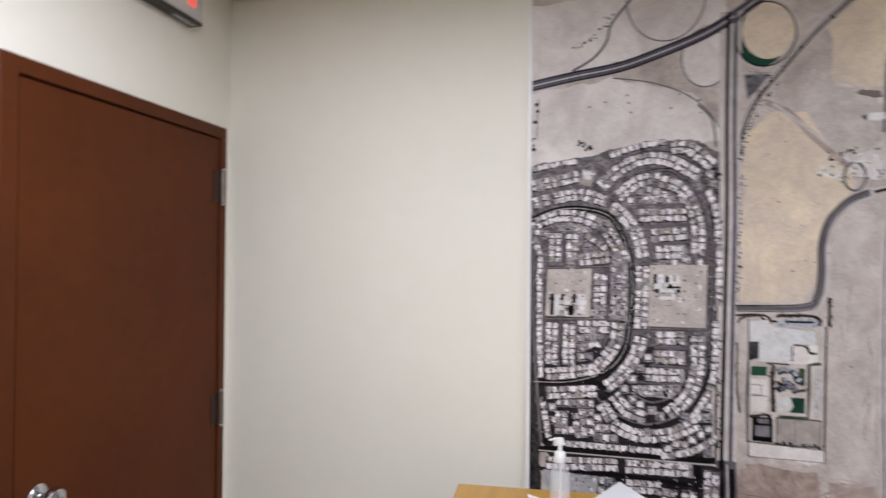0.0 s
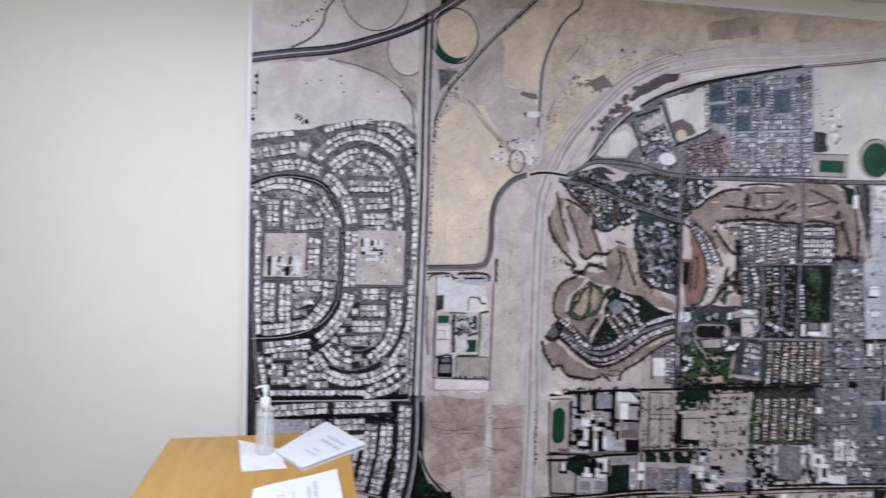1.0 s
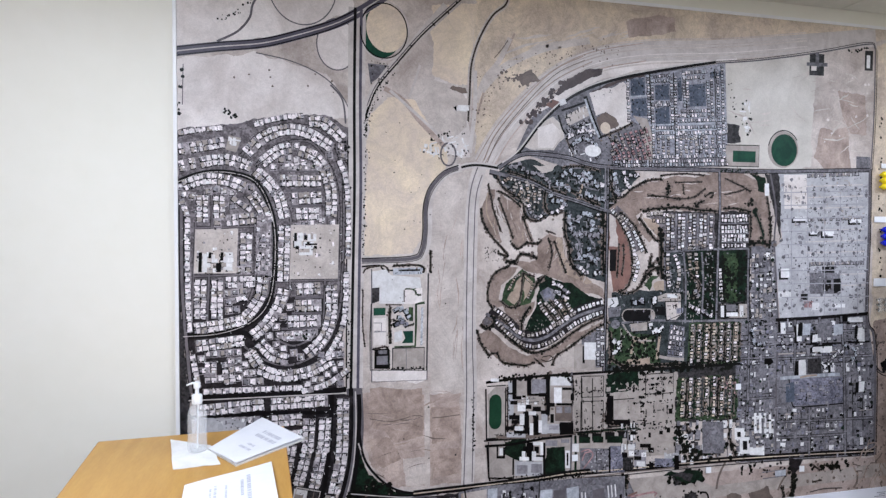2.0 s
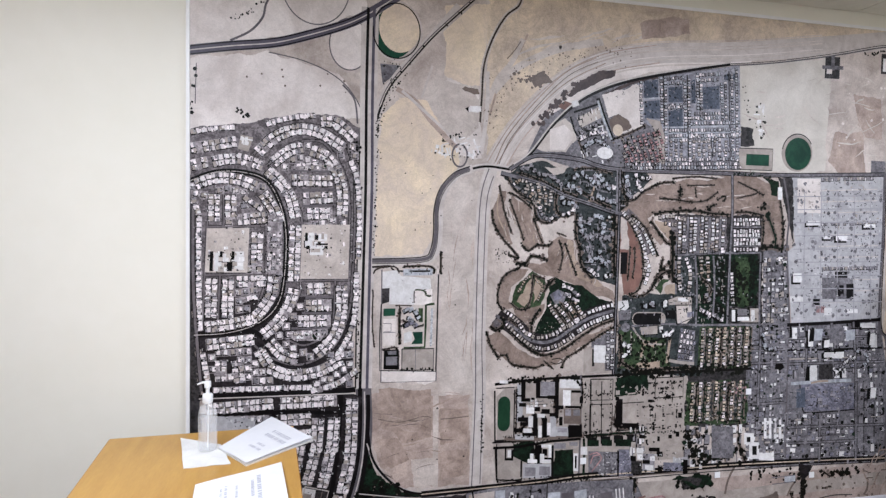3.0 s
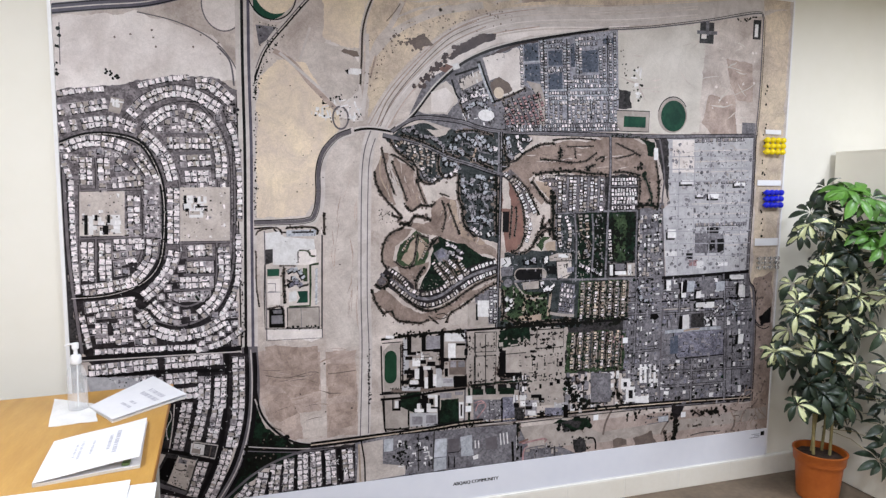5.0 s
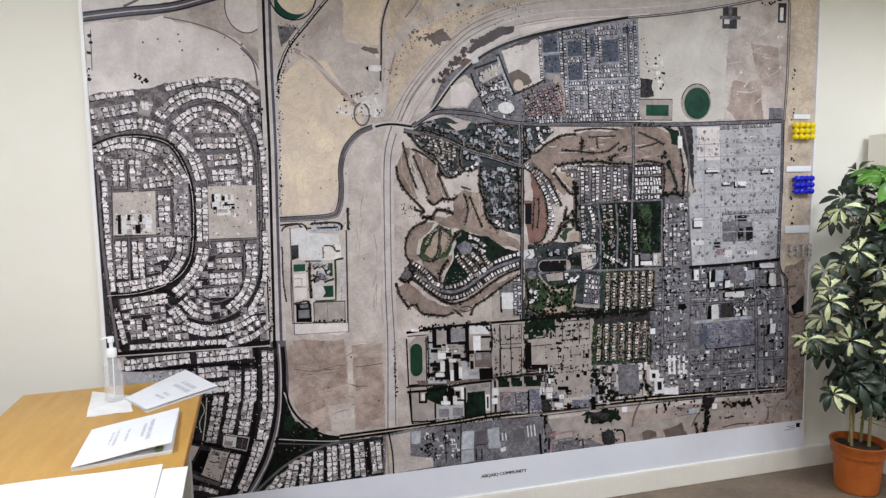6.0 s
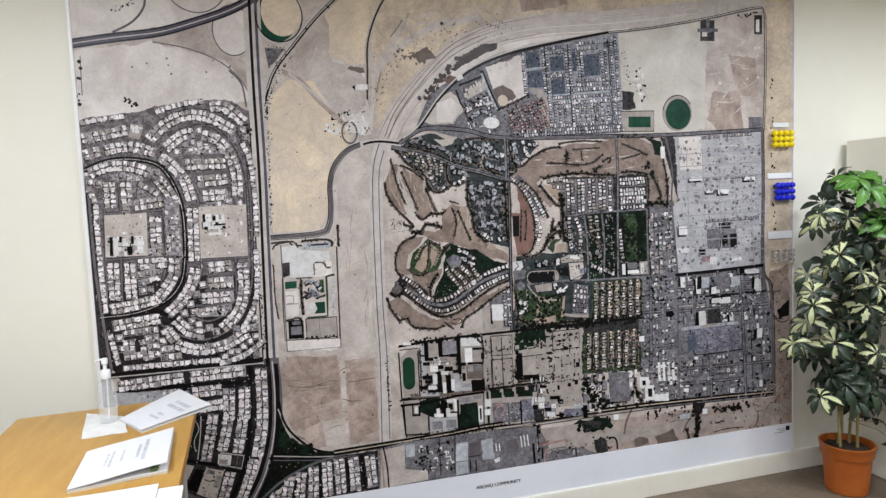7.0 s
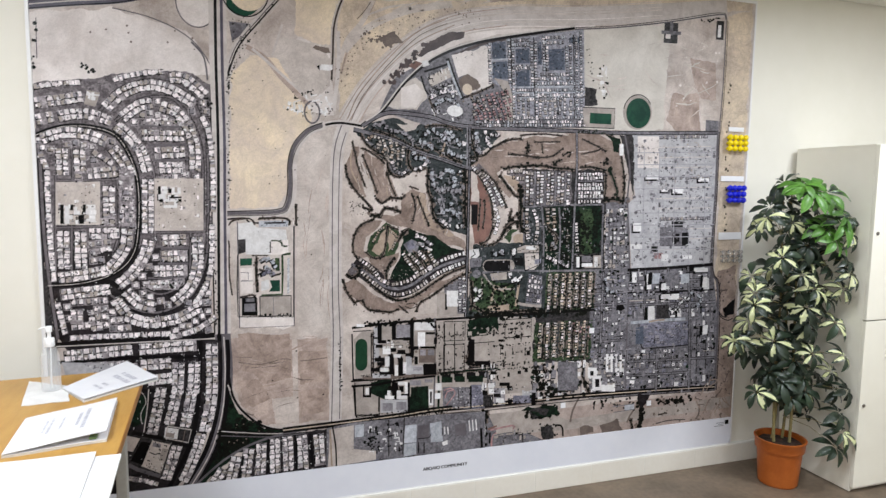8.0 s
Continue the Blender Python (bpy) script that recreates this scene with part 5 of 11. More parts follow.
area(PALE_EAST, 14, 41.1, 146.1, 59.6, 146.4, 59.1, 124.8, 40.5, 124.9, sharp=True)
town(5, 4, (ROOF_WHITE, ROOF_WHITE, CREAM,), 0, 0.9, 7.2, 135.4, 19.8, 135.5, 19.5, 127.4, 6.9, 127.5, layer=15)
town(3, 3, (ROOF_WHITE, CREAM,), 0, 0.9, 42.3, 143.0, 50.8, 143.1, 50.6, 134.2, 42.0, 134.2, layer=15)
area(LOT, 14, 28.4, 149.5, 33.8, 149.6, 33.0, 126.8, 27.6, 126.9, sharp=True)
town(3, 8, (ROOF_GREY, ROOF,), 0.4, 0.6, 28.2, 142.8, 33.5, 142.8, 33.0, 128.0, 27.7, 128.0, layer=15)
area(LOT, 14, 36.9, 168.8, 45.3, 171.2, 54.7, 168.5, 54.1, 167.5, 36.8, 167.3)
town(6, 2, (CREAM, ROOF,), 0.5, 0.5, 37.9, 170.0, 51.6, 171.1, 53.2, 168.0, 39.3, 167.4, layer=15)
area(LOT, 14, 35.1, 103.1, 50.8, 104.0, 48.6, 100.2, 38.4, 100.6)
town(5, 2, (CREAM, ROOF_WHITE,), 0.3, 0.5, 37.3, 103.5, 49.3, 103.5, 47.5, 100.7, 39.3, 101.1, layer=15)
area(CREAM, 14, 18.2, 180.0, 22.7, 179.1, 20.9, 173.6, 17.0, 174.5)
scatter(ROOF_WHITE, 15, 5, 0.62, 1.25, 18.4, 179.5, 21.5, 179.1, 20.6, 175.8, 17.9, 176.0)
area(PARK, 14, 30.0, 56.2, 35.7, 56.2, 34.5, 44.8, 28.9, 43.0)
road(ROAD_DARK, 11, 1.5, 29.5, 40.7, 34.9, 38.8, 41.6, 36.5, 49.8, 32.7, 52.7, 31.6)
road(ROAD_DARK, 11, 1.3, 45.1, 35.1, 43.2, 28.3, 39.6, 19.3)
houses(2, 2.2, 46.4, 33.2, 44.2, 26.7, 41.4, 18.6)
houses(2, 2.2, 56.2, 37.4, 53.6, 29.2, 50.4, 21.3, 48.1, 17.1)
houses(1, 2.1, 26.9, 21.1, 32.8, 19.3, 38.3, 16.8)
road(ROAD_PALE, 15, 0.45, 36.2, 58.7, 35.3, 50.0, 33.7, 40.4)
road(ROAD_PALE, 15, 0.3, 33.1, 58.0, 34.5, 55.9, 35.0, 53.0, 33.8, 50.7, 32.8, 47.9, 33.2, 43.9)
# walled hall and yard between the rows
area(CITY_DARK, 16, 42.1, 42.9, 52.7, 39.9, 51.0, 33.1, 41.1, 36.6, sharp=True)
road(ROAD_PALE, 17, 0.5, 43.0, 42.0, 52.2, 39.4, 50.8, 33.9, 42.0, 36.9, 43.0, 42.0, straight=True)
area(ROOF_WHITE, 17, 42.0, 41.6, 47.2, 40.3, 46.5, 35.9, 41.4, 37.3, sharp=True)
area(CREAM, 18, 42.4, 39.4, 45.5, 38.5, 45.2, 36.5, 41.8, 37.5, sharp=True)
road(EARTH, 18, 0.4, 49.7, 39.5, 48.7, 34.6, straight=True)
# depot with a paved court and a dark field
area(CITY_DARK, 16, 26.6, 40.6, 44.6, 34.9, 40.1, 20.0, 24.8, 27.3, sharp=True)
area(PALE_EAST, 17, 26.8, 39.8, 32.2, 37.9, 29.3, 32.4, 26.0, 33.6, sharp=True)
area(PALE_EAST, 17, 36.8, 36.4, 43.7, 34.0, 39.7, 21.6, 32.3, 25.8, sharp=True)
area(SHADE, 17, 32.8, 36.6, 36.3, 35.4, 32.7, 26.3, 28.2, 28.6, sharp=True)
area(CREAM, 18, 40.7, 32.6, 42.9, 31.9, 41.5, 26.6, 39.1, 27.6, sharp=True)
area(ROOF_GREY, 18, 37.2, 35.6, 40.3, 34.4, 39.8, 32.8, 36.7, 33.9, sharp=True)
road(SHADE, 19, 0.45, 35.9, 31.3, 37.6, 30.3, 39.5, 30.6, straight=True)
road(SHADE, 19, 0.4, 34.6, 28.2, 35.7, 27.6, straight=True)
road(ROAD_MID, 17, 1.6, 26.6, 27.6, 30.9, 24.5, 39.4, 20.4, straight=True)
scatter(SHADE, 19, 12, 0.2, 0.5, 36.8, 35.9, 43.5, 33.8, 39.5, 22.1, 32.7, 26.0)
area(WORKS, 14, 4.9, 72.6, 24.2, 70.6, 22.9, 64.1, 6.6, 65.0)

# southern fork and wedge of houses
area(PARK, 7, 67.5, 55.3, 71.0, 44.7, 82.8, 36.3, 105.1, 34.3, 70.7, 26.8, 52.9, 11.6, 62.6, 32.9)
scatter(TREE, 8, 80, 0.50, 1.6, 67.6, 49.6, 88.0, 34.1, 70.7, 27.8, 60.3, 26.9)
trees(TREE, 8, 60, 1.6, 0.5, 1.3, 62.5, 26.0, 66.5, 29.5, 73.0, 31.5)
scatter(EARTH, 9, 14, 0.2, 0.45, 68.6, 47.6, 84.0, 36.1, 72.7, 30.8, 64.3, 30.9)
road(ROAD_PALE, 9, 0.55, 67.3, 57.8, 72.2, 45.9, 82.8, 37.8, 97.5, 34.9)
road(ROAD_DARK, 9, 1.01, 67.3, 67.8, 69.3, 52.6, 75.7, 42.7, 85.2, 36.3, 100.0, 34.4, 115.4, 34.3)
road(ROAD_DARK, 8, 2.8, 64.3, 36.4, 85.2, 33.4, 100.0, 33.0)
road(ROAD_PALE, 9, 0.4, 64.3, 37.3, 85.2, 33.9, 100.0, 33.3)
road(ROAD_MID, 9, 0.4, 64.0, 35.4, 84.0, 32.6, 100.0, 32.4)
road(ROAD_MID, 9, 1.01, 49.5, 11.1, 65.9, 24.8, 82.7, 31.8, 105.1, 34.6)
area(SUBURB, 8, 53.6, 11.5, 70.6, 23.7, 90.0, 32.3, 112.8, 33.8, 112.7, 12.9, 54.0, 11.9)
houses(2, 2.21, 64.6, 20.3, 61.0, 15.1)
houses(2, 2.24, 70.2, 25.3, 67.6, 14.7)
houses(2, 2.26, 75.4, 28.3, 73.8, 15.4)
houses(2, 2.28, 80.7, 30.2, 80.0, 15.6)
houses(2, 2.31, 86.4, 31.7, 86.4, 15.8)
houses(2, 2.33, 92.0, 32.1, 92.3, 16.1)
houses(2, 2.35, 98.2, 31.9, 98.8, 16.3)
houses(2, 2.38, 105.6, 31.6, 106.5, 16.4)
road(ROAD_DARK, 14, 1.25, 73.0, 25.2, 71.4, 14.7)
road(ROAD_DARK, 14, 1.28, 83.7, 30.4, 83.4, 15.7)
road(ROAD_DARK, 14, 1.30, 95.5, 31.7, 95.8, 16.2)
road(ROAD_DARK, 14, 1.32, 102.0, 32.0, 102.9, 16.3)
road(ROAD_DARK, 14, 1.34, 111.2, 32.0, 112.2, 15.7)
infill(2.41, -0.4, 161.8, 62.3, 184.8, 60.7, 79.5, 4.1, 81.9)
infill(2.48, 5.6, 79.0, 63.4, 77.6, 62.0, 58.0, 24.0, 59.5)

# walled compound east of the main road
area(PALE, 5, 71.8, 129.5, 96.1, 128.4, 95.6, 81.7, 72.7, 82.5)
road(ROAD_MID, 7, 1.44, 68.6, 131.9, 89.0, 132.6, 93.3, 135.8, 94.6, 143.6, 94.7, 153.3, 96.9, 161.2, 102.5, 167.6, 108.6, 170.3)
road(ROAD_DARK, 8, 0.43, 68.6, 132.8, 88.5, 133.6, 92.3, 136.3, 93.6, 143.6, 93.7, 153.3, 96.0, 161.6, 101.8, 168.3, 108.6, 171.3)
road(ROAD_DARK, 8, 0.29, 68.6, 130.9, 89.4, 131.6, 94.2, 135.3, 95.5, 143.6, 95.6, 153.4, 97.9, 160.7, 103.2, 166.9, 108.6, 169.3)
road(ROAD_PALE, 4, 0.24, 68.6, 131.9, 89.0, 132.6, 93.3, 135.8, 94.6, 143.6, 94.7, 153.3, 96.9, 161.2, 102.5, 167.6, 108.6, 170.3)
road(ROAD_PALE, 6, 3.37, 68.6, 131.9, 89.0, 132.1, 94.2, 135.8, 95.8, 143.6, 95.9, 153.4, 97.9, 161.2, 103.2, 167.7, 109.8, 170.4)
road(ROAD_DARK, 7, 0.71, 68.6, 129.5, 76.3, 129.9, 77.7, 128.0, 92.5, 127.9)
road(ROAD_MID, 7, 0.50, 72.6, 128.5, 72.7, 82.5, 95.6, 82.2, 96.1, 126.4, straight=True)
trees(TREE, 9, 20, 0.50, 0.25, 0.75, 73.0, 87.4, 95.6, 87.3)
area(PALE_EAST, 6, 69.9, 128.9, 95.5, 129.9, 95.4, 86.2, 71.4, 87.5, sharp=True)
hedge(0.6, 69.4, 127.1, 70.8, 128.9, 77.7, 129.7, 79.5, 127.8, 79.5, 127.4)
hedge(0.9, 81.4, 129.7, 90.2, 130.0, 94.0, 129.0, 94.0, 127.1)
area(CITY_PALE, 7, 81.4, 128.7, 93.6, 129.0, 93.5, 126.2, 81.3, 126.0, sharp=True)
scatter(SHADE, 8, 12, 0.15, 0.4, 81.4, 128.7, 93.6, 129.0, 93.5, 126.2, 81.3, 126.0)
area(ROOF_WHITE, 7, 72.2, 127.5, 78.6, 128.3, 80.4, 126.0, 92.6, 124.8, 93.1, 120.5, 86.0, 119.8, 86.0, 114.1, 75.7, 114.4, 75.8, 120.5, 72.6, 121.0, sharp=True)
area(CITY_DARK, 8, 72.8, 120.8, 75.8, 121.0, 75.7, 115.4, 72.8, 114.5, sharp=True)
area(PALE, 8, 86.0, 119.8, 93.5, 120.5, 93.5, 114.9, 90.2, 114.0, 86.0, 114.1, sharp=True)
hedge(0.5, 86.0, 119.8, 86.0, 115.1)
hedge(0.7, 86.5, 120.2, 90.2, 119.7, 91.2, 117.8, 93.1, 117.7, mat=GARDEN_GREEN)
hedge(0.4, 78.5, 113.9, 85.0, 113.7)
area(LAWN, 8, 73.4, 112.7, 78.3, 112.7, 78.2, 109.7, 73.4, 109.6, sharp=True)
area(PALE, 8, 73.4, 108.5, 78.5, 108.5, 78.4, 97.5, 73.3, 97.5, sharp=True)
road(CITY, 9, 0.3, 73.4, 106.6, 76.6, 106.5, 76.6, 103.2, 73.8, 103.3, straight=True)
road(CITY, 9, 0.3, 73.4, 102.9, 78.4, 102.9, straight=True)
hedge(1.2, 80.1, 112.4, 79.9, 106.8, 80.3, 97.9)
villas(CITY_PALE, 2.2, 81.7, 111.5, 85.9, 111.8, 87.8, 109.4)
villas(CITY_BLUE, 2.2, 82.2, 105.8, 85.5, 106.6, 87.3, 104.2)
villas(CITY_PALE, 1.8, 83.1, 108.6, 86.9, 108.0)
hedge(0.9, 81.3, 107.7, 85.0, 106.2, 86.4, 107.5, mat=SHADE)
area(GARDEN_GREEN, 8, 87.8, 112.7, 89.7, 112.6, 89.7, 106.9, 88.0, 107.0, sharp=True)
hedge(0.8, 87.8, 105.1, 89.7, 105.5, mat=PARK)
area(ROOF_WHITE, 9, 81.9, 102.5, 85.0, 103.3, 85.4, 99.1, 81.9, 98.3, sharp=True)
area(LAWN, 9, 85.4, 102.9, 89.7, 102.9, 89.7, 97.9, 85.0, 97.9, 86.4, 100.0, sharp=True)
road(GARDEN_GREEN, 8, 0.9, 90.9, 114.0, 90.9, 105.5, 90.6, 96.5, 81.9, 96.4, straight=True)
road(GARDEN_GREEN, 8, 1.0, 90.7, 114.0, 94.5, 114.4, straight=True)
road(CITY_PALE, 8, 0.9, 93.5, 112.5, 93.2, 96.8)
scatter(ROOF_WHITE, 9, 24, 0.15, 0.3, 92.8, 112.0, 94.0, 112.0, 94.0, 96.8, 92.8, 96.9)
area(CREAM, 8, 81.2, 96.0, 94.4, 95.8, 94.4, 87.2, 81.2, 87.5, sharp=True)
road(CITY_DARK, 9, 0.5, 81.2, 96.0, 94.4, 95.8, 94.4, 87.0, 81.2, 87.2, 81.2, 96.0, straight=True)
road(CITY, 9, 0.25, 86.8, 95.7, 87.0, 87.4)
hedge(0.7, 73.3, 95.9, 78.4, 96.6, 79.8, 93.7, 79.3, 88.0, mat=SHADE)
area(ROOF_GREY, 9, 74.7, 93.0, 79.3, 93.0, 79.3, 89.4, 74.7, 89.5, sharp=True)
area(SHADE, 8, 73.8, 95.8, 79.8, 96.0, 80.2, 87.5, 73.7, 87.9, sharp=True)
area(CITY, 8, 75.2, 95.3, 78.9, 95.4, 78.9, 93.7, 75.6, 93.9, sharp=True)
road(CITY_DARK, 8, 0.5, 72.5, 114.5, 72.0, 101.5, 72.1, 87.5, 95.4, 86.2, 95.9, 126.6, straight=True)
hedge(0.9, 96.9, 136.0, 96.9, 126.6)
hedge(0.5, 69.9, 97.0, 69.0, 106.3, 69.1, 120.2)
scatter(TREE, 8, 26, 0.16, 0.36, 69.4, 189.9, 111.1, 192.7, 113.0, 74.9, 70.4, 129.0)

# pale road and tracks through the middle
road(ROAD_PALE, 6, 5.62, 117.9, 170.7, 115.4, 161.3, 114.3, 143.9, 113.9, 100.8, 114.5, 74.8, 113.3, 35.0)
road(ROAD_MID, 7, 0.46, 116.9, 170.7, 113.9, 160.7, 112.8, 143.9, 112.4, 100.9, 112.7, 74.9, 111.7, 35.2)
road(ROAD_MID, 7, 0.41, 118.9, 167.6, 116.4, 158.8, 115.6, 143.9, 115.1, 100.8, 115.8, 74.7, 115.4, 37.5)
trees(SHADE, 8, 50, 0.34, 0.21, 0.53, 115.5, 74.7, 116.0, 50.9)
road(ROAD_PALE, 5, 1.72, 115.5, 210.7, 115.4, 193.8, 113.4, 176.7)
road(ROAD_PALE, 5, 1.19, 79.9, 200.5, 91.1, 191.2, 102.5, 181.6)
road(ROAD_PALE, 5, 0.94, 92.2, 211.3, 87.9, 198.3)
ring(ROAD_MID, 6, 104.2, 175.6, 3.19, 4.62, 0.73, 0, 360)
scatter(ROOF_WHITE, 7, 16, 0.37, 1.23, 96.6, 182.9, 110.1, 186.5, 112.0, 174.3, 95.0, 175.7)
scatter(TREE, 8, 22, 0.25, 0.64, 93.0, 182.9, 112.7, 187.7, 111.9, 173.1, 92.6, 175.7)
area(ROOF_WHITE, 7, 108.2, 196.1, 113.1, 196.2, 113.0, 194.0, 108.1, 193.9, sharp=True)
road(ROAD_DARK, 8, 0.99, 109.8, 170.4, 113.5, 171.3, 118.4, 171.5, 126.0, 170.6)
road(ROAD_PALE, 7, 2.48, 109.8, 170.4, 113.5, 171.3, 118.4, 171.5, 126.0, 170.6)

# railway and bypass sweeping north-east
road(ROAD_PALE, 4, 8.92, 119.4, 171.7, 130.3, 188.9, 149.3, 207.8, 168.4, 218.2, 193.7, 224.1, 238.1, 228.4, 320.4, 239.9)
trees(EARTH, 5, 110, 2.50, 0.20, 0.50, 115.1, 186.5, 120.8, 201.1, 131.3, 211.0, 152.4, 219.0, 179.7, 224.9)
trees(EARTH, 5, 26, 1.51, 0.25, 0.88, 126.2, 209.7, 137.6, 207.5)
area(EARTH, 6, 135.1, 210.6, 142.1, 211.3, 144.6, 208.9, 137.5, 205.8)
road(ROAD_DARK, 8, 1.56, 127.5, 172.1, 135.0, 177.8, 146.0, 191.5, 159.8, 202.9, 179.2, 210.9, 207.9, 217.6, 230.3, 222.0)
road(ROAD_PALE, 9, 0.65, 127.6, 172.9, 135.0, 178.5, 146.0, 192.3, 159.8, 203.7, 179.2, 211.7, 207.9, 218.4, 230.4, 222.8)
road(ROAD_MID, 8, 0.64, 230.3, 221.4, 253.6, 224.3, 286.1, 230.1, 315.2, 236.3, 319.7, 235.1, 320.4, 227.1, 320.5, 198.3, 319.5, 175.0)
road(ROAD_DARK, 9, 0.32, 230.4, 222.2, 253.6, 225.1, 286.1, 231.0, 315.2, 237.2, 320.4, 235.1, 321.5, 227.1, 321.6, 198.3, 320.5, 175.0)
road(ROAD_MID, 8, 1.41, 318.9, 175.3, 319.4, 146.5, 319.3, 103.1, 323.8, 93.5, 325.9, 74.2, 326.5, 31.9)
road(ROAD_DARK, 9, 0.56, 320.0, 175.4, 320.5, 146.5, 320.5, 103.0, 325.0, 93.4, 327.1, 74.2, 327.7, 31.8)

# north-eastern town
area(CITY, 5, 133.7, 177.8, 140.8, 192.7, 151.6, 199.1, 170.9, 209.5, 177.8, 211.7, 233.4, 221.5, 236.5, 174.3, 177.9, 171.5, 158.6, 171.2)
area(CITY, 7, 151.3, 192.8, 165.0, 198.7, 170.2, 190.4, 172.5, 177.5, 164.1, 173.7, 154.8, 177.6)
disc(ROOF_WHITE, 13, 169.3, 179.3, 3.87, 2.58)
area(CREAM, 8, 188.5, 195.6, 195.7, 194.4, 199.7, 183.9, 198.6, 175.5, 195.7, 175.5, 194.1, 189.2)
# blocks of the north-eastern town
area(TOWN_BLUE, 7, 184.2, 210.2, 187.7, 212.2, 223.5, 219.5, 235.3, 222.0, 237.6, 178.8, 197.4, 176.5, 195.5, 189.6, 187.5, 193.7)
area(COURT, 8, 186.9, 211.6, 193.9, 212.7, 194.5, 204.6, 187.4, 204.2, sharp=True)
scatter(TREE, 9, 10, 0.2, 0.5, 186.9, 211.6, 193.9, 212.7, 194.5, 204.6, 187.4, 204.2)
scatter(ROOF_GREY, 10, 6, 0.2, 0.4, 186.9, 211.6, 193.9, 212.7, 194.5, 204.6, 187.4, 204.2)
area(COURT, 8, 187.5, 202.7, 195.1, 203.7, 195.6, 195.6, 188.0, 195.2, sharp=True)
scatter(TREE, 9, 10, 0.2, 0.5, 187.5, 202.7, 195.1, 203.7, 195.6, 195.6, 188.0, 195.2)
scatter(ROOF_GREY, 10, 6, 0.2, 0.4, 187.5, 202.7, 195.1, 203.7, 195.6, 195.6, 188.0, 195.2)
area(COURT, 8, 199.1, 209.5, 206.2, 210.5, 206.8, 203.4, 199.6, 203.0, sharp=True)
scatter(TREE, 9, 10, 0.2, 0.5, 199.1, 209.5, 206.2, 210.5, 206.8, 203.4, 199.6, 203.0)
scatter(ROOF_GREY, 10, 6, 0.2, 0.4, 199.1, 209.5, 206.2, 210.5, 206.8, 203.4, 199.6, 203.0)
area(COURT, 8, 199.5, 199.4, 206.6, 200.4, 207.2, 191.7, 200.0, 191.3, sharp=True)
scatter(TREE, 9, 10, 0.2, 0.5, 199.5, 199.4, 206.6, 200.4, 207.2, 191.7, 200.0, 191.3)
scatter(ROOF_GREY, 10, 6, 0.2, 0.4, 199.5, 199.4, 206.6, 200.4, 207.2, 191.7, 200.0, 191.3)
area(COURT, 8, 216.4, 210.7, 224.9, 211.9, 225.6, 201.6, 217.1, 201.0, sharp=True)
scatter(TREE, 9, 10, 0.2, 0.5, 216.4, 210.7, 224.9, 211.9, 225.6, 201.6, 217.1, 201.0)
scatter(ROOF_GREY, 10, 6, 0.2, 0.4, 216.4, 210.7, 224.9, 211.9, 225.6, 201.6, 217.1, 201.0)
area(COURT, 8, 210.5, 213.4, 212.5, 214.0, 213.2, 203.3, 211.1, 203.2, sharp=True)
scatter(TREE, 9, 10, 0.2, 0.5, 210.5, 213.4, 212.5, 214.0, 213.2, 203.3, 211.1, 203.2)
scatter(ROOF_GREY, 10, 6, 0.2, 0.4, 210.5, 213.4, 212.5, 214.0, 213.2, 203.3, 211.1, 203.2)
area(COURT, 8, 227.1, 217.2, 234.3, 218.2, 234.7, 215.2, 227.5, 214.6, sharp=True)
scatter(TREE, 9, 10, 0.2, 0.5, 227.1, 217.2, 234.3, 218.2, 234.7, 215.2, 227.5, 214.6)
scatter(ROOF_GREY, 10, 6, 0.2, 0.4, 227.1, 217.2, 234.3, 218.2, 234.7, 215.2, 227.5, 214.6)
terrace((ROOF_GREY, ROOF, CITY_PALE), 1.25, 185.6, 211.0, 186.7, 192.9)
terrace((ROOF_GREY, ROOF, CITY_PALE), 1.25, 195.6, 213.5, 196.8, 193.2)
terrace((ROOF_GREY, ROOF, CITY_PALE), 1.25, 197.5, 214.2, 199.4, 177.1)
terrace((ROOF_GREY, ROOF, CITY_PALE), 1.25, 207.3, 213.1, 208.7, 190.8)
terrace((ROOF_GREY, ROOF, CITY_PALE), 1.25, 209.3, 213.8, 211.2, 177.6)
terrace((ROOF_GREY, ROOF, CITY_PALE), 1.25, 213.6, 215.6, 214.8, 199.9)
terrace((ROOF_GREY, ROOF, CITY_PALE), 1.25, 215.4, 213.7, 216.7, 195.9)
terrace((ROOF_GREY, ROOF, CITY_PALE), 1.25, 226.1, 213.0, 227.3, 196.0)
terrace((ROOF_GREY, ROOF, CITY_PALE), 1.25, 228.1, 213.6, 229.4, 195.1)
terrace((ROOF_GREY, ROOF, CITY_PALE), 1.25, 231.3, 217.5, 233.4, 178.6)
terrace((ROOF_GREY, ROOF, CITY_PALE), 1.25, 233.6, 220.3, 235.8, 178.7)
terrace((ROOF_GREY, ROOF, CITY_PALE), 1.25, 198.7, 213.5, 206.7, 214.4)
terrace((ROOF_GREY, ROOF, CITY_PALE), 1.25, 198.8, 211.3, 206.8, 212.1)
terrace((ROOF_GREY, ROOF, CITY_PALE), 1.25, 199.1, 201.7, 207.1, 202.4)
terrace((ROOF_GREY, ROOF, CITY_PALE), 1.25, 199.7, 200.7, 207.7, 201.5)
terrace((ROOF_GREY, ROOF, CITY_PALE), 1.25, 213.0, 198.7, 225.7, 199.8)
terrace((ROOF_GREY, ROOF, CITY_PALE), 1.25, 211.1, 196.6, 225.8, 197.7)
terrace((ROOF_GREY, ROOF, CITY_PALE), 1.25, 211.2, 194.3, 236.3, 196.0)
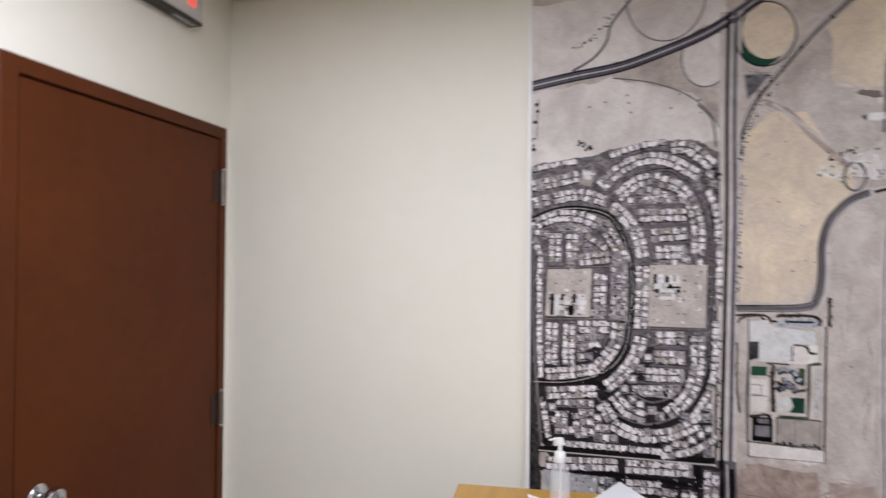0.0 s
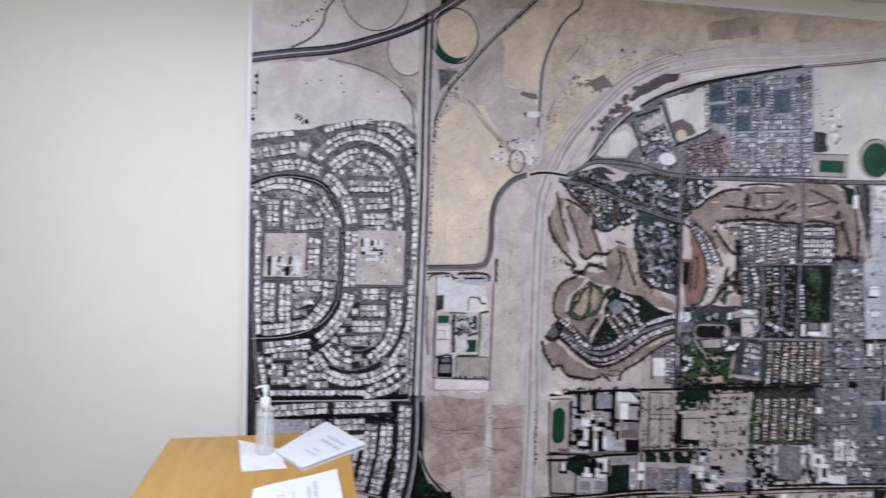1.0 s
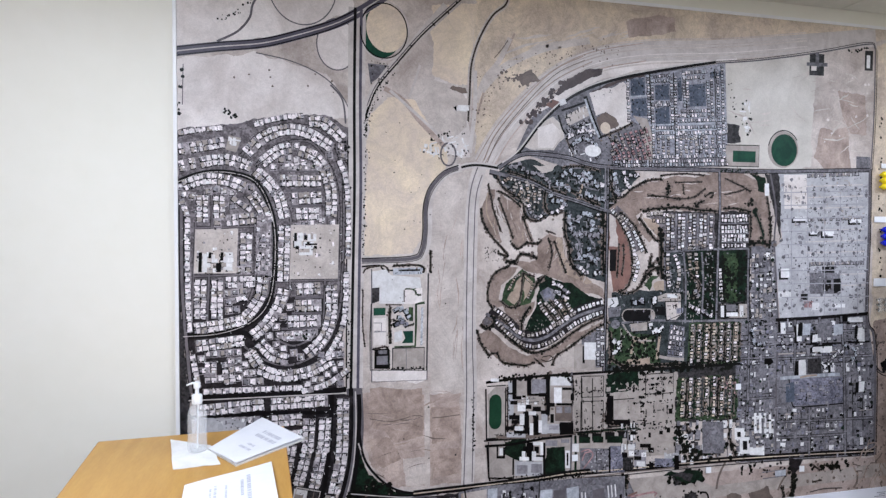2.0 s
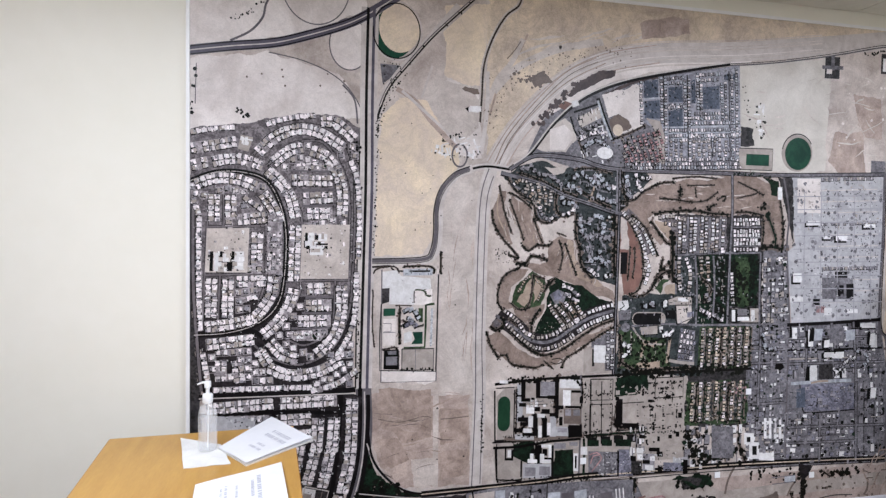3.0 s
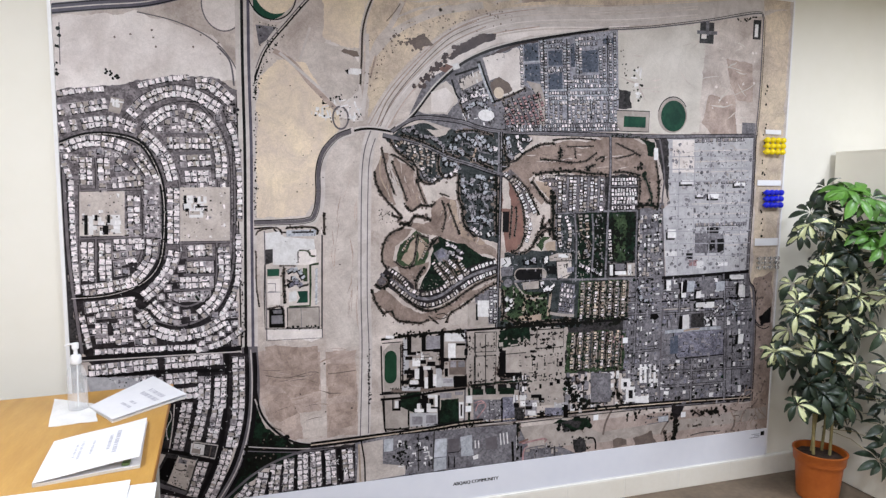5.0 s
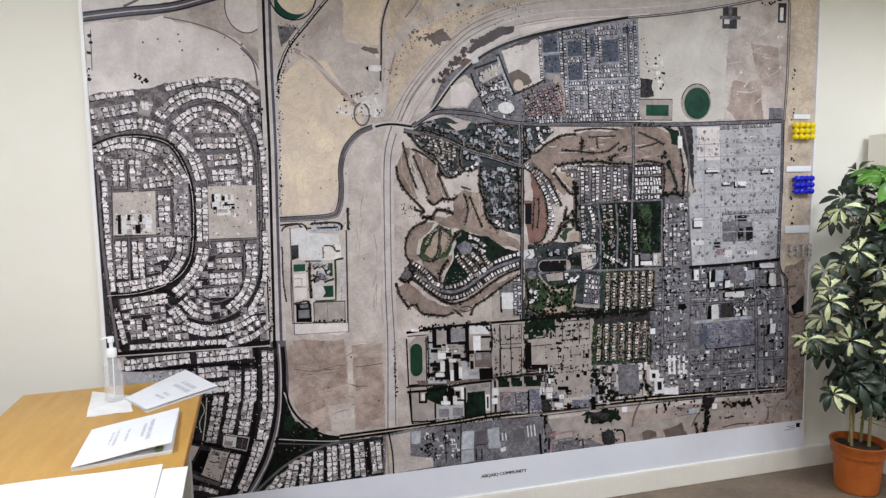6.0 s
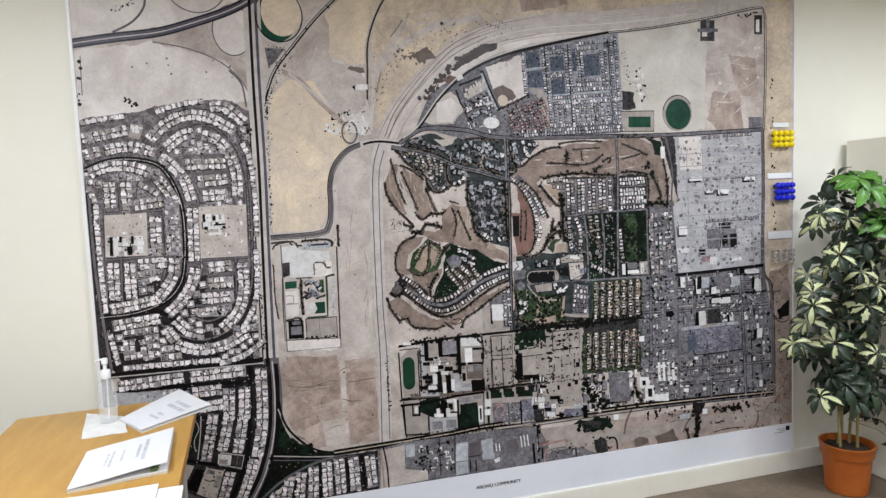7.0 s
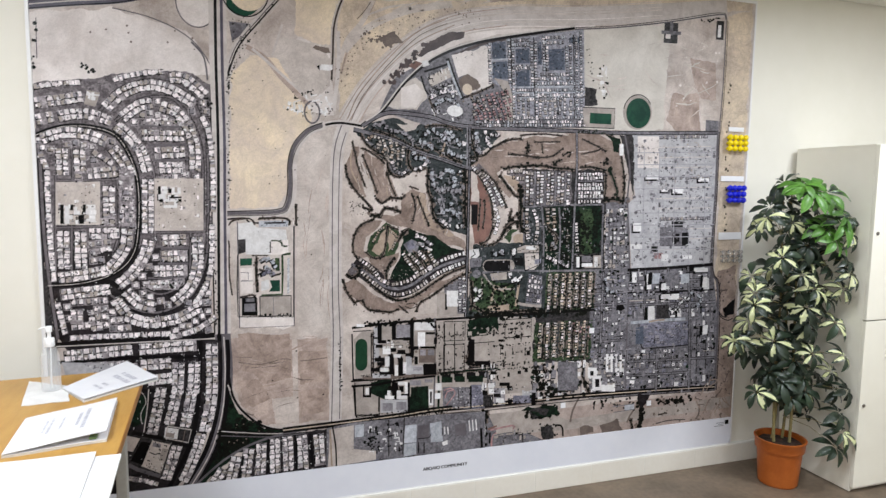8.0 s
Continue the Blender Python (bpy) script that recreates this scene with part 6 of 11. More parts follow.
terrace((ROOF_GREY, ROOF, CITY_PALE), 1.25, 200.6, 190.6, 236.5, 192.9)
terrace((ROOF_GREY, ROOF, CITY_PALE), 1.25, 200.7, 188.3, 236.5, 190.5)
terrace((ROOF_GREY, ROOF, CITY_PALE), 1.25, 211.4, 188.4, 236.6, 190.0)
terrace((ROOF_GREY, ROOF, CITY_PALE), 1.25, 200.8, 186.3, 226.1, 187.9)
terrace((ROOF_GREY, ROOF, CITY_PALE), 1.25, 214.5, 182.4, 236.8, 183.7)
terrace((ROOF_GREY, ROOF, CITY_PALE), 1.25, 198.8, 177.6, 237.0, 179.5)
terrace((ROOF_GREY, ROOF, CITY_PALE), 1.25, 213.6, 216.2, 225.0, 217.3)
terrace((ROOF_GREY, ROOF, CITY_PALE), 1.25, 213.7, 213.6, 225.1, 214.7)
terrace((CREAM, ROOF, ROOF_GREY), 1.25, 201.4, 185.8, 201.6, 178.7)
terrace((CREAM, ROOF, ROOF_GREY), 1.25, 203.9, 186.0, 204.2, 178.8)
terrace((CREAM, ROOF, ROOF_GREY), 1.25, 206.5, 186.1, 206.8, 179.0)
terrace((CREAM, ROOF, ROOF_GREY), 1.25, 212.9, 186.4, 213.1, 179.2)
terrace((CREAM, ROOF, ROOF_GREY), 1.25, 215.5, 186.6, 215.8, 179.4)
terrace((CREAM, ROOF, ROOF_GREY), 1.25, 218.2, 186.7, 218.4, 179.5)
terrace((CREAM, ROOF, ROOF_GREY), 1.25, 220.8, 186.8, 221.1, 179.6)
terrace((CREAM, ROOF, ROOF_GREY), 1.25, 223.5, 187.0, 223.7, 179.7)
terrace((CREAM, ROOF, ROOF_GREY), 1.25, 226.1, 187.1, 226.4, 179.9)
terrace((CREAM, ROOF, ROOF_GREY), 1.25, 229.4, 187.3, 229.7, 180.0)
road(CITY_PALE, 9, 0.7, 187.2, 203.7, 195.0, 204.7)
road(CITY_PALE, 9, 0.7, 197.2, 191.7, 237.0, 194.5)
road(CITY_PALE, 9, 0.7, 198.4, 189.2, 237.1, 191.9)
road(CITY_PALE, 9, 0.7, 199.9, 186.8, 220.2, 188.3)
road(CITY_DARK, 9, 0.6, 196.4, 214.4, 197.8, 189.7)
road(CITY_DARK, 9, 0.6, 208.4, 215.8, 210.3, 177.6)
road(CITY_DARK, 9, 0.6, 214.5, 216.2, 215.6, 199.7)
road(CITY_DARK, 9, 0.6, 229.7, 218.7, 231.9, 178.5)
road(CITY_DARK, 9, 0.6, 221.7, 187.9, 222.6, 178.6)
scatter(SHADE, 14, 130, 0.12, 0.36, 185.8, 211.1, 234.2, 220.8, 237.0, 178.8, 198.2, 177.0)
road(PALE, 9, 1.0, 205.9, 186.3, 221.1, 186.6)
terrace((ROOF_RED, ROOF_RED, CREAM), 1.3, 177.8, 185.6, 180.2, 180.3)
terrace((ROOF_RED, ROOF_RED, CREAM), 1.3, 178.5, 179.7, 180.3, 175.3)
terrace((ROOF_RED, ROOF_RED, CREAM), 1.3, 180.2, 186.2, 182.6, 180.6)
terrace((ROOF_RED, ROOF_RED, CREAM), 1.3, 181.0, 180.0, 182.8, 175.4)
terrace((ROOF_RED, ROOF_RED, CREAM), 1.3, 182.7, 186.9, 185.1, 181.0)
terrace((ROOF_RED, ROOF_RED, CREAM), 1.3, 183.5, 180.4, 185.3, 175.5)
terrace((ROOF_RED, ROOF_RED, CREAM), 1.3, 185.2, 187.5, 187.6, 181.4)
terrace((ROOF_RED, ROOF_RED, CREAM), 1.3, 186.0, 180.8, 187.8, 175.6)
terrace((ROOF_RED, ROOF_RED, CREAM), 1.3, 187.7, 188.1, 190.1, 181.7)
terrace((ROOF_RED, ROOF_RED, CREAM), 1.3, 188.5, 181.1, 190.3, 175.7)
terrace((ROOF_RED, ROOF_RED, CREAM), 1.3, 190.2, 188.8, 192.7, 182.1)
terrace((ROOF_RED, ROOF_RED, CREAM), 1.3, 191.0, 181.5, 192.9, 175.8)
terrace((ROOF_RED, ROOF_RED, CREAM), 1.3, 192.7, 189.4, 195.2, 182.5)
terrace((ROOF_RED, ROOF_RED, CREAM), 1.3, 193.5, 181.9, 195.4, 175.9)
terrace((ROOF_RED, ROOF_RED, CREAM), 1.3, 195.2, 190.1, 197.7, 182.9)
terrace((ROOF_RED, ROOF_RED, CREAM), 1.3, 196.1, 182.3, 198.0, 176.0)
scatter(TREE, 9, 60, 0.3, 0.8, 176.7, 185.6, 195.0, 189.5, 196.5, 176.5, 177.6, 175.1)
hedge(1.0, 172.9, 185.4, 180.2, 188.2, 188.1, 192.2, mat=SHADE)
road(PALE, 9, 0.8, 173.9, 187.4, 181.0, 189.8, 187.0, 192.6)
area(PALE, 8, 167.4, 203.8, 175.5, 206.8, 183.6, 209.9, 186.5, 209.1, 187.5, 193.2, 182.0, 190.3, 180.6, 193.8, 175.3, 195.9, 170.9, 194.7)
scatter(SHADE, 9, 7, 0.15, 0.35, 169.6, 203.5, 183.7, 208.4, 184.3, 206.5, 169.6, 201.5)
area(EARTH, 9, 171.0, 194.2, 175.3, 196.2, 179.7, 194.7, 181.8, 190.8, 178.8, 189.2, 172.8, 188.3)
disc(TAN, 10, 175.2, 189.5, 2.4, 2.5)
area(PALE_EAST, 8, 143.5, 189.2, 150.2, 192.9, 154.5, 188.8, 155.7, 184.5, 151.1, 179.4, 141.2, 178.9, 137.5, 180.2)
area(PALE, 9, 143.5, 188.2, 150.2, 190.5, 154.0, 187.3, 154.1, 184.4, 150.5, 179.8, 143.7, 179.5, sharp=True)
area(PALE_EAST, 9, 155.9, 193.8, 166.5, 199.3, 168.2, 195.0, 157.6, 189.5, sharp=True)
road(SHADE, 10, 0.9, 154.3, 196.1, 159.5, 197.9, 165.4, 200.2, straight=True)
road(SHADE, 10, 0.8, 152.8, 194.1, 155.0, 187.9, 156.7, 186.0)
road(CITY_PALE, 10, 1.0, 165.3, 201.7, 168.2, 194.0, 172.3, 185.3)
road(SHADE, 9, 1.8, 165.3, 202.7, 168.5, 194.5, 172.9, 184.9)
area(ROOF_WHITE, 10, 153.1, 200.4, 155.7, 201.6, 156.8, 199.2, 153.7, 198.0, sharp=True)
villas(ROOF_GREY, 2.2, 157.7, 188.0, 162.4, 190.2, 167.2, 192.0)
villas(ROOF, 2.1, 157.8, 184.6, 162.0, 186.8, 166.3, 188.0, 169.5, 187.7)
villas(CITY_PALE, 2.2, 159.0, 181.2, 163.7, 184.4, 167.5, 184.1, 170.8, 181.8)
villas(CITY_BLUE, 2.4, 166.2, 189.9, 169.6, 184.7)
hedge(0.8, 156.7, 184.5, 159.6, 177.3)
area(SOOT, 7, 150.9, 202.7, 155.5, 207.9, 161.3, 212.2, 166.0, 214.5, 173.6, 215.1, 172.6, 212.8, 165.6, 209.6, 158.8, 206.2, 153.0, 202.3)
area(SOOT, 7, 169.5, 205.9, 178.1, 209.5, 185.8, 212.6, 194.1, 214.2, 194.2, 213.2, 184.2, 210.4, 172.8, 205.7, 167.4, 203.3)
trees(SOOT, 8, 60, 1.1, 0.4, 1.3, 137.8, 190.8, 143.8, 196.9, 150.2, 202.6, 157.1, 208.5)
area(CLAY, 7, 146.4, 198.0, 150.2, 200.7, 154.2, 199.5, 150.3, 196.8, sharp=True)

area(DUNE, 4, 289.0, 193.5, 304.9, 195.3, 307.6, 175.1, 295.6, 172.0, 285.5, 179.9)
area(DUNE, 4, 297.6, 213.0, 314.5, 211.2, 316.6, 191.9, 305.0, 192.6)
area(DUNE, 4, 184.5, 237.1, 196.1, 239.6, 208.0, 240.6, 209.3, 233.6, 196.3, 231.1, 185.7, 229.3)
terrace((ROOF_GREY, ROOF, CITY_PALE), 1.25, 179.2, 174.7, 237.7, 177.2)
terrace((ROOF_GREY, ROOF, CITY_PALE), 1.25, 182.0, 173.3, 237.7, 175.6)

# northern fields, sports grounds
area(PALE_NORTH, 4, 233.4, 221.0, 253.6, 223.8, 269.7, 226.5, 282.8, 228.1, 286.1, 217.6, 284.2, 197.9, 279.0, 173.9, 236.5, 174.3)
trees(TREE, 7, 14, 0.58, 0.23, 0.58, 237.8, 213.6, 240.7, 200.2, 242.2, 197.5)
scatter(TREE, 7, 14, 0.30, 0.89, 242.3, 205.6, 250.2, 205.2, 249.9, 189.4, 246.1, 189.3)
scatter(ROOF_WHITE, 8, 10, 0.59, 1.19, 243.3, 205.1, 250.2, 204.7, 250.6, 188.8, 245.2, 188.8)
area(CITY_DARK, 6, 236.9, 194.7, 243.7, 193.4, 244.2, 186.1, 236.7, 185.2)
area(CREAM, 7, 236.1, 184.4, 254.6, 184.7, 254.5, 174.7, 236.5, 174.6)
road(ROAD_DARK, 8, 0.42, 236.1, 184.4, 254.6, 184.7, 254.5, 174.7, 236.5, 174.6, 236.1, 184.4, straight=True)
area(LAWN, 9, 240.4, 181.9, 252.7, 181.9, 252.6, 176.7, 240.3, 176.7, sharp=True)
disc(CREAM, 7, 267.9, 183.3, 8.57, 8.69)
disc(LAWN, 9, 268.5, 183.0, 7.25, 7.58)
ring(ROAD_DARK, 8, 268.2, 183.3, 8.58, 8.98, 0.49, 30, 170)
area(CITY_DARK, 7, 281.8, 229.4, 290.1, 229.7, 290.1, 219.4, 281.7, 219.2, sharp=True)
area(CITY, 8, 285.1, 229.8, 287.1, 229.9, 287.1, 223.2, 285.1, 223.1, sharp=True)
area(CITY, 8, 280.1, 225.2, 292.1, 225.6, 292.1, 223.9, 280.1, 223.5, sharp=True)
area(PALE, 9, 282.8, 223.6, 285.8, 223.7, 285.7, 221.5, 282.7, 221.4, sharp=True)
area(CITY_DARK, 7, 314.1, 233.1, 319.0, 233.3, 319.0, 223.6, 314.1, 223.5, sharp=True)
area(ROOF_WHITE, 8, 315.2, 230.9, 317.3, 231.0, 317.3, 224.7, 315.2, 224.7, sharp=True)
trees(TREE, 8, 16, 0.47, 0.32, 0.79, 304.8, 232.2, 311.7, 233.1, 315.2, 234.3)
scatter(PALE, 6, 12, 0.32, 0.97, 286.1, 217.6, 318.7, 224.2, 318.7, 175.0, 282.4, 175.3)
road(PALE_EAST, 6, 0.35, 294.4, 212.2, 306.4, 192.4, 313.4, 179.4)
area(CITY, 7, 310.6, 181.5, 319.1, 181.4, 319.1, 174.4, 310.6, 174.5, sharp=True)

# road east, golf course and garden suburb
area(GARDEN, 5, 123.6, 167.1, 129.8, 172.6, 140.5, 175.0, 151.0, 172.0, 157.5, 174.5, 168.3, 172.5, 175.7, 171.8, 190.5, 171.2, 192.8, 169.2, 183.8, 160.8, 177.7, 154.1, 176.1, 151.1, 176.5, 121.0, 172.6, 123.0, 166.0, 124.0, 161.0, 128.9, 158.1, 137.1, 156.3, 143.2, 156.3, 153.6, 147.1, 150.4, 142.5, 148.4, 138.3, 150.7, 137.1, 155.5, 130.7, 159.2, 128.8, 163.0)
area(PALE_EAST, 6, 141.9, 171.7, 148.4, 172.9, 152.3, 174.0, 151.0, 170.6, 145.8, 169.4)
road(ROAD_DARK, 8, 2.18, 126.0, 170.6, 133.6, 175.6, 141.4, 177.2, 157.4, 176.0, 165.6, 173.8, 176.8, 172.4, 205.9, 172.3, 235.0, 172.6, 259.7, 172.7, 318.9, 175.0)
road(CITY, 9, 1.36, 126.0, 170.6, 133.6, 175.6, 141.4, 177.2, 157.4, 176.0, 165.6, 173.8, 176.8, 172.4, 205.9, 172.3, 235.0, 172.6, 259.7, 172.7, 318.9, 175.0)
road(ROAD_MID, 10, 0.45, 126.0, 170.6, 133.6, 175.6, 141.4, 177.2, 157.4, 176.0, 165.6, 173.8, 176.8, 172.4, 205.9, 172.3, 235.0, 172.6, 259.7, 172.7)
road(SHADE, 8, 2.2, 122.1, 168.9, 130.5, 167.1, 140.8, 164.6, 151.3, 160.1, 162.1, 157.2, 174.9, 153.3, 181.6, 152.7)
road(CITY, 9, 1.5, 122.1, 169.2, 130.5, 167.3, 140.8, 164.8, 151.3, 160.3, 162.0, 157.4, 174.9, 153.6, 181.6, 153.0)
road(SHADE, 10, 0.3, 130.5, 167.3, 140.8, 164.8, 151.3, 160.3, 162.0, 157.4, 174.9, 153.6)
road(CITY, 9, 1.0, 175.7, 172.1, 175.7, 163.6, 175.7, 154.1)
road(STRAW, 9, 0.9, 164.8, 164.7, 163.8, 161.7, 162.3, 158.2)
road(CITY, 8, 0.8, 126.6, 167.9, 126.7, 164.3, 130.6, 162.6, 137.1, 156.2, 141.2, 149.1, 145.6, 148.7, 148.1, 152.9)
road(CITY, 8, 0.7, 157.3, 165.9, 161.0, 166.5, 166.5, 163.3, 173.6, 162.0)
road(CITY, 8, 0.7, 158.7, 152.7, 158.9, 144.5, 163.9, 138.4, 160.9, 130.9)
road(CITY, 8, 0.7, 167.6, 150.9, 167.6, 143.4, 170.8, 137.2, 172.9, 131.0)
villas(ROOF_GREY, 2.1, 131.1, 171.5, 135.4, 171.9, 137.3, 170.5)
villas(ROOF_GREY, 2.1, 138.1, 169.1, 143.2, 169.0, 146.4, 167.2, 149.9, 165.2)
villas(CITY_PALE, 2.3, 151.5, 165.0, 155.2, 163.9, 159.8, 162.1)
villas(CITY_PALE, 2.3, 154.6, 167.8, 158.7, 169.9, 163.6, 167.9, 168.0, 165.1)
villas(CITY_PALE, 2.3, 164.6, 170.6, 169.0, 167.1, 172.1, 164.2)
villas(CITY_PALE, 2.2, 166.0, 160.5, 170.1, 158.9, 174.0, 158.0)
villas(ROOF, 2.0, 171.3, 164.7, 174.6, 164.3)
villas(CITY_PALE, 2.2, 179.4, 170.2, 180.9, 165.0)
villas(ROOF, 2.0, 184.9, 170.7, 186.2, 164.7, 187.9, 163.5)
villas(CITY_PALE, 2.2, 180.4, 162.0, 183.6, 159.8)
villas(ROOF, 1.8, 187.2, 169.0, 192.0, 169.2)
GARDEN_ROWS = (CREAM, CREAM, ROOF, STRAW)
terrace(GARDEN_ROWS, 1.4, 128.0, 164.4, 130.5, 166.4, 133.8, 165.1, 132.9, 160.7)
terrace(GARDEN_ROWS, 1.4, 135.6, 164.9, 136.5, 161.8, 135.0, 158.8)
terrace(GARDEN_ROWS, 1.4, 138.4, 165.2, 139.6, 160.9, 139.2, 156.5)
terrace(GARDEN_ROWS, 1.4, 141.6, 163.9, 142.4, 160.0, 142.3, 155.7)
terrace(GARDEN_ROWS, 1.4, 144.7, 162.1, 144.9, 157.2)
terrace((ROOF, ROOF_GREY), 1.5, 139.7, 155.1, 141.4, 151.3, 144.5, 149.9, 146.6, 151.9)
villas(CITY_PALE, 2.2, 149.8, 159.8, 150.9, 156.9, 154.3, 157.7, 157.0, 156.1)
villas(ROOF, 2.1, 156.5, 156.5, 154.2, 153.5, 151.3, 152.5)
villas(CITY_PALE, 2.2, 159.8, 151.7, 158.6, 147.7, 160.5, 144.3, 163.3, 141.9)
villas(CITY_PALE, 2.2, 162.0, 148.8, 164.6, 151.3, 168.4, 151.9, 169.6, 148.0, 169.5, 144.0)
villas(ROOF_GREY, 2.2, 163.8, 142.6, 167.6, 142.9, 171.4, 142.2, 173.5, 145.0)
villas(ROOF_WHITE, 1.5, 171.7, 151.7, 173.4, 149.0)
villas(CITY_PALE, 2.3, 162.4, 134.4, 164.1, 132.4, 166.8, 134.0)
villas(ROOF, 2.1, 162.1, 129.4, 165.9, 127.0, 168.1, 125.0)
villas(CITY_PALE, 2.2, 167.5, 137.0, 169.6, 131.5, 173.4, 132.5)
villas(ROOF_WHITE, 2.2, 170.3, 125.5, 174.1, 126.5)
hedge(1.3, 125.2, 166.7, 129.3, 161.5, 136.6, 157.0, 138.3, 150.7, 143.0, 148.4, 147.6, 150.9)
hedge(1.4, 147.4, 161.2, 147.0, 155.8, 149.7, 151.5, 155.5, 152.6)
hedge(1.2, 151.4, 158.9, 155.4, 156.5, 157.5, 157.6)
hedge(1.2, 130.4, 169.3, 139.4, 166.7, 148.6, 162.7, 156.6, 160.0)
hedge(1.6, 156.6, 152.6, 156.6, 143.2, 158.6, 137.1, 159.3, 130.9, 164.4, 124.5)
hedge(2.2, 174.4, 152.1, 175.0, 143.6, 175.0, 133.5, 175.5, 126.0)
hedge(1.0, 155.0, 171.5, 162.9, 172.5, 173.3, 170.5)
hedge(1.5, 178.2, 171.7, 178.5, 163.7, 180.9, 157.7, 177.1, 155.1)
hedge(1.2, 177.0, 158.1, 184.1, 159.3, 188.5, 163.0, 196.3, 166.8, 203.7, 167.8)
hedge(1.6, 157.3, 163.0, 162.2, 160.2, 167.2, 157.8, 173.2, 155.5)
scatter(TREE, 10, 150, 0.25, 0.75, 151.1, 170.1, 189.9, 171.1, 178.5, 154.9, 148.6, 162.2)
scatter(TREE, 10, 110, 0.25, 0.75, 157.1, 152.6, 174.4, 151.6, 175.3, 124.0, 161.0, 128.9)
scatter(TREE, 10, 60, 0.25, 0.6, 126.2, 167.2, 148.6, 162.7, 142.5, 149.8, 137.1, 155.5)

# fairways west of the cross road
area(SAND, 3, 116.8, 162.8, 124.2, 164.2, 130.7, 159.2, 138.6, 150.2, 147.1, 149.9, 156.3, 152.6, 156.9, 142.8, 159.9, 128.9, 174.8, 121.0, 175.6, 113.4, 156.8, 106.1, 123.2, 104.2, 117.6, 125.9)
area(GOLF, 4, 121.3, 161.3, 124.0, 161.4, 123.5, 154.2, 126.1, 147.1, 128.3, 140.9, 127.1, 138.0, 122.5, 143.4, 118.8, 149.3, 119.0, 153.4)
area(GOLF, 4, 126.6, 160.0, 130.2, 158.2, 135.1, 155.0, 137.8, 150.7, 139.7, 144.9, 141.7, 140.1, 138.1, 137.8, 133.5, 136.8, 131.8, 142.4, 129.4, 148.6, 126.7, 154.3)
area(PALE_EAST, 5, 123.5, 154.2, 126.2, 155.9, 129.2, 148.1, 131.9, 141.4, 130.7, 136.5, 127.8, 140.4, 125.6, 147.5)
area(PALE_EAST, 4, 139.4, 149.8, 145.6, 148.0, 155.5, 152.1, 156.3, 142.3, 148.9, 143.6, 144.0, 139.6, 141.1, 141.0)
area(GOLF, 4, 144.3, 138.7, 149.2, 143.1, 154.8, 141.2, 156.1, 133.4, 159.4, 127.9, 167.1, 123.0, 174.9, 118.9, 175.0, 114.4, 166.2, 117.5, 154.2, 123.0, 145.7, 125.4, 137.4, 127.4, 131.4, 129.3, 137.8, 131.3, 142.9, 131.8)
area(STRAW, 5, 153.2, 140.7, 155.6, 140.3, 156.6, 133.4, 159.9, 127.9, 169.8, 122.2, 167.2, 121.0, 157.9, 125.5, 154.0, 130.4)
hedge(1.1, 118.5, 153.6, 119.4, 147.9, 123.3, 141.7, 126.9, 137.9, 130.5, 134.1)
hedge(0.9, 121.5, 163.7, 122.9, 158.0, 124.0, 152.8, 127.2, 144.2)
hedge(0.9, 126.1, 158.1, 128.6, 151.9, 131.3, 145.2, 132.6, 141.4)
hedge(1.0, 125.8, 161.0, 130.7, 158.7, 135.6, 155.0)
hedge(0.9, 137.0, 150.7, 139.2, 144.4, 141.2, 140.1)
hedge(1.2, 131.9, 139.0, 135.1, 136.6, 138.6, 138.8, 144.3, 138.7, 145.8, 140.6)
hedge(1.1, 125.9, 134.8, 130.5, 133.2)
hedge(1.5, 129.6, 131.5, 133.7, 130.8, 136.7, 134.2, 144.0, 132.5)
hedge(0.7, 147.8, 144.3, 152.1, 142.9)
hedge(0.9, 149.0, 140.7, 150.7, 134.3, 149.3, 127.9)
hedge(0.9, 151.6, 139.7, 155.0, 131.4, 157.3, 126.0)
road(STRAW, 6, 0.6, 121.3, 160.3, 121.0, 151.7, 125.8, 141.8)
scatter(TREE, 7, 40, 0.15, 0.4, 120.3, 137.9, 130.0, 136.5, 129.6, 131.2, 120.5, 131.2)
area(GOLF, 5, 130.6, 129.3, 135.3, 127.9, 131.8, 124.0, 127.8, 120.6, 126.4, 115.0, 128.5, 112.4, 124.0, 111.4, 121.6, 115.1, 121.8, 120.6, 124.6, 125.9)
hedge(1.1, 131.4, 129.3, 125.1, 126.4, 122.2, 121.1, 121.9, 114.8, 124.0, 111.4)
area(GARDEN_GREEN, 5, 136.8, 127.4, 142.6, 125.0, 143.8, 120.1, 140.8, 113.2, 132.2, 109.9, 127.5, 114.3, 129.8, 121.1)
area(STRAW, 6, 134.4, 122.5, 136.9, 124.9, 136.6, 116.7, 133.6, 112.3, 130.3, 114.3)
area(STRAW, 6, 138.2, 124.9, 141.6, 122.5, 140.2, 116.6, 137.5, 113.7)
hedge(0.9, 137.4, 126.4, 137.0, 120.1, 136.1, 114.7, 134.2, 111.3)
hedge(0.9, 127.5, 114.3, 131.6, 111.4, 136.2, 112.3)
hedge(0.9, 137.9, 125.9, 142.6, 124.5)
terrace((STRAW, CREAM), 1.0, 130.9, 119.1, 133.8, 124.0, 135.9, 125.4)
terrace((STRAW, CREAM), 1.0, 138.7, 124.5, 141.7, 121.0, 139.7, 115.2)
area(GOLF, 5, 128.0, 112.4, 136.2, 111.8, 142.9, 114.2, 142.0, 109.8, 139.4, 106.9, 134.9, 104.5, 130.2, 107.0)
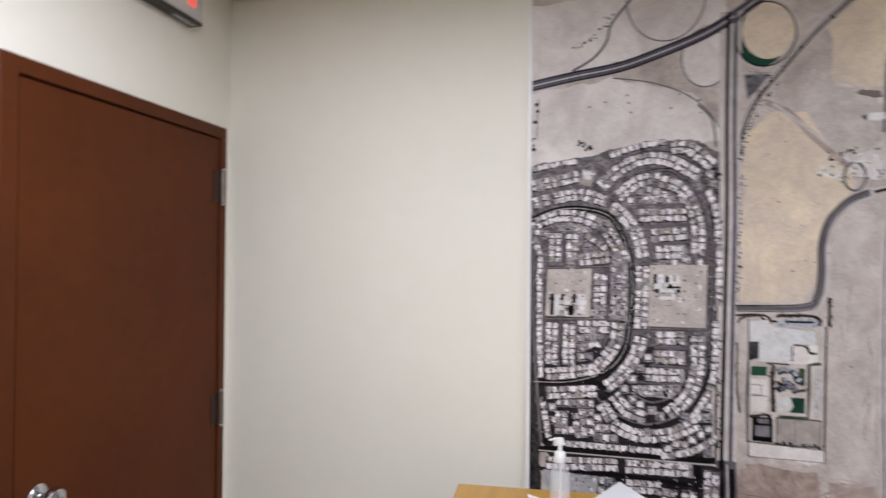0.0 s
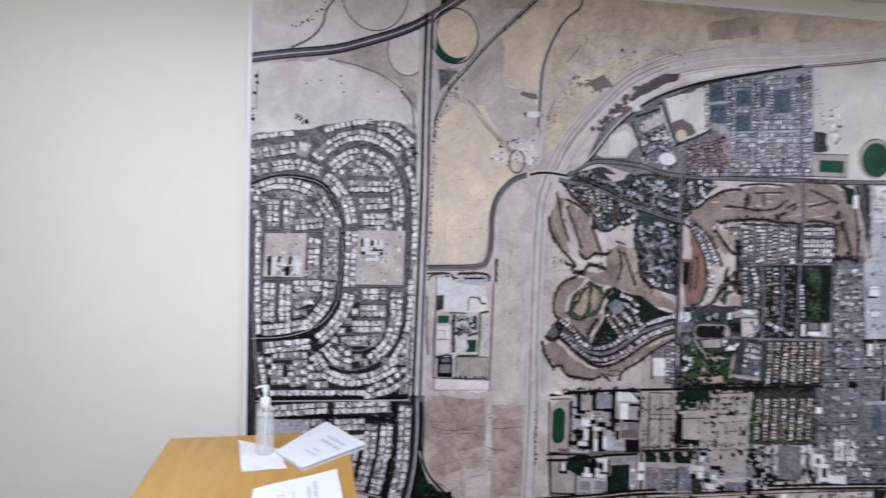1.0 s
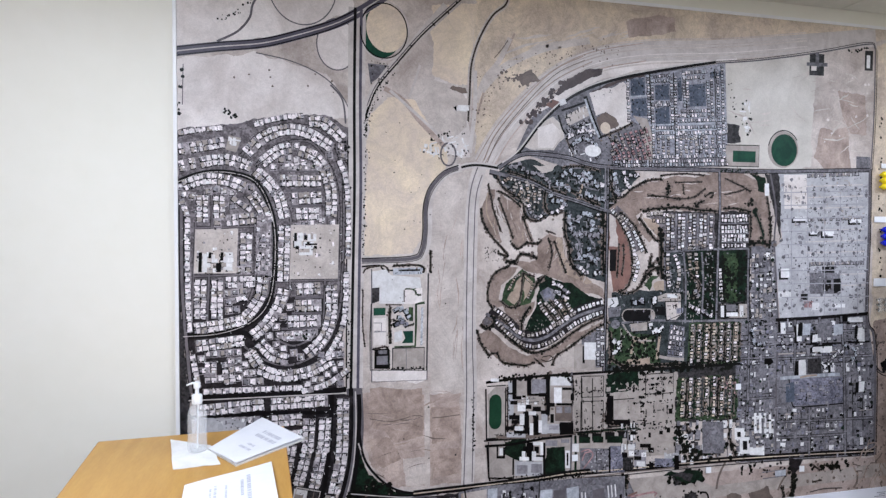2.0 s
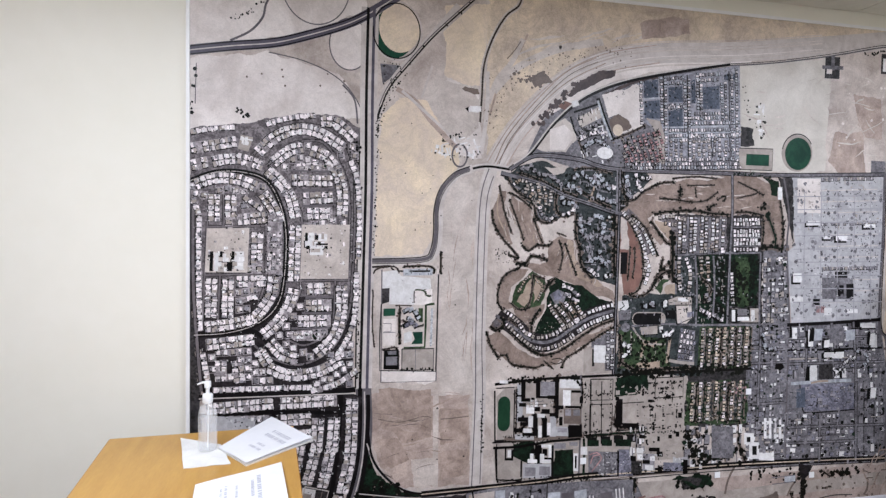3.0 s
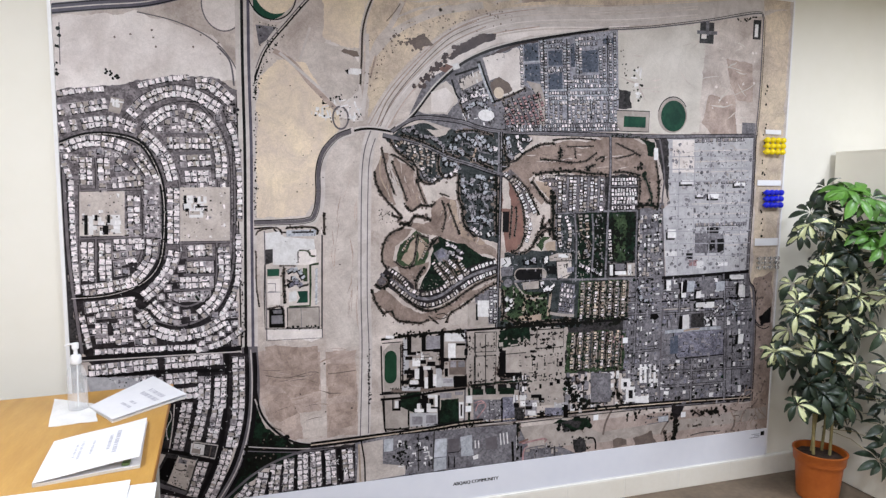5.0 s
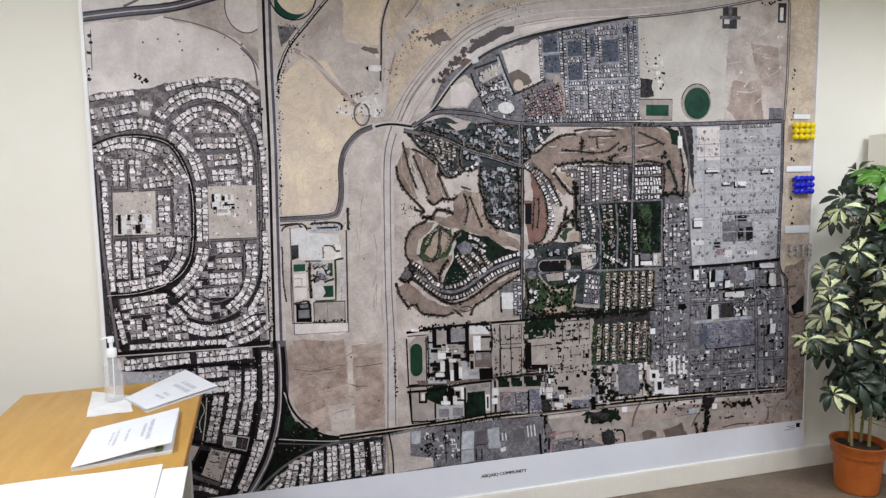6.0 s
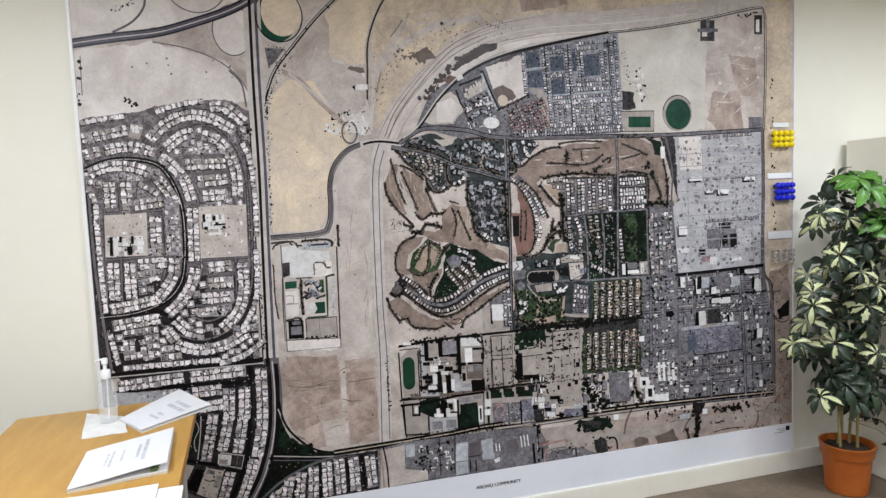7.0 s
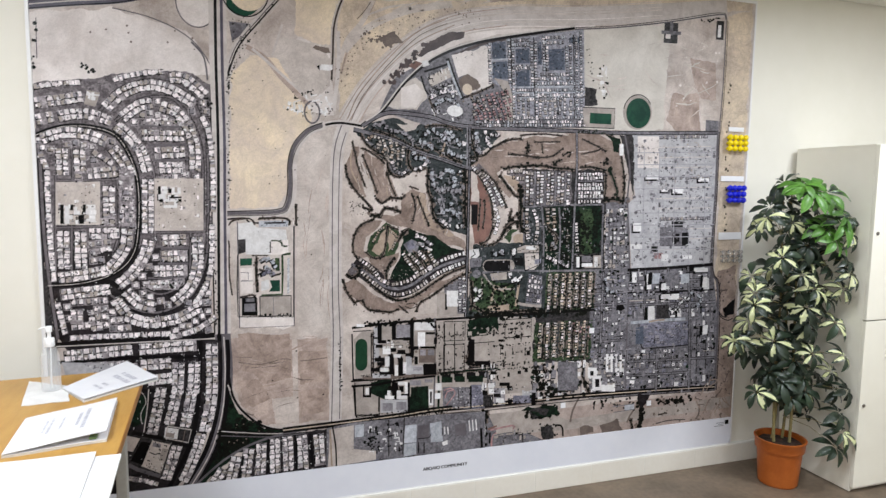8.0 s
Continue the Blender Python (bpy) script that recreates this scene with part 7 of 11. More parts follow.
area(PARK, 6, 143.7, 124.0, 147.3, 125.0, 159.6, 121.0, 170.1, 115.5, 175.6, 113.4, 168.5, 111.5, 159.9, 109.6, 156.4, 103.1, 146.9, 99.4, 137.5, 100.1, 140.0, 106.4, 143.5, 112.2, 145.4, 118.6)
area(CITY, 7, 145.1, 117.6, 149.0, 120.0, 152.8, 118.0, 151.8, 114.1, 147.6, 113.6)
area(CITY_BLUE, 8, 146.4, 118.6, 149.6, 119.5, 151.2, 116.1, 147.6, 114.9)
villas(ROOF, 2.1, 151.1, 122.0, 154.3, 120.5, 158.1, 117.5, 156.6, 115.5, 152.8, 118.0)
terrace((CREAM, ROOF, CREAM), 1.5, 145.0, 113.2, 148.3, 108.2, 152.7, 102.7)
terrace((CREAM, ROOF, CREAM), 1.5, 148.1, 113.1, 152.5, 108.2, 155.3, 103.7)
terrace((CREAM, STRAW, ROOF), 1.5, 152.3, 114.1, 156.2, 109.6, 158.5, 105.1)
terrace((CREAM, STRAW, ROOF), 1.5, 157.1, 114.1, 159.9, 109.6, 162.7, 107.5)
hedge(1.1, 146.6, 113.2, 150.9, 107.2, 154.2, 103.2)
hedge(1.1, 150.2, 114.1, 154.6, 108.1, 156.9, 104.1)
hedge(1.1, 154.5, 114.6, 158.9, 108.6)
hedge(1.6, 140.4, 111.3, 137.4, 105.9, 137.0, 101.5)
hedge(1.4, 142.2, 118.6, 145.3, 123.0, 147.3, 124.5)
road(SUBURB, 7, 8.0, 122.0, 109.5, 130.3, 103.6, 136.0, 98.4, 142.8, 96.7, 149.6, 98.8, 156.9, 103.6, 164.8, 107.7, 175.7, 110.9)
road(CITY, 9, 1.3, 121.0, 109.1, 130.3, 103.1, 136.0, 98.6, 142.8, 97.0, 149.6, 98.8, 156.9, 103.6, 164.8, 107.5, 175.7, 110.4)
terrace((ROOF, CREAM), 1.6, 125.0, 111.0, 130.2, 107.0, 134.4, 101.6, 138.6, 99.5)
terrace((ROOF, CREAM), 1.6, 140.2, 99.3, 145.9, 100.1, 154.2, 104.2, 161.6, 108.5)
terrace((ROOF, ROOF_WHITE), 1.6, 163.7, 109.5, 169.6, 111.7, 175.1, 112.9)
terrace((ROOF, CREAM), 1.6, 125.7, 105.1, 131.9, 99.7, 137.1, 95.7, 142.9, 94.3, 149.7, 95.8, 157.0, 100.1)
terrace((ROOF, ROOF_WHITE), 1.6, 158.6, 101.6, 164.9, 105.0, 175.7, 108.9)
hedge(1.4, 128.3, 101.7, 135.1, 95.2, 142.4, 91.6, 150.8, 93.3, 159.2, 98.6, 167.7, 103.4, 175.8, 106.3)
hedge(0.9, 127.1, 107.5, 132.3, 102.6, 137.6, 98.6)
area(GOLF, 5, 117.7, 100.5, 123.2, 102.3, 131.0, 94.8, 138.8, 91.2, 144.0, 91.0, 153.4, 93.8, 162.4, 100.0, 175.3, 103.8, 174.9, 101.8, 166.2, 97.9, 159.3, 93.6, 153.0, 90.3, 148.8, 87.9, 142.8, 86.6, 133.2, 87.0, 125.5, 90.1, 119.6, 95.6)
hedge(1.1, 117.2, 101.9, 119.1, 96.1, 123.0, 90.7)
hedge(1.1, 123.0, 91.7, 126.0, 92.1, 128.6, 88.1, 138.9, 86.3, 143.1, 87.6)
hedge(1.1, 151.5, 85.9, 153.3, 89.8, 159.3, 93.1, 166.2, 97.9, 175.4, 102.8)
hedge(0.8, 143.0, 89.1, 147.3, 85.5)
road(TREE, 8, 0.4, 146.2, 88.5, 148.8, 87.4, 151.5, 88.4, 150.4, 89.9, 146.7, 89.5)
disc(SUBURB_PALE, 7, 122.1, 105.2, 2.9, 2.4)
hedge(1.8, 118.6, 104.8, 121.2, 102.8, 124.6, 105.2, 123.6, 108.1)
area(PALE_EAST, 5, 153.6, 88.8, 159.9, 92.6, 163.1, 93.5, 162.8, 84.0, 153.2, 84.3)

# cross road and strips of the centre
road(ROAD_DARK, 9, 1.68, 176.8, 172.2, 176.9, 152.7, 176.6, 117.8, 176.1, 82.0)
road(CITY, 10, 0.56, 176.8, 172.2, 176.9, 152.7, 176.6, 117.8, 176.1, 82.0)
area(CLAY, 5, 177.2, 151.6, 181.1, 150.7, 185.7, 144.2, 188.2, 137.2, 189.1, 128.0, 188.4, 123.0, 184.9, 117.4, 179.3, 117.4, 177.7, 136.1)
area(PALE_EAST, 6, 177.2, 151.6, 180.5, 150.2, 181.3, 143.7, 182.1, 137.4, 177.9, 137.3)
area(WATER, 7, 178.2, 136.1, 181.5, 136.1, 181.3, 126.5, 178.2, 126.5, sharp=True)
hedge(0.8, 182.6, 138.6, 182.3, 131.1, 181.9, 123.5)
hedge(0.8, 184.8, 138.2, 185.0, 131.1, 184.1, 124.7)
hedge(1.2, 179.3, 153.2, 182.8, 148.2, 187.0, 141.2, 188.9, 133.6, 189.4, 126.0, 187.1, 119.4, 182.7, 116.9)
hedge(1.2, 182.7, 152.8, 189.6, 147.3, 193.8, 139.8, 196.2, 134.7)
road(SUBURB_PALE, 7, 5.0, 179.9, 153.7, 185.0, 149.3, 189.1, 143.3, 192.8, 135.7)
terrace((ROOF, CREAM, ROOF_WHITE), 1.6, 178.8, 153.7, 183.3, 149.2, 186.9, 143.8, 189.9, 137.2)
terrace((ROOF, CREAM, ROOF_WHITE), 1.6, 183.9, 150.8, 187.9, 147.3, 191.5, 141.3, 194.5, 135.2)
terrace((ROOF, ROOF_WHITE), 1.7, 191.1, 133.7, 192.2, 128.1, 190.4, 122.4)
terrace((ROOF, CREAM), 1.5, 189.9, 135.7, 190.7, 130.1, 189.2, 125.0)
area(SAND, 4, 181.6, 152.7, 192.5, 153.5, 202.9, 141.5, 204.3, 115.7, 192.3, 114.5, 183.8, 115.9, 193.7, 126.0, 196.2, 134.7)
area(STRAW, 6, 201.8, 121.4, 205.3, 121.9, 206.0, 117.3, 200.8, 117.3, 200.2, 119.3)
hedge(1.7, 193.8, 120.9, 198.2, 126.0, 203.3, 128.1, 205.1, 126.0)
area(GARDEN_GREEN, 6, 195.0, 119.9, 200.0, 124.0, 203.4, 124.5, 200.1, 120.9, 197.9, 117.3)
hedge(1.2, 185.0, 116.4, 190.5, 117.3, 194.4, 120.9, 196.5, 127.0)
hedge(2.6, 203.3, 144.5, 203.9, 136.3, 204.0, 126.0, 205.2, 122.9)
hedge(1.6, 198.6, 132.7, 198.1, 128.1, 200.4, 130.1)
area(GOLF, 5, 178.2, 154.1, 183.6, 158.8, 189.6, 163.0, 196.3, 166.3, 204.8, 168.7, 216.4, 170.4, 232.7, 171.5, 243.4, 171.7, 250.2, 170.1, 256.0, 167.6, 259.6, 162.1, 260.3, 153.0, 262.1, 147.7, 261.9, 138.0, 252.2, 137.9, 250.7, 142.1, 251.0, 152.3, 248.7, 154.6, 233.4, 154.0, 211.1, 154.2, 195.3, 153.8, 191.1, 151.4, 192.9, 147.9, 200.6, 141.4, 197.8, 139.3, 190.8, 145.3, 184.9, 151.8)
area(PALE_EAST, 6, 190.6, 166.1, 201.9, 169.6, 217.8, 171.5, 228.8, 171.1, 222.3, 169.3, 210.6, 169.4, 196.3, 165.5)
area(STRAW, 6, 194.0, 151.0, 199.7, 149.6, 203.3, 146.6, 203.4, 141.5, 197.0, 145.5)
hedge(0.8, 202.5, 169.3, 214.0, 170.5, 225.3, 169.9)
hedge(1.0, 196.5, 160.2, 205.1, 160.0, 211.5, 159.1, 219.7, 159.9, 226.1, 164.0)
hedge(1.8, 206.6, 166.2, 207.1, 161.0)
hedge(0.7, 210.1, 166.5, 224.2, 167.0)
hedge(0.8, 214.2, 165.9, 215.0, 161.3)
hedge(1.9, 221.1, 155.8, 224.5, 158.5)
hedge(1.0, 226.2, 160.6, 230.4, 162.3, 229.3, 159.6)
hedge(1.6, 193.9, 153.0, 201.0, 154.5, 214.0, 155.1, 222.9, 154.2, 232.5, 153.7)
hedge(1.4, 235.5, 154.8, 243.4, 155.0, 250.9, 153.6)
hedge(1.0, 236.8, 168.8, 241.1, 167.1, 245.5, 165.4, 250.5, 162.9)
hedge(0.8, 236.5, 161.4, 242.5, 162.7, 246.8, 163.8)
hedge(2.2, 248.9, 156.5, 251.9, 159.2)
hedge(2.2, 252.7, 155.0, 255.5, 148.6, 257.6, 143.3, 257.7, 139.6, mat=PARK)
hedge(1.3, 259.4, 161.0, 261.0, 153.0, 261.9, 145.0, 261.6, 138.0)
hedge(2.4, 250.3, 138.4, 255.5, 139.0, 262.2, 138.0)
hedge(1.2, 250.3, 152.8, 250.9, 144.8, 250.2, 139.5)
area(PARK, 7, 248.9, 171.9, 258.3, 170.6, 258.6, 163.2, 254.9, 163.0, 253.4, 167.8)
hedge(1.2, 234.2, 172.4, 243.3, 172.7, 254.2, 171.5, mat=PARK)
hedge(1.6, 192.3, 150.4, 197.0, 144.4, 201.2, 139.9)
road(SHADE, 8, 1.5, 233.3, 172.3, 234.0, 153.7, 233.2, 135.3, 233.2, 102.8)
road(CITY, 9, 1.0, 233.3, 172.8, 234.0, 153.7, 233.5, 135.3, 233.2, 102.8)
road(CITY, 9, 0.9, 250.0, 136.3, 250.0, 120.8, 250.6, 99.3)
road(CITY, 9, 0.9, 206.0, 134.8, 217.6, 135.7, 233.2, 136.1, 250.0, 136.3)
road(CITY, 9, 0.8, 205.2, 141.5, 205.7, 126.0, 206.0, 117.3)
road(CITY, 9, 0.9, 215.3, 134.9, 216.7, 120.8, 216.8, 102.1)
area(CITY_DARK, 4, 202.9, 153.2, 250.6, 154.2, 252.3, 102.5, 207.9, 103.2)
area(CITY, 4, 251.3, 139.9, 265.4, 140.0, 267.2, 102.1, 252.3, 102.5)
area(SUBURB_PALE, 6, 195.6, 152.0, 231.3, 152.4, 231.4, 136.1, 206.5, 135.3, 205.2, 141.5, 202.7, 147.1)
terrace((ROOF, CREAM, ROOF_WHITE), 1.6, 196.8, 151.8, 203.1, 152.2, 208.3, 151.3)
terrace((ROOF, CREAM, STRAW), 1.5, 199.7, 149.1, 205.5, 148.7)
terrace((ROOF, CREAM, ROOF_WHITE, ROOF_GREY), 1.6, 207.1, 151.3, 207.1, 136.4)
terrace((ROOF, CREAM, ROOF_WHITE, ROOF_GREY), 1.6, 209.5, 151.3, 209.4, 136.4)
terrace((ROOF, CREAM, ROOF_WHITE, ROOF_GREY), 1.6, 212.9, 151.9, 212.9, 136.4)
terrace((ROOF, CREAM, ROOF_WHITE, ROOF_GREY), 1.6, 215.0, 152.0, 215.0, 136.4)
terrace((ROOF, CREAM, ROOF_WHITE, ROOF_GREY), 1.6, 218.5, 152.1, 218.5, 136.5)
terrace((ROOF, CREAM, ROOF_WHITE, ROOF_GREY), 1.6, 220.6, 151.6, 220.6, 136.5)
terrace((ROOF, CREAM, ROOF_WHITE, ROOF_GREY), 1.6, 224.2, 151.7, 224.1, 136.5)
terrace((ROOF, CREAM, ROOF_WHITE, ROOF_GREY), 1.6, 226.3, 151.2, 226.2, 136.6)
terrace((ROOF, CREAM, ROOF_WHITE, ROOF_GREY), 1.6, 229.6, 151.3, 229.5, 136.6)
road(CITY, 10, 0.8, 211.2, 152.4, 211.2, 135.6)
road(CITY, 10, 0.8, 216.7, 152.5, 216.8, 135.7)
road(CITY, 10, 0.8, 222.4, 152.7, 222.4, 135.7)
road(CITY, 10, 0.8, 228.0, 152.8, 228.1, 135.8)
hedge(0.7, 208.3, 151.8, 208.3, 135.9)
hedge(0.7, 214.1, 152.0, 214.1, 135.9)
hedge(0.7, 219.7, 152.1, 219.7, 136.0)
hedge(0.7, 225.4, 152.2, 225.4, 136.0)
area(SUBURB, 6, 234.6, 153.0, 249.1, 153.0, 249.7, 136.8, 235.0, 136.6)
terrace((ROOF, ROOF_WHITE, ROOF), 1.6, 235.3, 151.4, 248.5, 151.7)
terrace((ROOF, ROOF_WHITE, ROOF), 1.6, 235.4, 149.6, 248.6, 149.8)
terrace((ROOF, ROOF_WHITE, ROOF), 1.6, 235.5, 146.1, 248.7, 146.4)
terrace((ROOF, ROOF_WHITE, ROOF), 1.6, 235.6, 144.3, 248.8, 144.5)
terrace((ROOF, ROOF_WHITE, ROOF), 1.6, 235.7, 142.2, 248.9, 142.4)
terrace((ROOF, ROOF_WHITE, ROOF), 1.6, 235.7, 140.3, 248.9, 140.5)
terrace((ROOF, ROOF_WHITE, ROOF), 1.6, 235.8, 137.7, 249.0, 137.9)
road(CITY, 10, 0.7, 234.5, 148.0, 249.6, 148.3)
road(CITY, 10, 0.7, 234.7, 143.2, 249.8, 143.5)
road(CITY, 10, 0.7, 234.9, 139.3, 249.9, 139.5)
# parks and school by the cross road
area(GARDEN, 6, 206.0, 134.3, 215.3, 134.6, 216.5, 102.1, 207.7, 102.2)
area(PARK, 6, 216.5, 134.6, 232.0, 135.0, 232.6, 102.3, 217.1, 102.0)
area(PARK, 6, 232.6, 135.6, 248.8, 136.0, 249.5, 111.1, 233.5, 111.3)
area(GARDEN_GREEN, 7, 236.3, 134.0, 243.6, 134.6, 244.5, 111.7, 237.7, 111.8)
trees(TREE, 8, 90, 1.8, 0.4, 1.1, 235.1, 132.7, 239.1, 123.4, 237.7, 113.4)
trees(TREE, 8, 70, 2.2, 0.4, 1.0, 246.1, 134.1, 245.9, 123.4, 246.3, 112.8)
trees(TREE, 8, 130, 2.2, 0.4, 1.1, 228.2, 132.6, 228.9, 120.8, 228.2, 107.6)
terrace((CREAM, ROOF, STRAW), 1.7, 207.2, 133.8, 207.4, 126.0, 208.3, 118.3)
terrace((CREAM, ROOF), 1.7, 210.7, 133.3, 213.3, 126.0, 212.4, 117.7)
terrace((CREAM, STRAW), 1.7, 218.3, 133.9, 219.2, 126.1)
terrace((CREAM, ROOF, STRAW), 1.7, 221.9, 133.9, 222.8, 122.9)
terrace((CREAM, ROOF), 1.6, 234.7, 126.6, 235.9, 112.3)
villas(CREAM, 2.7, 220.7, 116.9, 223.8, 114.3)
villas(ROOF, 2.1, 218.5, 110.4, 224.6, 107.2, 231.3, 104.4)
hedge(1.4, 218.6, 124.8, 224.2, 119.5, 220.2, 113.5)
road(CITY, 9, 0.9, 224.8, 134.7, 225.9, 120.8, 225.3, 103.7)
area(CREAM, 9, 202.3, 114.7, 206.6, 116.2, 214.2, 115.9, 214.3, 112.5, 202.7, 112.4, sharp=True)
area(PALE_EAST, 9, 206.2, 112.3, 214.3, 112.3, 215.1, 106.8, 211.7, 103.7, 207.0, 103.8, sharp=True)
area(ROOF_WHITE, 10, 207.2, 115.7, 212.5, 115.7, 212.5, 113.8, 207.3, 113.9, sharp=True)
area(CITY_BLUE, 10, 212.1, 108.9, 215.6, 109.4, 215.7, 107.0, 212.2, 106.6, sharp=True)
road(SHADE, 10, 0.5, 206.2, 112.3, 214.3, 112.3, 214.9, 106.3, 207.1, 103.5, 206.2, 112.3, straight=True)
villas(ROOF_WHITE, 2.4, 199.8, 114.2, 201.6, 111.1)
villas(CITY_PALE, 2.7, 189.6, 112.8, 196.4, 112.2)
road(CREAM, 8, 4.6, 187.5, 106.4, 192.6, 106.3, 197.7, 106.3)
disc(CREAM, 8, 187.5, 106.4, 3.0, 3.1)
disc(CREAM, 8, 198.3, 106.2, 3.0, 3.1)
road(CREAM, 8, 6.2, 187.5, 106.4, 198.3, 106.2)
disc(WATER, 9, 187.5, 106.4, 2.5, 2.6)
road(WATER, 9, 5.2, 187.5, 106.4, 198.9, 106.2)
area(WATER, 9, 201.0, 110.1, 206.2, 110.0, 206.4, 105.9, 201.2, 106.5, sharp=True)
area(ROOF_WHITE, 10, 177.5, 114.4, 182.2, 114.9, 182.9, 111.8, 181.2, 110.3, 177.6, 110.8, sharp=True)
road(SHADE, 11, 0.5, 179.4, 114.1, 180.6, 112.3, 178.4, 110.8, straight=True)
area(CITY, 8, 177.6, 110.1, 184.0, 110.8, 183.6, 106.2, 178.0, 105.8, sharp=True)
area(CREAM, 9, 188.2, 102.8, 197.3, 103.4, 197.4, 99.3, 189.4, 99.0, sharp=True)
road(SHADE, 10, 0.4, 188.2, 102.8, 197.3, 103.4, 197.4, 99.3, 189.4, 99.0, 188.2, 102.8, straight=True)
disc(CITY, 8, 181.5, 102.7, 2.2, 2.0)
area(GARDEN, 5, 178.4, 117.2, 205.9, 117.9, 220.0, 114.3, 221.1, 79.7, 176.7, 81.5)
area(GARDEN_GREEN, 6, 178.7, 101.2, 184.3, 101.6, 189.5, 97.4, 201.5, 97.2, 204.3, 83.6, 179.3, 84.4)
road(CREAM, 8, 0.8, 184.8, 103.1, 187.7, 99.0, 192.4, 95.3, 201.6, 94.6)
road(CREAM, 8, 0.7, 184.3, 100.6, 184.5, 95.5, 184.1, 90.4)
road(STRAW, 8, 1.2, 190.2, 94.3, 189.5, 89.0)
road(STRAW, 8, 1.2, 203.8, 97.1, 202.9, 89.9, 202.4, 86.0)
area(STRAW, 7, 190.6, 96.9, 197.5, 95.7, 195.9, 93.2, 189.6, 94.9)
area(STRAW, 7, 187.6, 86.5, 199.0, 86.9, 198.5, 83.8, 187.1, 84.2)
villas(ROOF_WHITE, 2.3, 180.6, 96.1, 183.5, 92.5, 181.3, 90.0)
villas(ROOF_WHITE, 2.7, 199.0, 101.9, 202.0, 99.2, 204.8, 100.7)
scatter(TREE, 9, 110, 0.4, 1.1, 178.8, 100.7, 203.8, 97.1, 204.3, 83.6, 179.3, 84.4)
scatter(CREAM, 9, 16, 0.2, 0.6, 185.5, 97.5, 203.8, 96.6, 204.2, 84.6, 185.9, 85.2)
area(CITY, 7, 208.9, 101.7, 216.5, 100.5, 216.5, 85.3, 207.6, 87.1)
terrace((ROOF_GREY, ROOF, CITY_BLUE), 1.6, 209.5, 100.6, 216.6, 99.2)
terrace((ROOF_GREY, ROOF, CITY_BLUE), 1.6, 209.6, 98.3, 216.7, 97.1)
terrace((ROOF_GREY, ROOF, CITY_BLUE), 1.6, 209.4, 95.9, 216.4, 94.7)
terrace((ROOF_GREY, ROOF, CITY_BLUE), 1.6, 209.1, 93.6, 216.5, 92.4)
terrace((ROOF_GREY, ROOF, CITY_BLUE), 1.6, 208.6, 91.3, 216.3, 90.0)
terrace((ROOF_GREY, ROOF, CITY_BLUE), 1.6, 208.7, 88.9, 216.4, 87.7)
road(CREAM, 9, 1.4, 203.5, 87.3, 209.1, 86.1, 216.5, 85.3)
hedge(1.6, 179.2, 87.5, 187.7, 83.1, 199.1, 83.3, 215.1, 83.2)
road(CITY, 9, 1.0, 184.2, 103.1, 198.4, 103.9, 217.3, 103.1, 233.8, 102.8, 251.1, 102.5)
area(CREAM, 7, 235.4, 110.5, 249.9, 110.2, 250.2, 103.7, 235.7, 104.1, sharp=True)
area(ROOF_GREY, 9, 238.4, 110.2, 244.6, 110.1, 244.7, 106.9, 238.5, 107.0, sharp=True)
area(ROOF_WHITE, 10, 235.4, 109.7, 237.2, 109.7, 237.4, 104.3, 235.6, 104.4, sharp=True)
area(ROOF_WHITE, 10, 245.8, 109.6, 247.7, 109.5, 247.9, 104.2, 246.0, 104.2, sharp=True)
area(ROOF_WHITE, 10, 238.6, 106.4, 244.7, 106.4, 244.8, 104.5, 238.6, 104.6, sharp=True)
area(SHADE, 8, 235.1, 110.2, 245.2, 110.6, 245.3, 105.8, 238.1, 103.5, 235.3, 103.8, sharp=True)
area(CREAM, 6, 161.6, 93.7, 175.8, 98.6, 175.5, 82.6, 161.7, 82.8)
area(ROOF_WHITE, 10, 166.4, 95.2, 172.1, 94.9, 172.2, 87.2, 166.5, 87.5, sharp=True)
area(SHADE, 9, 165.6, 93.6, 166.7, 93.5, 166.8, 85.8, 165.7, 85.9, sharp=True)
area(CITY, 7, 165.1, 98.0, 172.1, 101.8, 174.8, 102.3, 175.4, 83.6, 172.1, 83.7, 171.2, 93.8, 165.2, 94.0)
terrace((ROOF_WHITE, ROOF_GREY), 1.5, 173.0, 100.8, 173.2, 93.2)
terrace((ROOF_WHITE, ROOF_GREY), 1.5, 174.9, 100.8, 175.1, 93.2)
terrace((ROOF_WHITE, ROOF_GREY), 1.5, 173.0, 90.7, 173.2, 84.6)
terrace((ROOF_WHITE, ROOF_GREY), 1.5, 175.2, 90.7, 175.4, 84.6)
hedge(1.2, 176.3, 115.9, 176.7, 105.8, 176.8, 100.7)
hedge(1.6, 178.8, 99.2, 179.6, 90.5, 178.7, 85.0)

# clutter of roofs and yards between the gardens
scatter(ROOF_GREY, 12, 60, 0.3, 0.8, 151.1, 169.6, 189.9, 170.6, 179.8, 156.2, 148.6, 162.7)
scatter(ROOF_GREY, 12, 60, 0.3, 0.8, 157.7, 151.7, 173.3, 151.5, 174.1, 125.0, 161.5, 128.9)
scatter(CREAM, 12, 40, 0.25, 0.6, 130.5, 166.9, 146.8, 163.1, 143.7, 150.8, 137.1, 155.5)
scatter(ROOF_GREY, 10, 45, 0.3, 0.7, 206.6, 133.8, 215.3, 134.4, 215.4, 116.7, 207.2, 116.7)
scatter(CREAM, 10, 40, 0.25, 0.6, 216.5, 133.9, 230.8, 134.5, 231.4, 103.4, 217.6, 102.6)
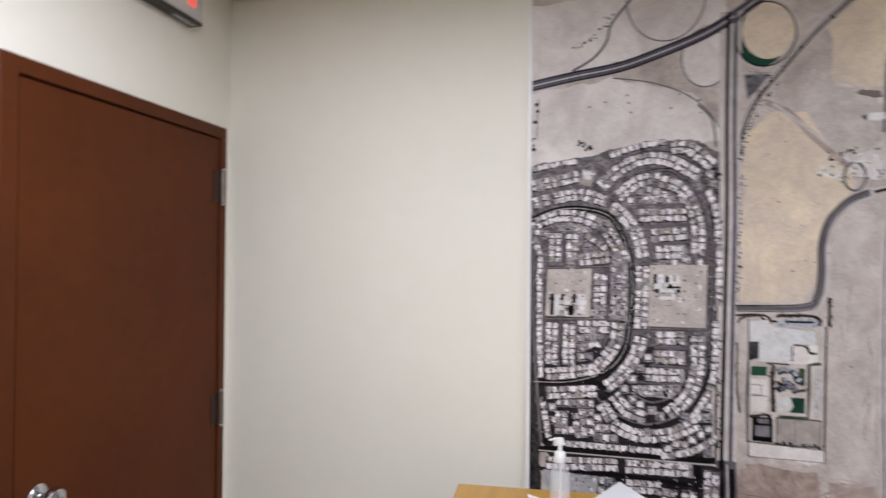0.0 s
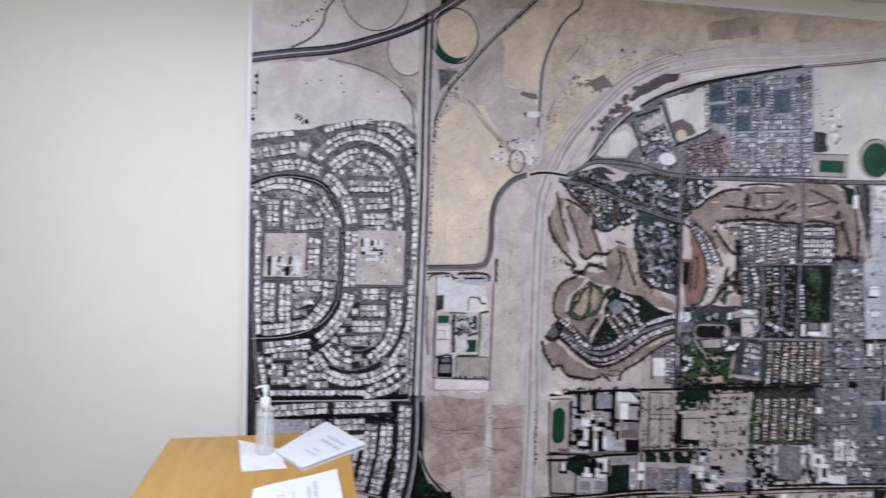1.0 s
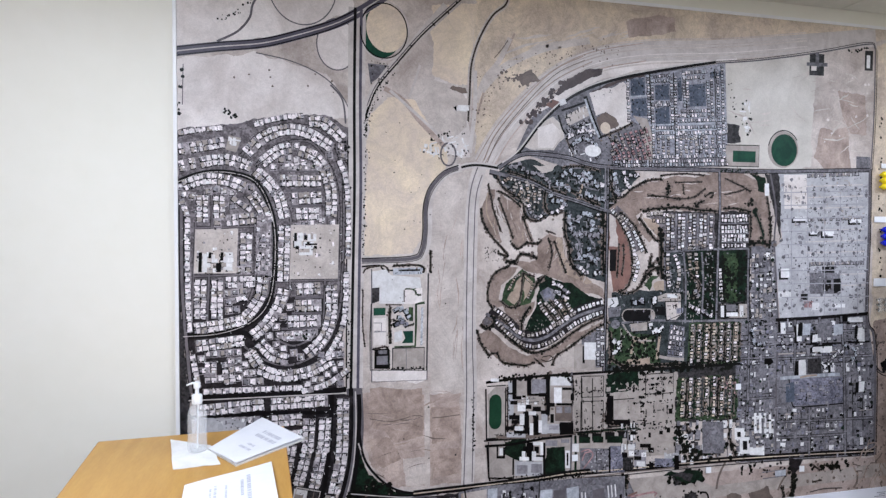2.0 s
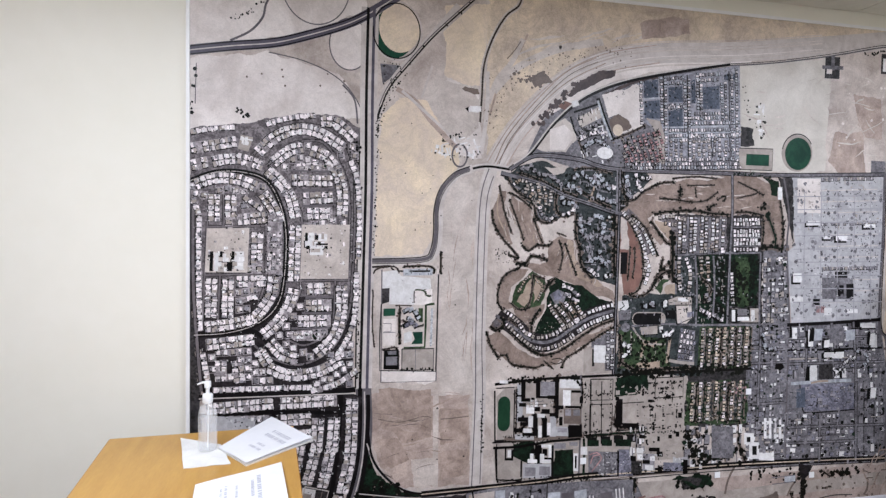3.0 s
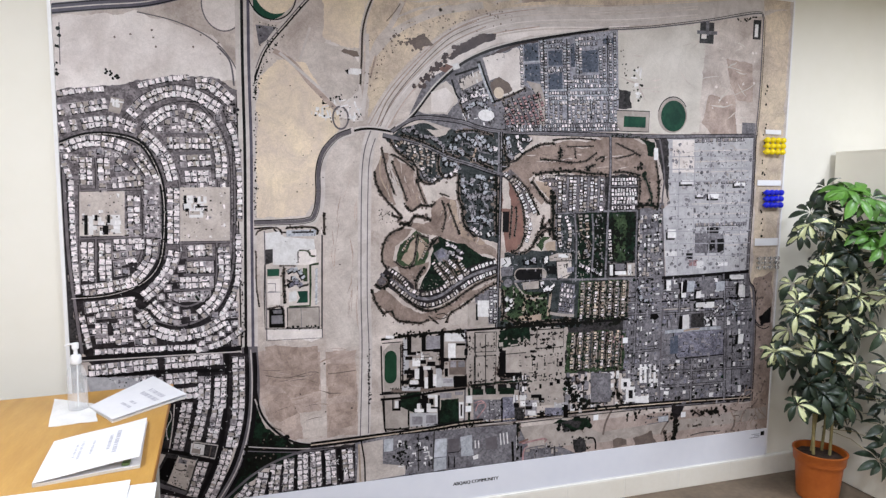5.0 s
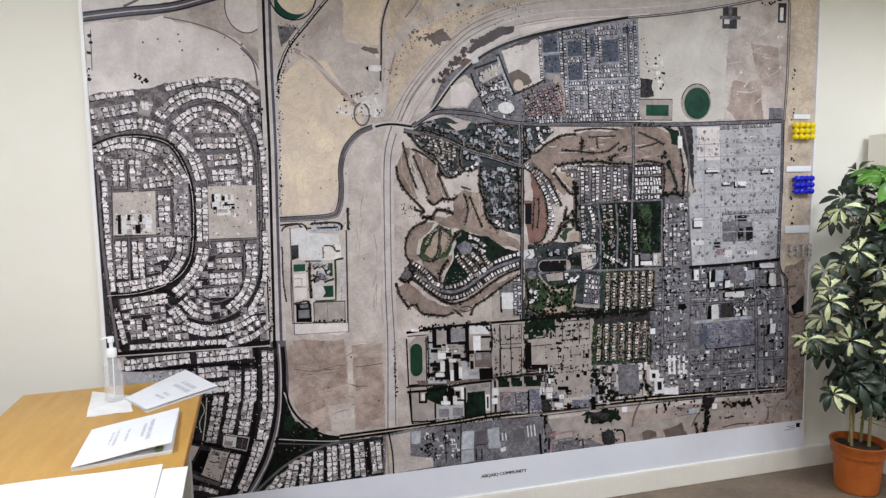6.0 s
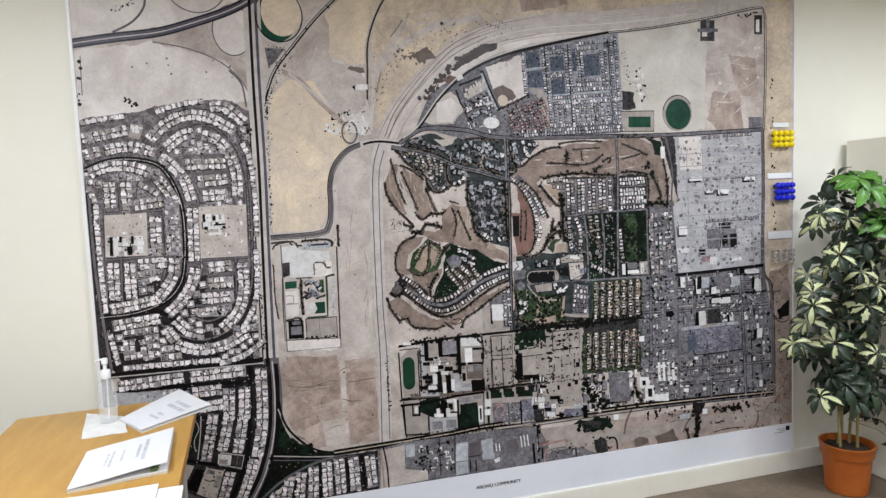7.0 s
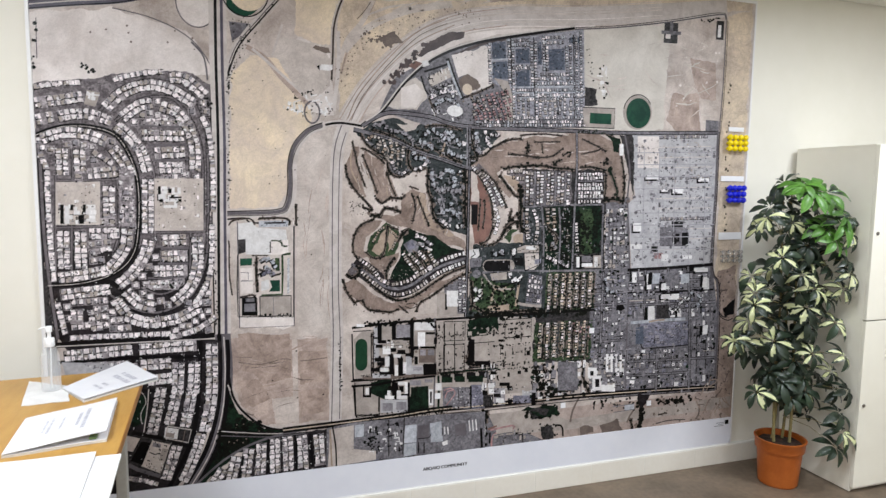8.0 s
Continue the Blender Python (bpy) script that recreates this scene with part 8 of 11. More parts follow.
scatter(ROOF_GREY, 10, 50, 0.25, 0.6, 216.5, 133.9, 230.8, 134.5, 231.4, 103.4, 217.6, 102.6)
scatter(SHADE, 10, 60, 0.25, 0.6, 178.3, 116.9, 216.5, 116.7, 216.6, 100.0, 178.8, 99.2)
scatter(ROOF_GREY, 11, 40, 0.25, 0.6, 178.3, 116.9, 216.5, 116.7, 216.6, 100.0, 178.8, 99.2)
scatter(CREAM, 14, 60, 0.15, 0.35, 125.5, 110.0, 156.9, 104.6, 157.0, 98.1, 128.3, 101.7)
scatter(SHADE, 14, 70, 0.15, 0.4, 196.2, 152.1, 249.0, 153.3, 249.7, 136.8, 205.9, 135.8)
scatter(STRAW, 14, 40, 0.15, 0.4, 196.2, 152.1, 231.3, 152.9, 231.9, 136.6, 205.9, 135.8)

# ruts and spoil along the sweep to the north-east
SWEEP = (119.4, 171.7, 130.3, 188.9, 149.3, 207.8, 168.4, 218.2, 193.7, 224.1, 238.1, 228.4, 280.0, 234.3)
for k in range(9):
    dark = k % 3 == 1
    road(chance.choice((DUNE_DARK, DUNE)) if dark else chance.choice((PALE_EAST, PALE, SAND)), 5, chance.uniform(0.3, 0.7), *SWEEP[:8 + 2 * (k % 2) if dark else 14], shift=-5.5 + 1.3 * k)
road(DUNE_DARK, 6, 0.5, 120.2, 173.2, 125.7, 184.7, 138.4, 200.2, 151.3, 212.5, 164.6, 219.2, shift=0.8)
road(EARTH, 6, 0.35, 120.2, 173.2, 125.7, 184.7, 138.4, 200.2, 151.3, 212.5, 164.6, 219.2, shift=-1.0)
road(PALE_EAST, 3, 2.2, 115.9, 197.6, 119.8, 207.5, 125.8, 215.1, 130.7, 225.2)
road(DUNE_DARK, 3, 0.8, 116.8, 192.9, 121.3, 207.6, 128.3, 217.8, 132.7, 227.3)
road(PALE_EAST, 3, 3.0, 118.3, 202.6, 128.3, 213.0, 146.0, 221.9, 167.2, 226.9)
road(EARTH, 4, 0.4, 123.8, 216.4, 127.3, 220.5, 129.7, 224.1)
area(PALE_EAST, 3, 90.8, 206.0, 106.3, 204.9, 110.5, 202.0, 112.9, 195.5, 111.9, 187.7, 104.1, 180.1, 96.6, 186.8, 88.4, 199.8)
area(EARTH, 4, 105.3, 202.0, 106.7, 203.6, 111.0, 202.9, 112.5, 200.7, 110.5, 201.0)
area(ROOF_WHITE, 6, 107.1, 195.5, 112.0, 195.4, 111.9, 193.5, 107.6, 193.7, sharp=True)
area(SHADE, 6, 106.2, 195.0, 107.6, 195.8, 107.6, 193.4, sharp=True)
scatter(ROOF_WHITE, 6, 9, 0.4, 1.2, 92.3, 181.4, 98.9, 180.3, 97.9, 175.5, 91.8, 176.1)
scatter(ROOF_WHITE, 6, 9, 0.3, 0.9, 104.2, 183.0, 112.4, 185.4, 112.3, 175.7, 106.0, 176.4)
scatter(SHADE, 7, 16, 0.2, 0.5, 91.9, 181.8, 112.9, 185.4, 112.8, 174.8, 98.8, 173.6)
road(DUNE, 3, 2.0, 77.6, 201.2, 85.2, 196.8, 92.0, 188.9, 102.7, 178.6)

# wind-blown threads over the open ground
streaks((DUNE, PALE_EAST, SAND), 3, 60, 0.7, 16, 98.8, 92.8, 100.0, 149.3, 114.1, 149.7, 112.9, 92.4, lean=0.15)
streaks((PALE_EAST, OCHRE), 3, 24, 1.6, 26, 125.8, 215.1, 156.5, 225.3, 224.4, 237.3, 140.8, 231.0, lean=0.08)
streaks((DUNE, DUNE_DARK, EARTH), 4, 34, 0.6, 14, 73.7, 42.3, 104.7, 42.4, 103.9, 78.4, 71.9, 79.7, lean=0.25)
streaks((GOLF, EARTH, SAND), 6, 40, 0.6, 9, 179.8, 154.9, 256.4, 156.9, 255.9, 169.5, 196.3, 165.5, lean=0.15)
streaks((STRAW, EARTH, SAND), 6, 22, 0.6, 7, 124.8, 140.3, 120.9, 157.0, 135.9, 155.0, 140.1, 140.5, lean=0.15)
streaks((STRAW, EARTH, SAND), 6, 20, 0.6, 7, 145.6, 128.4, 150.6, 140.7, 155.9, 138.3, 170.0, 118.5, lean=0.3)
streaks((PALE_NORTH, SAND), 5, 40, 1.0, 16, 243.1, 179.0, 314.3, 182.2, 312.1, 229.1, 241.8, 213.1, lean=0.4)

# works and yards in the east
area(WORKS, 4, 261.1, 171.7, 318.9, 175.0, 319.4, 146.5, 320.1, 103.0, 268.3, 102.6, 264.8, 137.0, 268.8, 140.0, 266.8, 151.6)
houses(1, 1.79, 282.0, 171.3, 294.3, 172.0, 314.2, 173.0, lots=False, roof=ROOF_GREY, layer=7)
trees(CITY_DARK, 7, 4, 0.32, 0.16, 0.35, 280.7, 169.5, 287.0, 170.0)
trees(CITY_DARK, 7, 4, 0.33, 0.16, 0.36, 289.5, 169.8, 295.8, 170.3)
trees(CITY_DARK, 7, 4, 0.33, 0.17, 0.36, 299.1, 170.1, 305.6, 170.6)
trees(CITY_DARK, 7, 4, 0.34, 0.17, 0.37, 307.1, 170.4, 313.6, 170.9)
road(ROAD_PALE, 6, 0.52, 280.6, 166.0, 296.4, 166.8, 315.0, 167.7)
trees(CITY_DARK, 7, 4, 0.32, 0.16, 0.36, 281.0, 164.2, 287.3, 164.7)
trees(CITY_DARK, 7, 4, 0.33, 0.16, 0.36, 289.8, 164.5, 296.2, 165.0)
trees(CITY_DARK, 7, 4, 0.33, 0.17, 0.37, 299.4, 164.8, 305.9, 165.3)
trees(CITY_DARK, 7, 4, 0.34, 0.17, 0.37, 307.4, 165.0, 314.0, 165.5)
road(ROAD_PALE, 6, 0.53, 280.8, 160.7, 296.7, 161.4, 315.3, 162.2)
trees(CITY_DARK, 7, 4, 0.32, 0.16, 0.36, 281.3, 159.0, 287.6, 159.4)
trees(CITY_DARK, 7, 4, 0.33, 0.16, 0.36, 290.1, 159.2, 296.5, 159.6)
trees(CITY_DARK, 7, 4, 0.33, 0.17, 0.37, 299.7, 159.4, 306.3, 159.9)
trees(CITY_DARK, 7, 4, 0.34, 0.17, 0.37, 307.8, 159.6, 314.4, 160.1)
road(ROAD_PALE, 6, 0.53, 281.1, 155.4, 297.1, 156.1, 315.7, 156.8)
trees(CITY_DARK, 7, 4, 0.33, 0.16, 0.36, 281.6, 153.7, 287.9, 154.1)
trees(CITY_DARK, 7, 4, 0.33, 0.16, 0.36, 290.4, 153.9, 296.8, 154.3)
trees(CITY_DARK, 7, 4, 0.33, 0.17, 0.37, 300.1, 154.1, 306.6, 154.5)
trees(CITY_DARK, 7, 4, 0.34, 0.17, 0.37, 308.1, 154.2, 314.7, 154.7)
houses(1, 1.81, 283.2, 150.2, 295.6, 150.7, 315.7, 151.3, lots=False, roof=ROOF_GREY, layer=7)
trees(CITY_DARK, 7, 4, 0.33, 0.16, 0.36, 281.9, 148.4, 288.2, 148.8)
trees(CITY_DARK, 7, 4, 0.33, 0.17, 0.36, 290.7, 148.5, 297.1, 148.9)
trees(CITY_DARK, 7, 4, 0.34, 0.17, 0.37, 300.4, 148.7, 307.0, 149.1)
trees(CITY_DARK, 7, 4, 0.34, 0.17, 0.37, 308.5, 148.8, 315.1, 149.2)
road(ROAD_PALE, 6, 0.53, 281.7, 144.8, 297.7, 145.3, 316.4, 145.8)
trees(CITY_DARK, 7, 4, 0.33, 0.16, 0.36, 282.2, 143.1, 288.5, 143.4)
trees(CITY_DARK, 7, 4, 0.33, 0.17, 0.36, 291.0, 143.1, 297.5, 143.5)
trees(CITY_DARK, 7, 4, 0.34, 0.17, 0.37, 300.8, 143.2, 307.3, 143.6)
trees(CITY_DARK, 7, 4, 0.34, 0.17, 0.37, 308.8, 143.3, 315.5, 143.7)
road(ROAD_PALE, 6, 0.53, 282.0, 139.5, 298.1, 139.9, 316.8, 140.3)
trees(CITY_DARK, 7, 4, 0.33, 0.16, 0.36, 282.5, 137.7, 288.8, 138.0)
trees(CITY_DARK, 7, 4, 0.33, 0.17, 0.37, 291.3, 137.8, 297.8, 138.1)
trees(CITY_DARK, 7, 4, 0.34, 0.17, 0.37, 301.1, 137.8, 307.7, 138.1)
trees(CITY_DARK, 7, 4, 0.34, 0.17, 0.38, 309.2, 137.8, 315.8, 138.2)
road(ROAD_PALE, 6, 0.53, 282.3, 134.1, 298.4, 134.5, 317.2, 134.8)
trees(CITY_DARK, 7, 4, 0.33, 0.16, 0.36, 282.8, 132.3, 289.1, 132.6)
trees(CITY_DARK, 7, 4, 0.33, 0.17, 0.37, 291.7, 132.3, 298.1, 132.7)
trees(CITY_DARK, 7, 4, 0.34, 0.17, 0.37, 301.4, 132.3, 308.0, 132.7)
trees(CITY_DARK, 7, 4, 0.34, 0.17, 0.38, 309.5, 132.3, 316.2, 132.7)
houses(1, 1.83, 284.4, 128.8, 296.9, 129.0, 317.2, 129.3, lots=False, roof=ROOF_GREY, layer=7)
trees(CITY_DARK, 7, 4, 0.33, 0.17, 0.36, 283.1, 127.0, 289.4, 127.2)
trees(CITY_DARK, 7, 4, 0.33, 0.17, 0.37, 292.0, 126.9, 298.5, 127.2)
trees(CITY_DARK, 7, 4, 0.34, 0.17, 0.37, 301.8, 126.9, 308.4, 127.1)
trees(CITY_DARK, 7, 4, 0.34, 0.17, 0.38, 309.9, 126.8, 316.6, 127.1)
road(ROAD_PALE, 6, 0.54, 282.9, 123.4, 299.0, 123.5, 317.9, 123.7)
trees(CITY_DARK, 7, 4, 0.33, 0.17, 0.36, 283.4, 121.6, 289.8, 121.8)
trees(CITY_DARK, 7, 4, 0.34, 0.17, 0.37, 292.3, 121.5, 298.8, 121.7)
trees(CITY_DARK, 7, 4, 0.34, 0.17, 0.37, 302.1, 121.4, 308.7, 121.6)
trees(CITY_DARK, 7, 4, 0.34, 0.17, 0.38, 310.2, 121.3, 317.0, 121.5)
road(ROAD_PALE, 6, 0.54, 283.2, 117.9, 299.4, 118.0, 318.3, 118.1)
trees(CITY_DARK, 7, 4, 0.33, 0.17, 0.37, 283.7, 116.1, 290.1, 116.3)
trees(CITY_DARK, 7, 4, 0.34, 0.17, 0.37, 292.6, 116.0, 299.1, 116.2)
trees(CITY_DARK, 7, 4, 0.34, 0.17, 0.38, 302.4, 115.8, 309.1, 116.1)
trees(CITY_DARK, 7, 4, 0.35, 0.17, 0.38, 310.6, 115.7, 317.3, 115.9)
road(ROAD_PALE, 6, 0.54, 283.5, 112.5, 299.7, 112.5, 318.7, 112.5)
trees(CITY_DARK, 7, 4, 0.33, 0.17, 0.37, 284.0, 110.7, 290.4, 110.9)
trees(CITY_DARK, 7, 4, 0.34, 0.17, 0.37, 292.9, 110.5, 299.5, 110.7)
trees(CITY_DARK, 7, 4, 0.34, 0.17, 0.38, 302.8, 110.3, 309.4, 110.5)
trees(CITY_DARK, 7, 4, 0.35, 0.17, 0.38, 311.0, 110.1, 317.7, 110.3)
area(PALE, 7, 268.6, 171.4, 281.6, 171.8, 282.5, 155.5, 269.4, 155.2, sharp=True)
area(SHADE, 8, 273.4, 150.9, 281.4, 151.0, 281.5, 148.7, 273.5, 148.5, sharp=True)
area(ROOF_WHITE, 9, 274.4, 151.5, 282.0, 151.6, 282.2, 149.6, 274.5, 149.4, sharp=True)
area(SHADE, 8, 306.5, 150.0, 313.9, 150.1, 314.1, 148.0, 306.7, 147.8, sharp=True)
area(ROOF_WHITE, 9, 307.6, 150.6, 314.6, 150.7, 314.7, 148.9, 307.7, 148.8, sharp=True)
area(SHADE, 8, 290.6, 144.6, 297.8, 144.7, 298.0, 141.4, 290.8, 141.3, sharp=True)
area(ROOF_WHITE, 9, 291.6, 145.2, 298.4, 145.3, 298.6, 142.3, 291.8, 142.3, sharp=True)
area(SHADE, 8, 283.5, 144.0, 288.8, 144.0, 288.9, 142.2, 283.6, 142.2, sharp=True)
area(ROOF_WHITE, 9, 284.6, 144.6, 289.5, 144.6, 289.6, 143.1, 284.6, 143.1, sharp=True)
area(SHADE, 8, 267.1, 126.2, 272.3, 126.1, 272.5, 121.4, 267.3, 121.4, sharp=True)
area(ROOF_WHITE, 9, 268.1, 126.7, 272.9, 126.7, 273.2, 122.3, 268.3, 122.3, sharp=True)
area(WATER, 8, 291.9, 127.5, 299.2, 127.5, 299.4, 124.4, 292.1, 124.5, sharp=True)
area(ROAD_DARK, 8, 292.7, 120.9, 297.4, 120.8, 297.7, 115.3, 293.0, 115.4, sharp=True)
area(WATER, 8, 298.8, 121.4, 303.2, 121.4, 303.6, 114.3, 299.2, 114.4, sharp=True)
area(CITY, 7, 284.6, 124.6, 302.6, 124.4, 303.3, 114.0, 285.2, 114.3, sharp=True)
area(WATER, 8, 279.9, 114.4, 284.1, 114.3, 284.3, 111.3, 280.0, 111.4, sharp=True)
area(ROOF_WHITE, 9, 266.9, 115.8, 274.5, 115.7, 274.7, 112.7, 267.1, 112.8, sharp=True)
area(ROOF_RED, 9, 281.8, 110.7, 287.2, 110.6, 287.3, 107.6, 282.0, 107.7, sharp=True)
area(ROOF_WHITE, 9, 286.5, 110.0, 290.8, 109.9, 291.0, 106.3, 286.7, 106.4, sharp=True)
area(ROOF_WHITE, 9, 298.1, 109.2, 306.2, 109.0, 306.3, 107.1, 298.2, 107.3, sharp=True)
road(ROAD_DARK, 9, 1.67, 265.9, 102.1, 291.2, 102.6, 320.1, 103.7)
road(ROAD_MID, 8, 0.97, 261.1, 171.7, 264.7, 154.5, 264.2, 137.0, 267.3, 101.5, 267.1, 77.3, 267.6, 37.2)
town(6, 13, (ROOF_WHITE, ROOF_GREY, CREAM,), 0.3, 0.7, 251.5, 134.1, 264.2, 135.3, 266.5, 103.3, 251.6, 103.1, layer=8)
area(CITY_DARK, 6, 258.1, 171.5, 265.8, 171.8, 267.4, 154.6, 267.4, 140.0, 263.3, 154.5)
area(ROOF_WHITE, 9, 258.0, 167.0, 260.4, 167.1, 260.6, 161.3, 258.3, 161.3, sharp=True)

# grid of the town centre
area(CITY_DARK, 4, 218.8, 102.9, 252.2, 103.1, 253.0, 53.8, 212.3, 56.9, 213.2, 80.1)
area(GARDEN_GREEN, 5, 218.8, 102.0, 245.5, 102.2, 246.0, 82.4, 218.4, 82.6)
area(GARDEN_GREEN, 5, 213.3, 77.2, 245.7, 76.6, 245.5, 55.9, 212.3, 56.9)
for k in range(7):
    x = 220.6 + 3.9 * k
    for y0, y1, d in ((101.2, 83.4, 0.0), (76.2, 58.2, -4.4)):
        a = x + d + (0.3 * k if d else 0)
        terrace((CREAM, STRAW, TAN, ROOF), 1.5, a, y0, a - 0.4, y1)
        road(chance.choice((STRAW, CITY, CREAM)), 8, 0.7, a + 1.1, y0, a + 0.7, y1)
        hedge(1.5, a + 2.2, y0, a + 1.8, (y0 + y1) / 2, a + 1.8, y1, mat=chance.choice((TREE, PARK, GARDEN)))
scatter(TREE, 14, 70, 0.3, 0.8, 218.8, 101.4, 246.3, 101.9, 246.5, 81.7, 218.5, 82.1)
scatter(TREE, 14, 80, 0.3, 0.8, 213.3, 77.2, 245.7, 76.6, 245.5, 55.9, 212.3, 56.9)
scatter(CREAM, 15, 50, 0.2, 0.5, 218.8, 101.4, 246.3, 101.9, 246.5, 81.7, 218.5, 82.1)
scatter(CREAM, 15, 50, 0.2, 0.5, 213.3, 77.2, 245.7, 76.6, 245.5, 55.9, 212.3, 56.9)
scatter(ROOF_RED, 15, 14, 0.3, 0.7, 232.0, 76.0, 245.0, 76.0, 245.0, 66.0, 232.0, 66.0)
area(CITY, 5, 246.2, 102.7, 265.8, 102.7, 265.7, 77.4, 247.3, 78.3)
town(8, 10, (ROOF_GREY, ROOF_WHITE, CITY_BLUE,), 0.3, 0.7, 246.3, 102.1, 264.8, 102.1, 264.9, 78.6, 246.6, 79.0, layer=8)
town(10, 9, (ROOF_WHITE, ROOF_GREY, CITY_BLUE, CITY,), 0.3, 0.7, 246.6, 77.8, 265.0, 78.0, 264.8, 52.9, 245.6, 52.9, layer=8)
area(CITY, 4, 243.6, 102.7, 320.1, 103.0, 325.9, 74.2, 326.5, 31.9, 245.7, 34.6)
town(17, 10, (ROOF_GREY, CITY_BLUE, ROOF_WHITE, CITY,), 0.25, 0.7, 266.6, 100.9, 319.4, 101.8, 324.4, 74.3, 267.2, 75.5, layer=7)
area(SHADE, 11, 276.5, 99.1, 278.2, 99.0, 278.7, 90.5, 276.9, 90.5, sharp=True)
area(ROOF_WHITE, 12, 277.8, 99.6, 280.7, 99.5, 281.1, 91.3, 278.3, 91.4, sharp=True)
area(SHADE, 11, 267.3, 100.2, 269.1, 100.2, 269.4, 94.5, 267.6, 94.5, sharp=True)
area(ROOF_WHITE, 12, 268.7, 100.8, 271.5, 100.7, 271.7, 95.3, 269.0, 95.4, sharp=True)
area(SHADE, 11, 285.9, 94.2, 287.7, 94.1, 288.0, 90.1, 286.2, 90.2, sharp=True)
area(ROOF_WHITE, 12, 287.4, 94.7, 292.4, 94.6, 292.6, 90.9, 287.6, 91.0, sharp=True)
area(SHADE, 11, 290.6, 87.5, 292.5, 87.5, 292.6, 84.3, 290.8, 84.4, sharp=True)
area(ROOF_WHITE, 12, 292.1, 88.1, 297.9, 87.9, 298.1, 85.0, 292.2, 85.3, sharp=True)
area(SHADE, 11, 313.0, 95.7, 314.9, 95.7, 315.3, 89.0, 313.5, 89.1, sharp=True)
area(ROOF_WHITE, 12, 314.5, 96.3, 318.3, 96.2, 318.7, 89.8, 314.9, 90.0, sharp=True)
area(SHADE, 11, 285.9, 88.0, 287.7, 88.0, 287.9, 85.2, 286.1, 85.3, sharp=True)
area(ROOF_WHITE, 12, 287.3, 88.6, 292.0, 88.4, 292.2, 85.9, 287.5, 86.1, sharp=True)
area(SHADE, 11, 307.4, 101.5, 309.3, 101.5, 309.5, 98.7, 307.6, 98.7, sharp=True)
area(ROOF_WHITE, 12, 308.9, 102.1, 317.1, 101.9, 317.3, 99.4, 309.0, 99.6, sharp=True)
area(SHADE, 11, 297.0, 78.2, 298.9, 78.1, 299.1, 74.7, 297.2, 74.8, sharp=True)
area(ROOF_WHITE, 12, 298.5, 78.8, 301.0, 78.7, 301.2, 75.5, 298.6, 75.6, sharp=True)
area(SHADE, 11, 278.1, 80.7, 279.9, 80.6, 280.3, 73.2, 278.5, 73.3, sharp=True)
area(ROOF_WHITE, 12, 279.5, 81.3, 283.8, 81.0, 284.2, 73.9, 279.9, 74.2, sharp=True)
road(CITY, 9, 1.36, 244.0, 75.5, 292.9, 74.1, 323.6, 74.3)
road(ROAD_DARK, 9, 1.01, 266.5, 90.0, 292.0, 89.6, 321.8, 89.7)
area(CITY_BLUE, 6, 275.0, 73.2, 305.9, 72.7, 306.7, 59.4, 277.4, 60.1)
road(ROAD_DARK, 8, 0.67, 274.3, 73.2, 276.3, 61.4, 281.0, 59.2, 306.7, 59.4)
town(8, 6, (ROOF_GREY, CITY,), 0.1, 0.5, 276.8, 71.9, 304.8, 71.5, 305.5, 60.7, 278.4, 61.2, layer=9, fill=0.4)
town(6, 9, (ROOF_GREY, ROOF_WHITE, CITY,), 0.3, 0.8, 305.8, 73.4, 323.6, 73.7, 326.5, 31.9, 307.2, 33.0, layer=7)
town(14, 9, (ROOF_GREY, CITY_BLUE, ROOF_WHITE, CITY,), 0.3, 0.7, 268.0, 58.9, 306.8, 58.1, 307.2, 33.6, 267.7, 34.7, layer=7)
area(CITY, 8, 267.0, 49.7, 287.0, 48.7, 287.8, 34.1, 267.7, 34.7)
area(ROOF_WHITE, 10, 254.9, 57.9, 256.3, 57.9, 256.7, 48.0, 255.3, 48.1, sharp=True)
area(ROOF_WHITE, 10, 257.6, 57.8, 259.0, 57.7, 259.5, 47.8, 258.1, 47.9, sharp=True)
area(ROOF_WHITE, 10, 260.4, 57.6, 261.8, 57.5, 262.2, 47.6, 260.8, 47.7, sharp=True)
area(ROOF_WHITE, 10, 263.2, 57.4, 264.6, 57.3, 265.0, 47.4, 263.6, 47.5, sharp=True)
town(8, 9, (ROOF_WHITE, CREAM, ROOF_GREY,), 0.3, 0.9, 244.8, 56.9, 266.7, 57.1, 267.0, 35.4, 245.0, 35.0, layer=7)
area(ROOF_WHITE, 12, 244.3, 51.5, 249.7, 51.0, 250.0, 45.5, 244.6, 46.0, sharp=True)
area(ROOF_WHITE, 12, 247.2, 47.0, 252.7, 46.5, 253.0, 38.5, 247.5, 39.0, sharp=True)
area(ROOF_WHITE, 12, 252.9, 41.6, 261.2, 40.9, 261.3, 37.1, 253.0, 37.9, sharp=True)
area(WATER, 13, 245.8, 49.5, 247.8, 49.4, 247.9, 46.9, 245.9, 47.1, sharp=True)
area(WATER, 13, 249.0, 45.0, 251.4, 44.8, 251.6, 40.5, 249.2, 40.7, sharp=True)

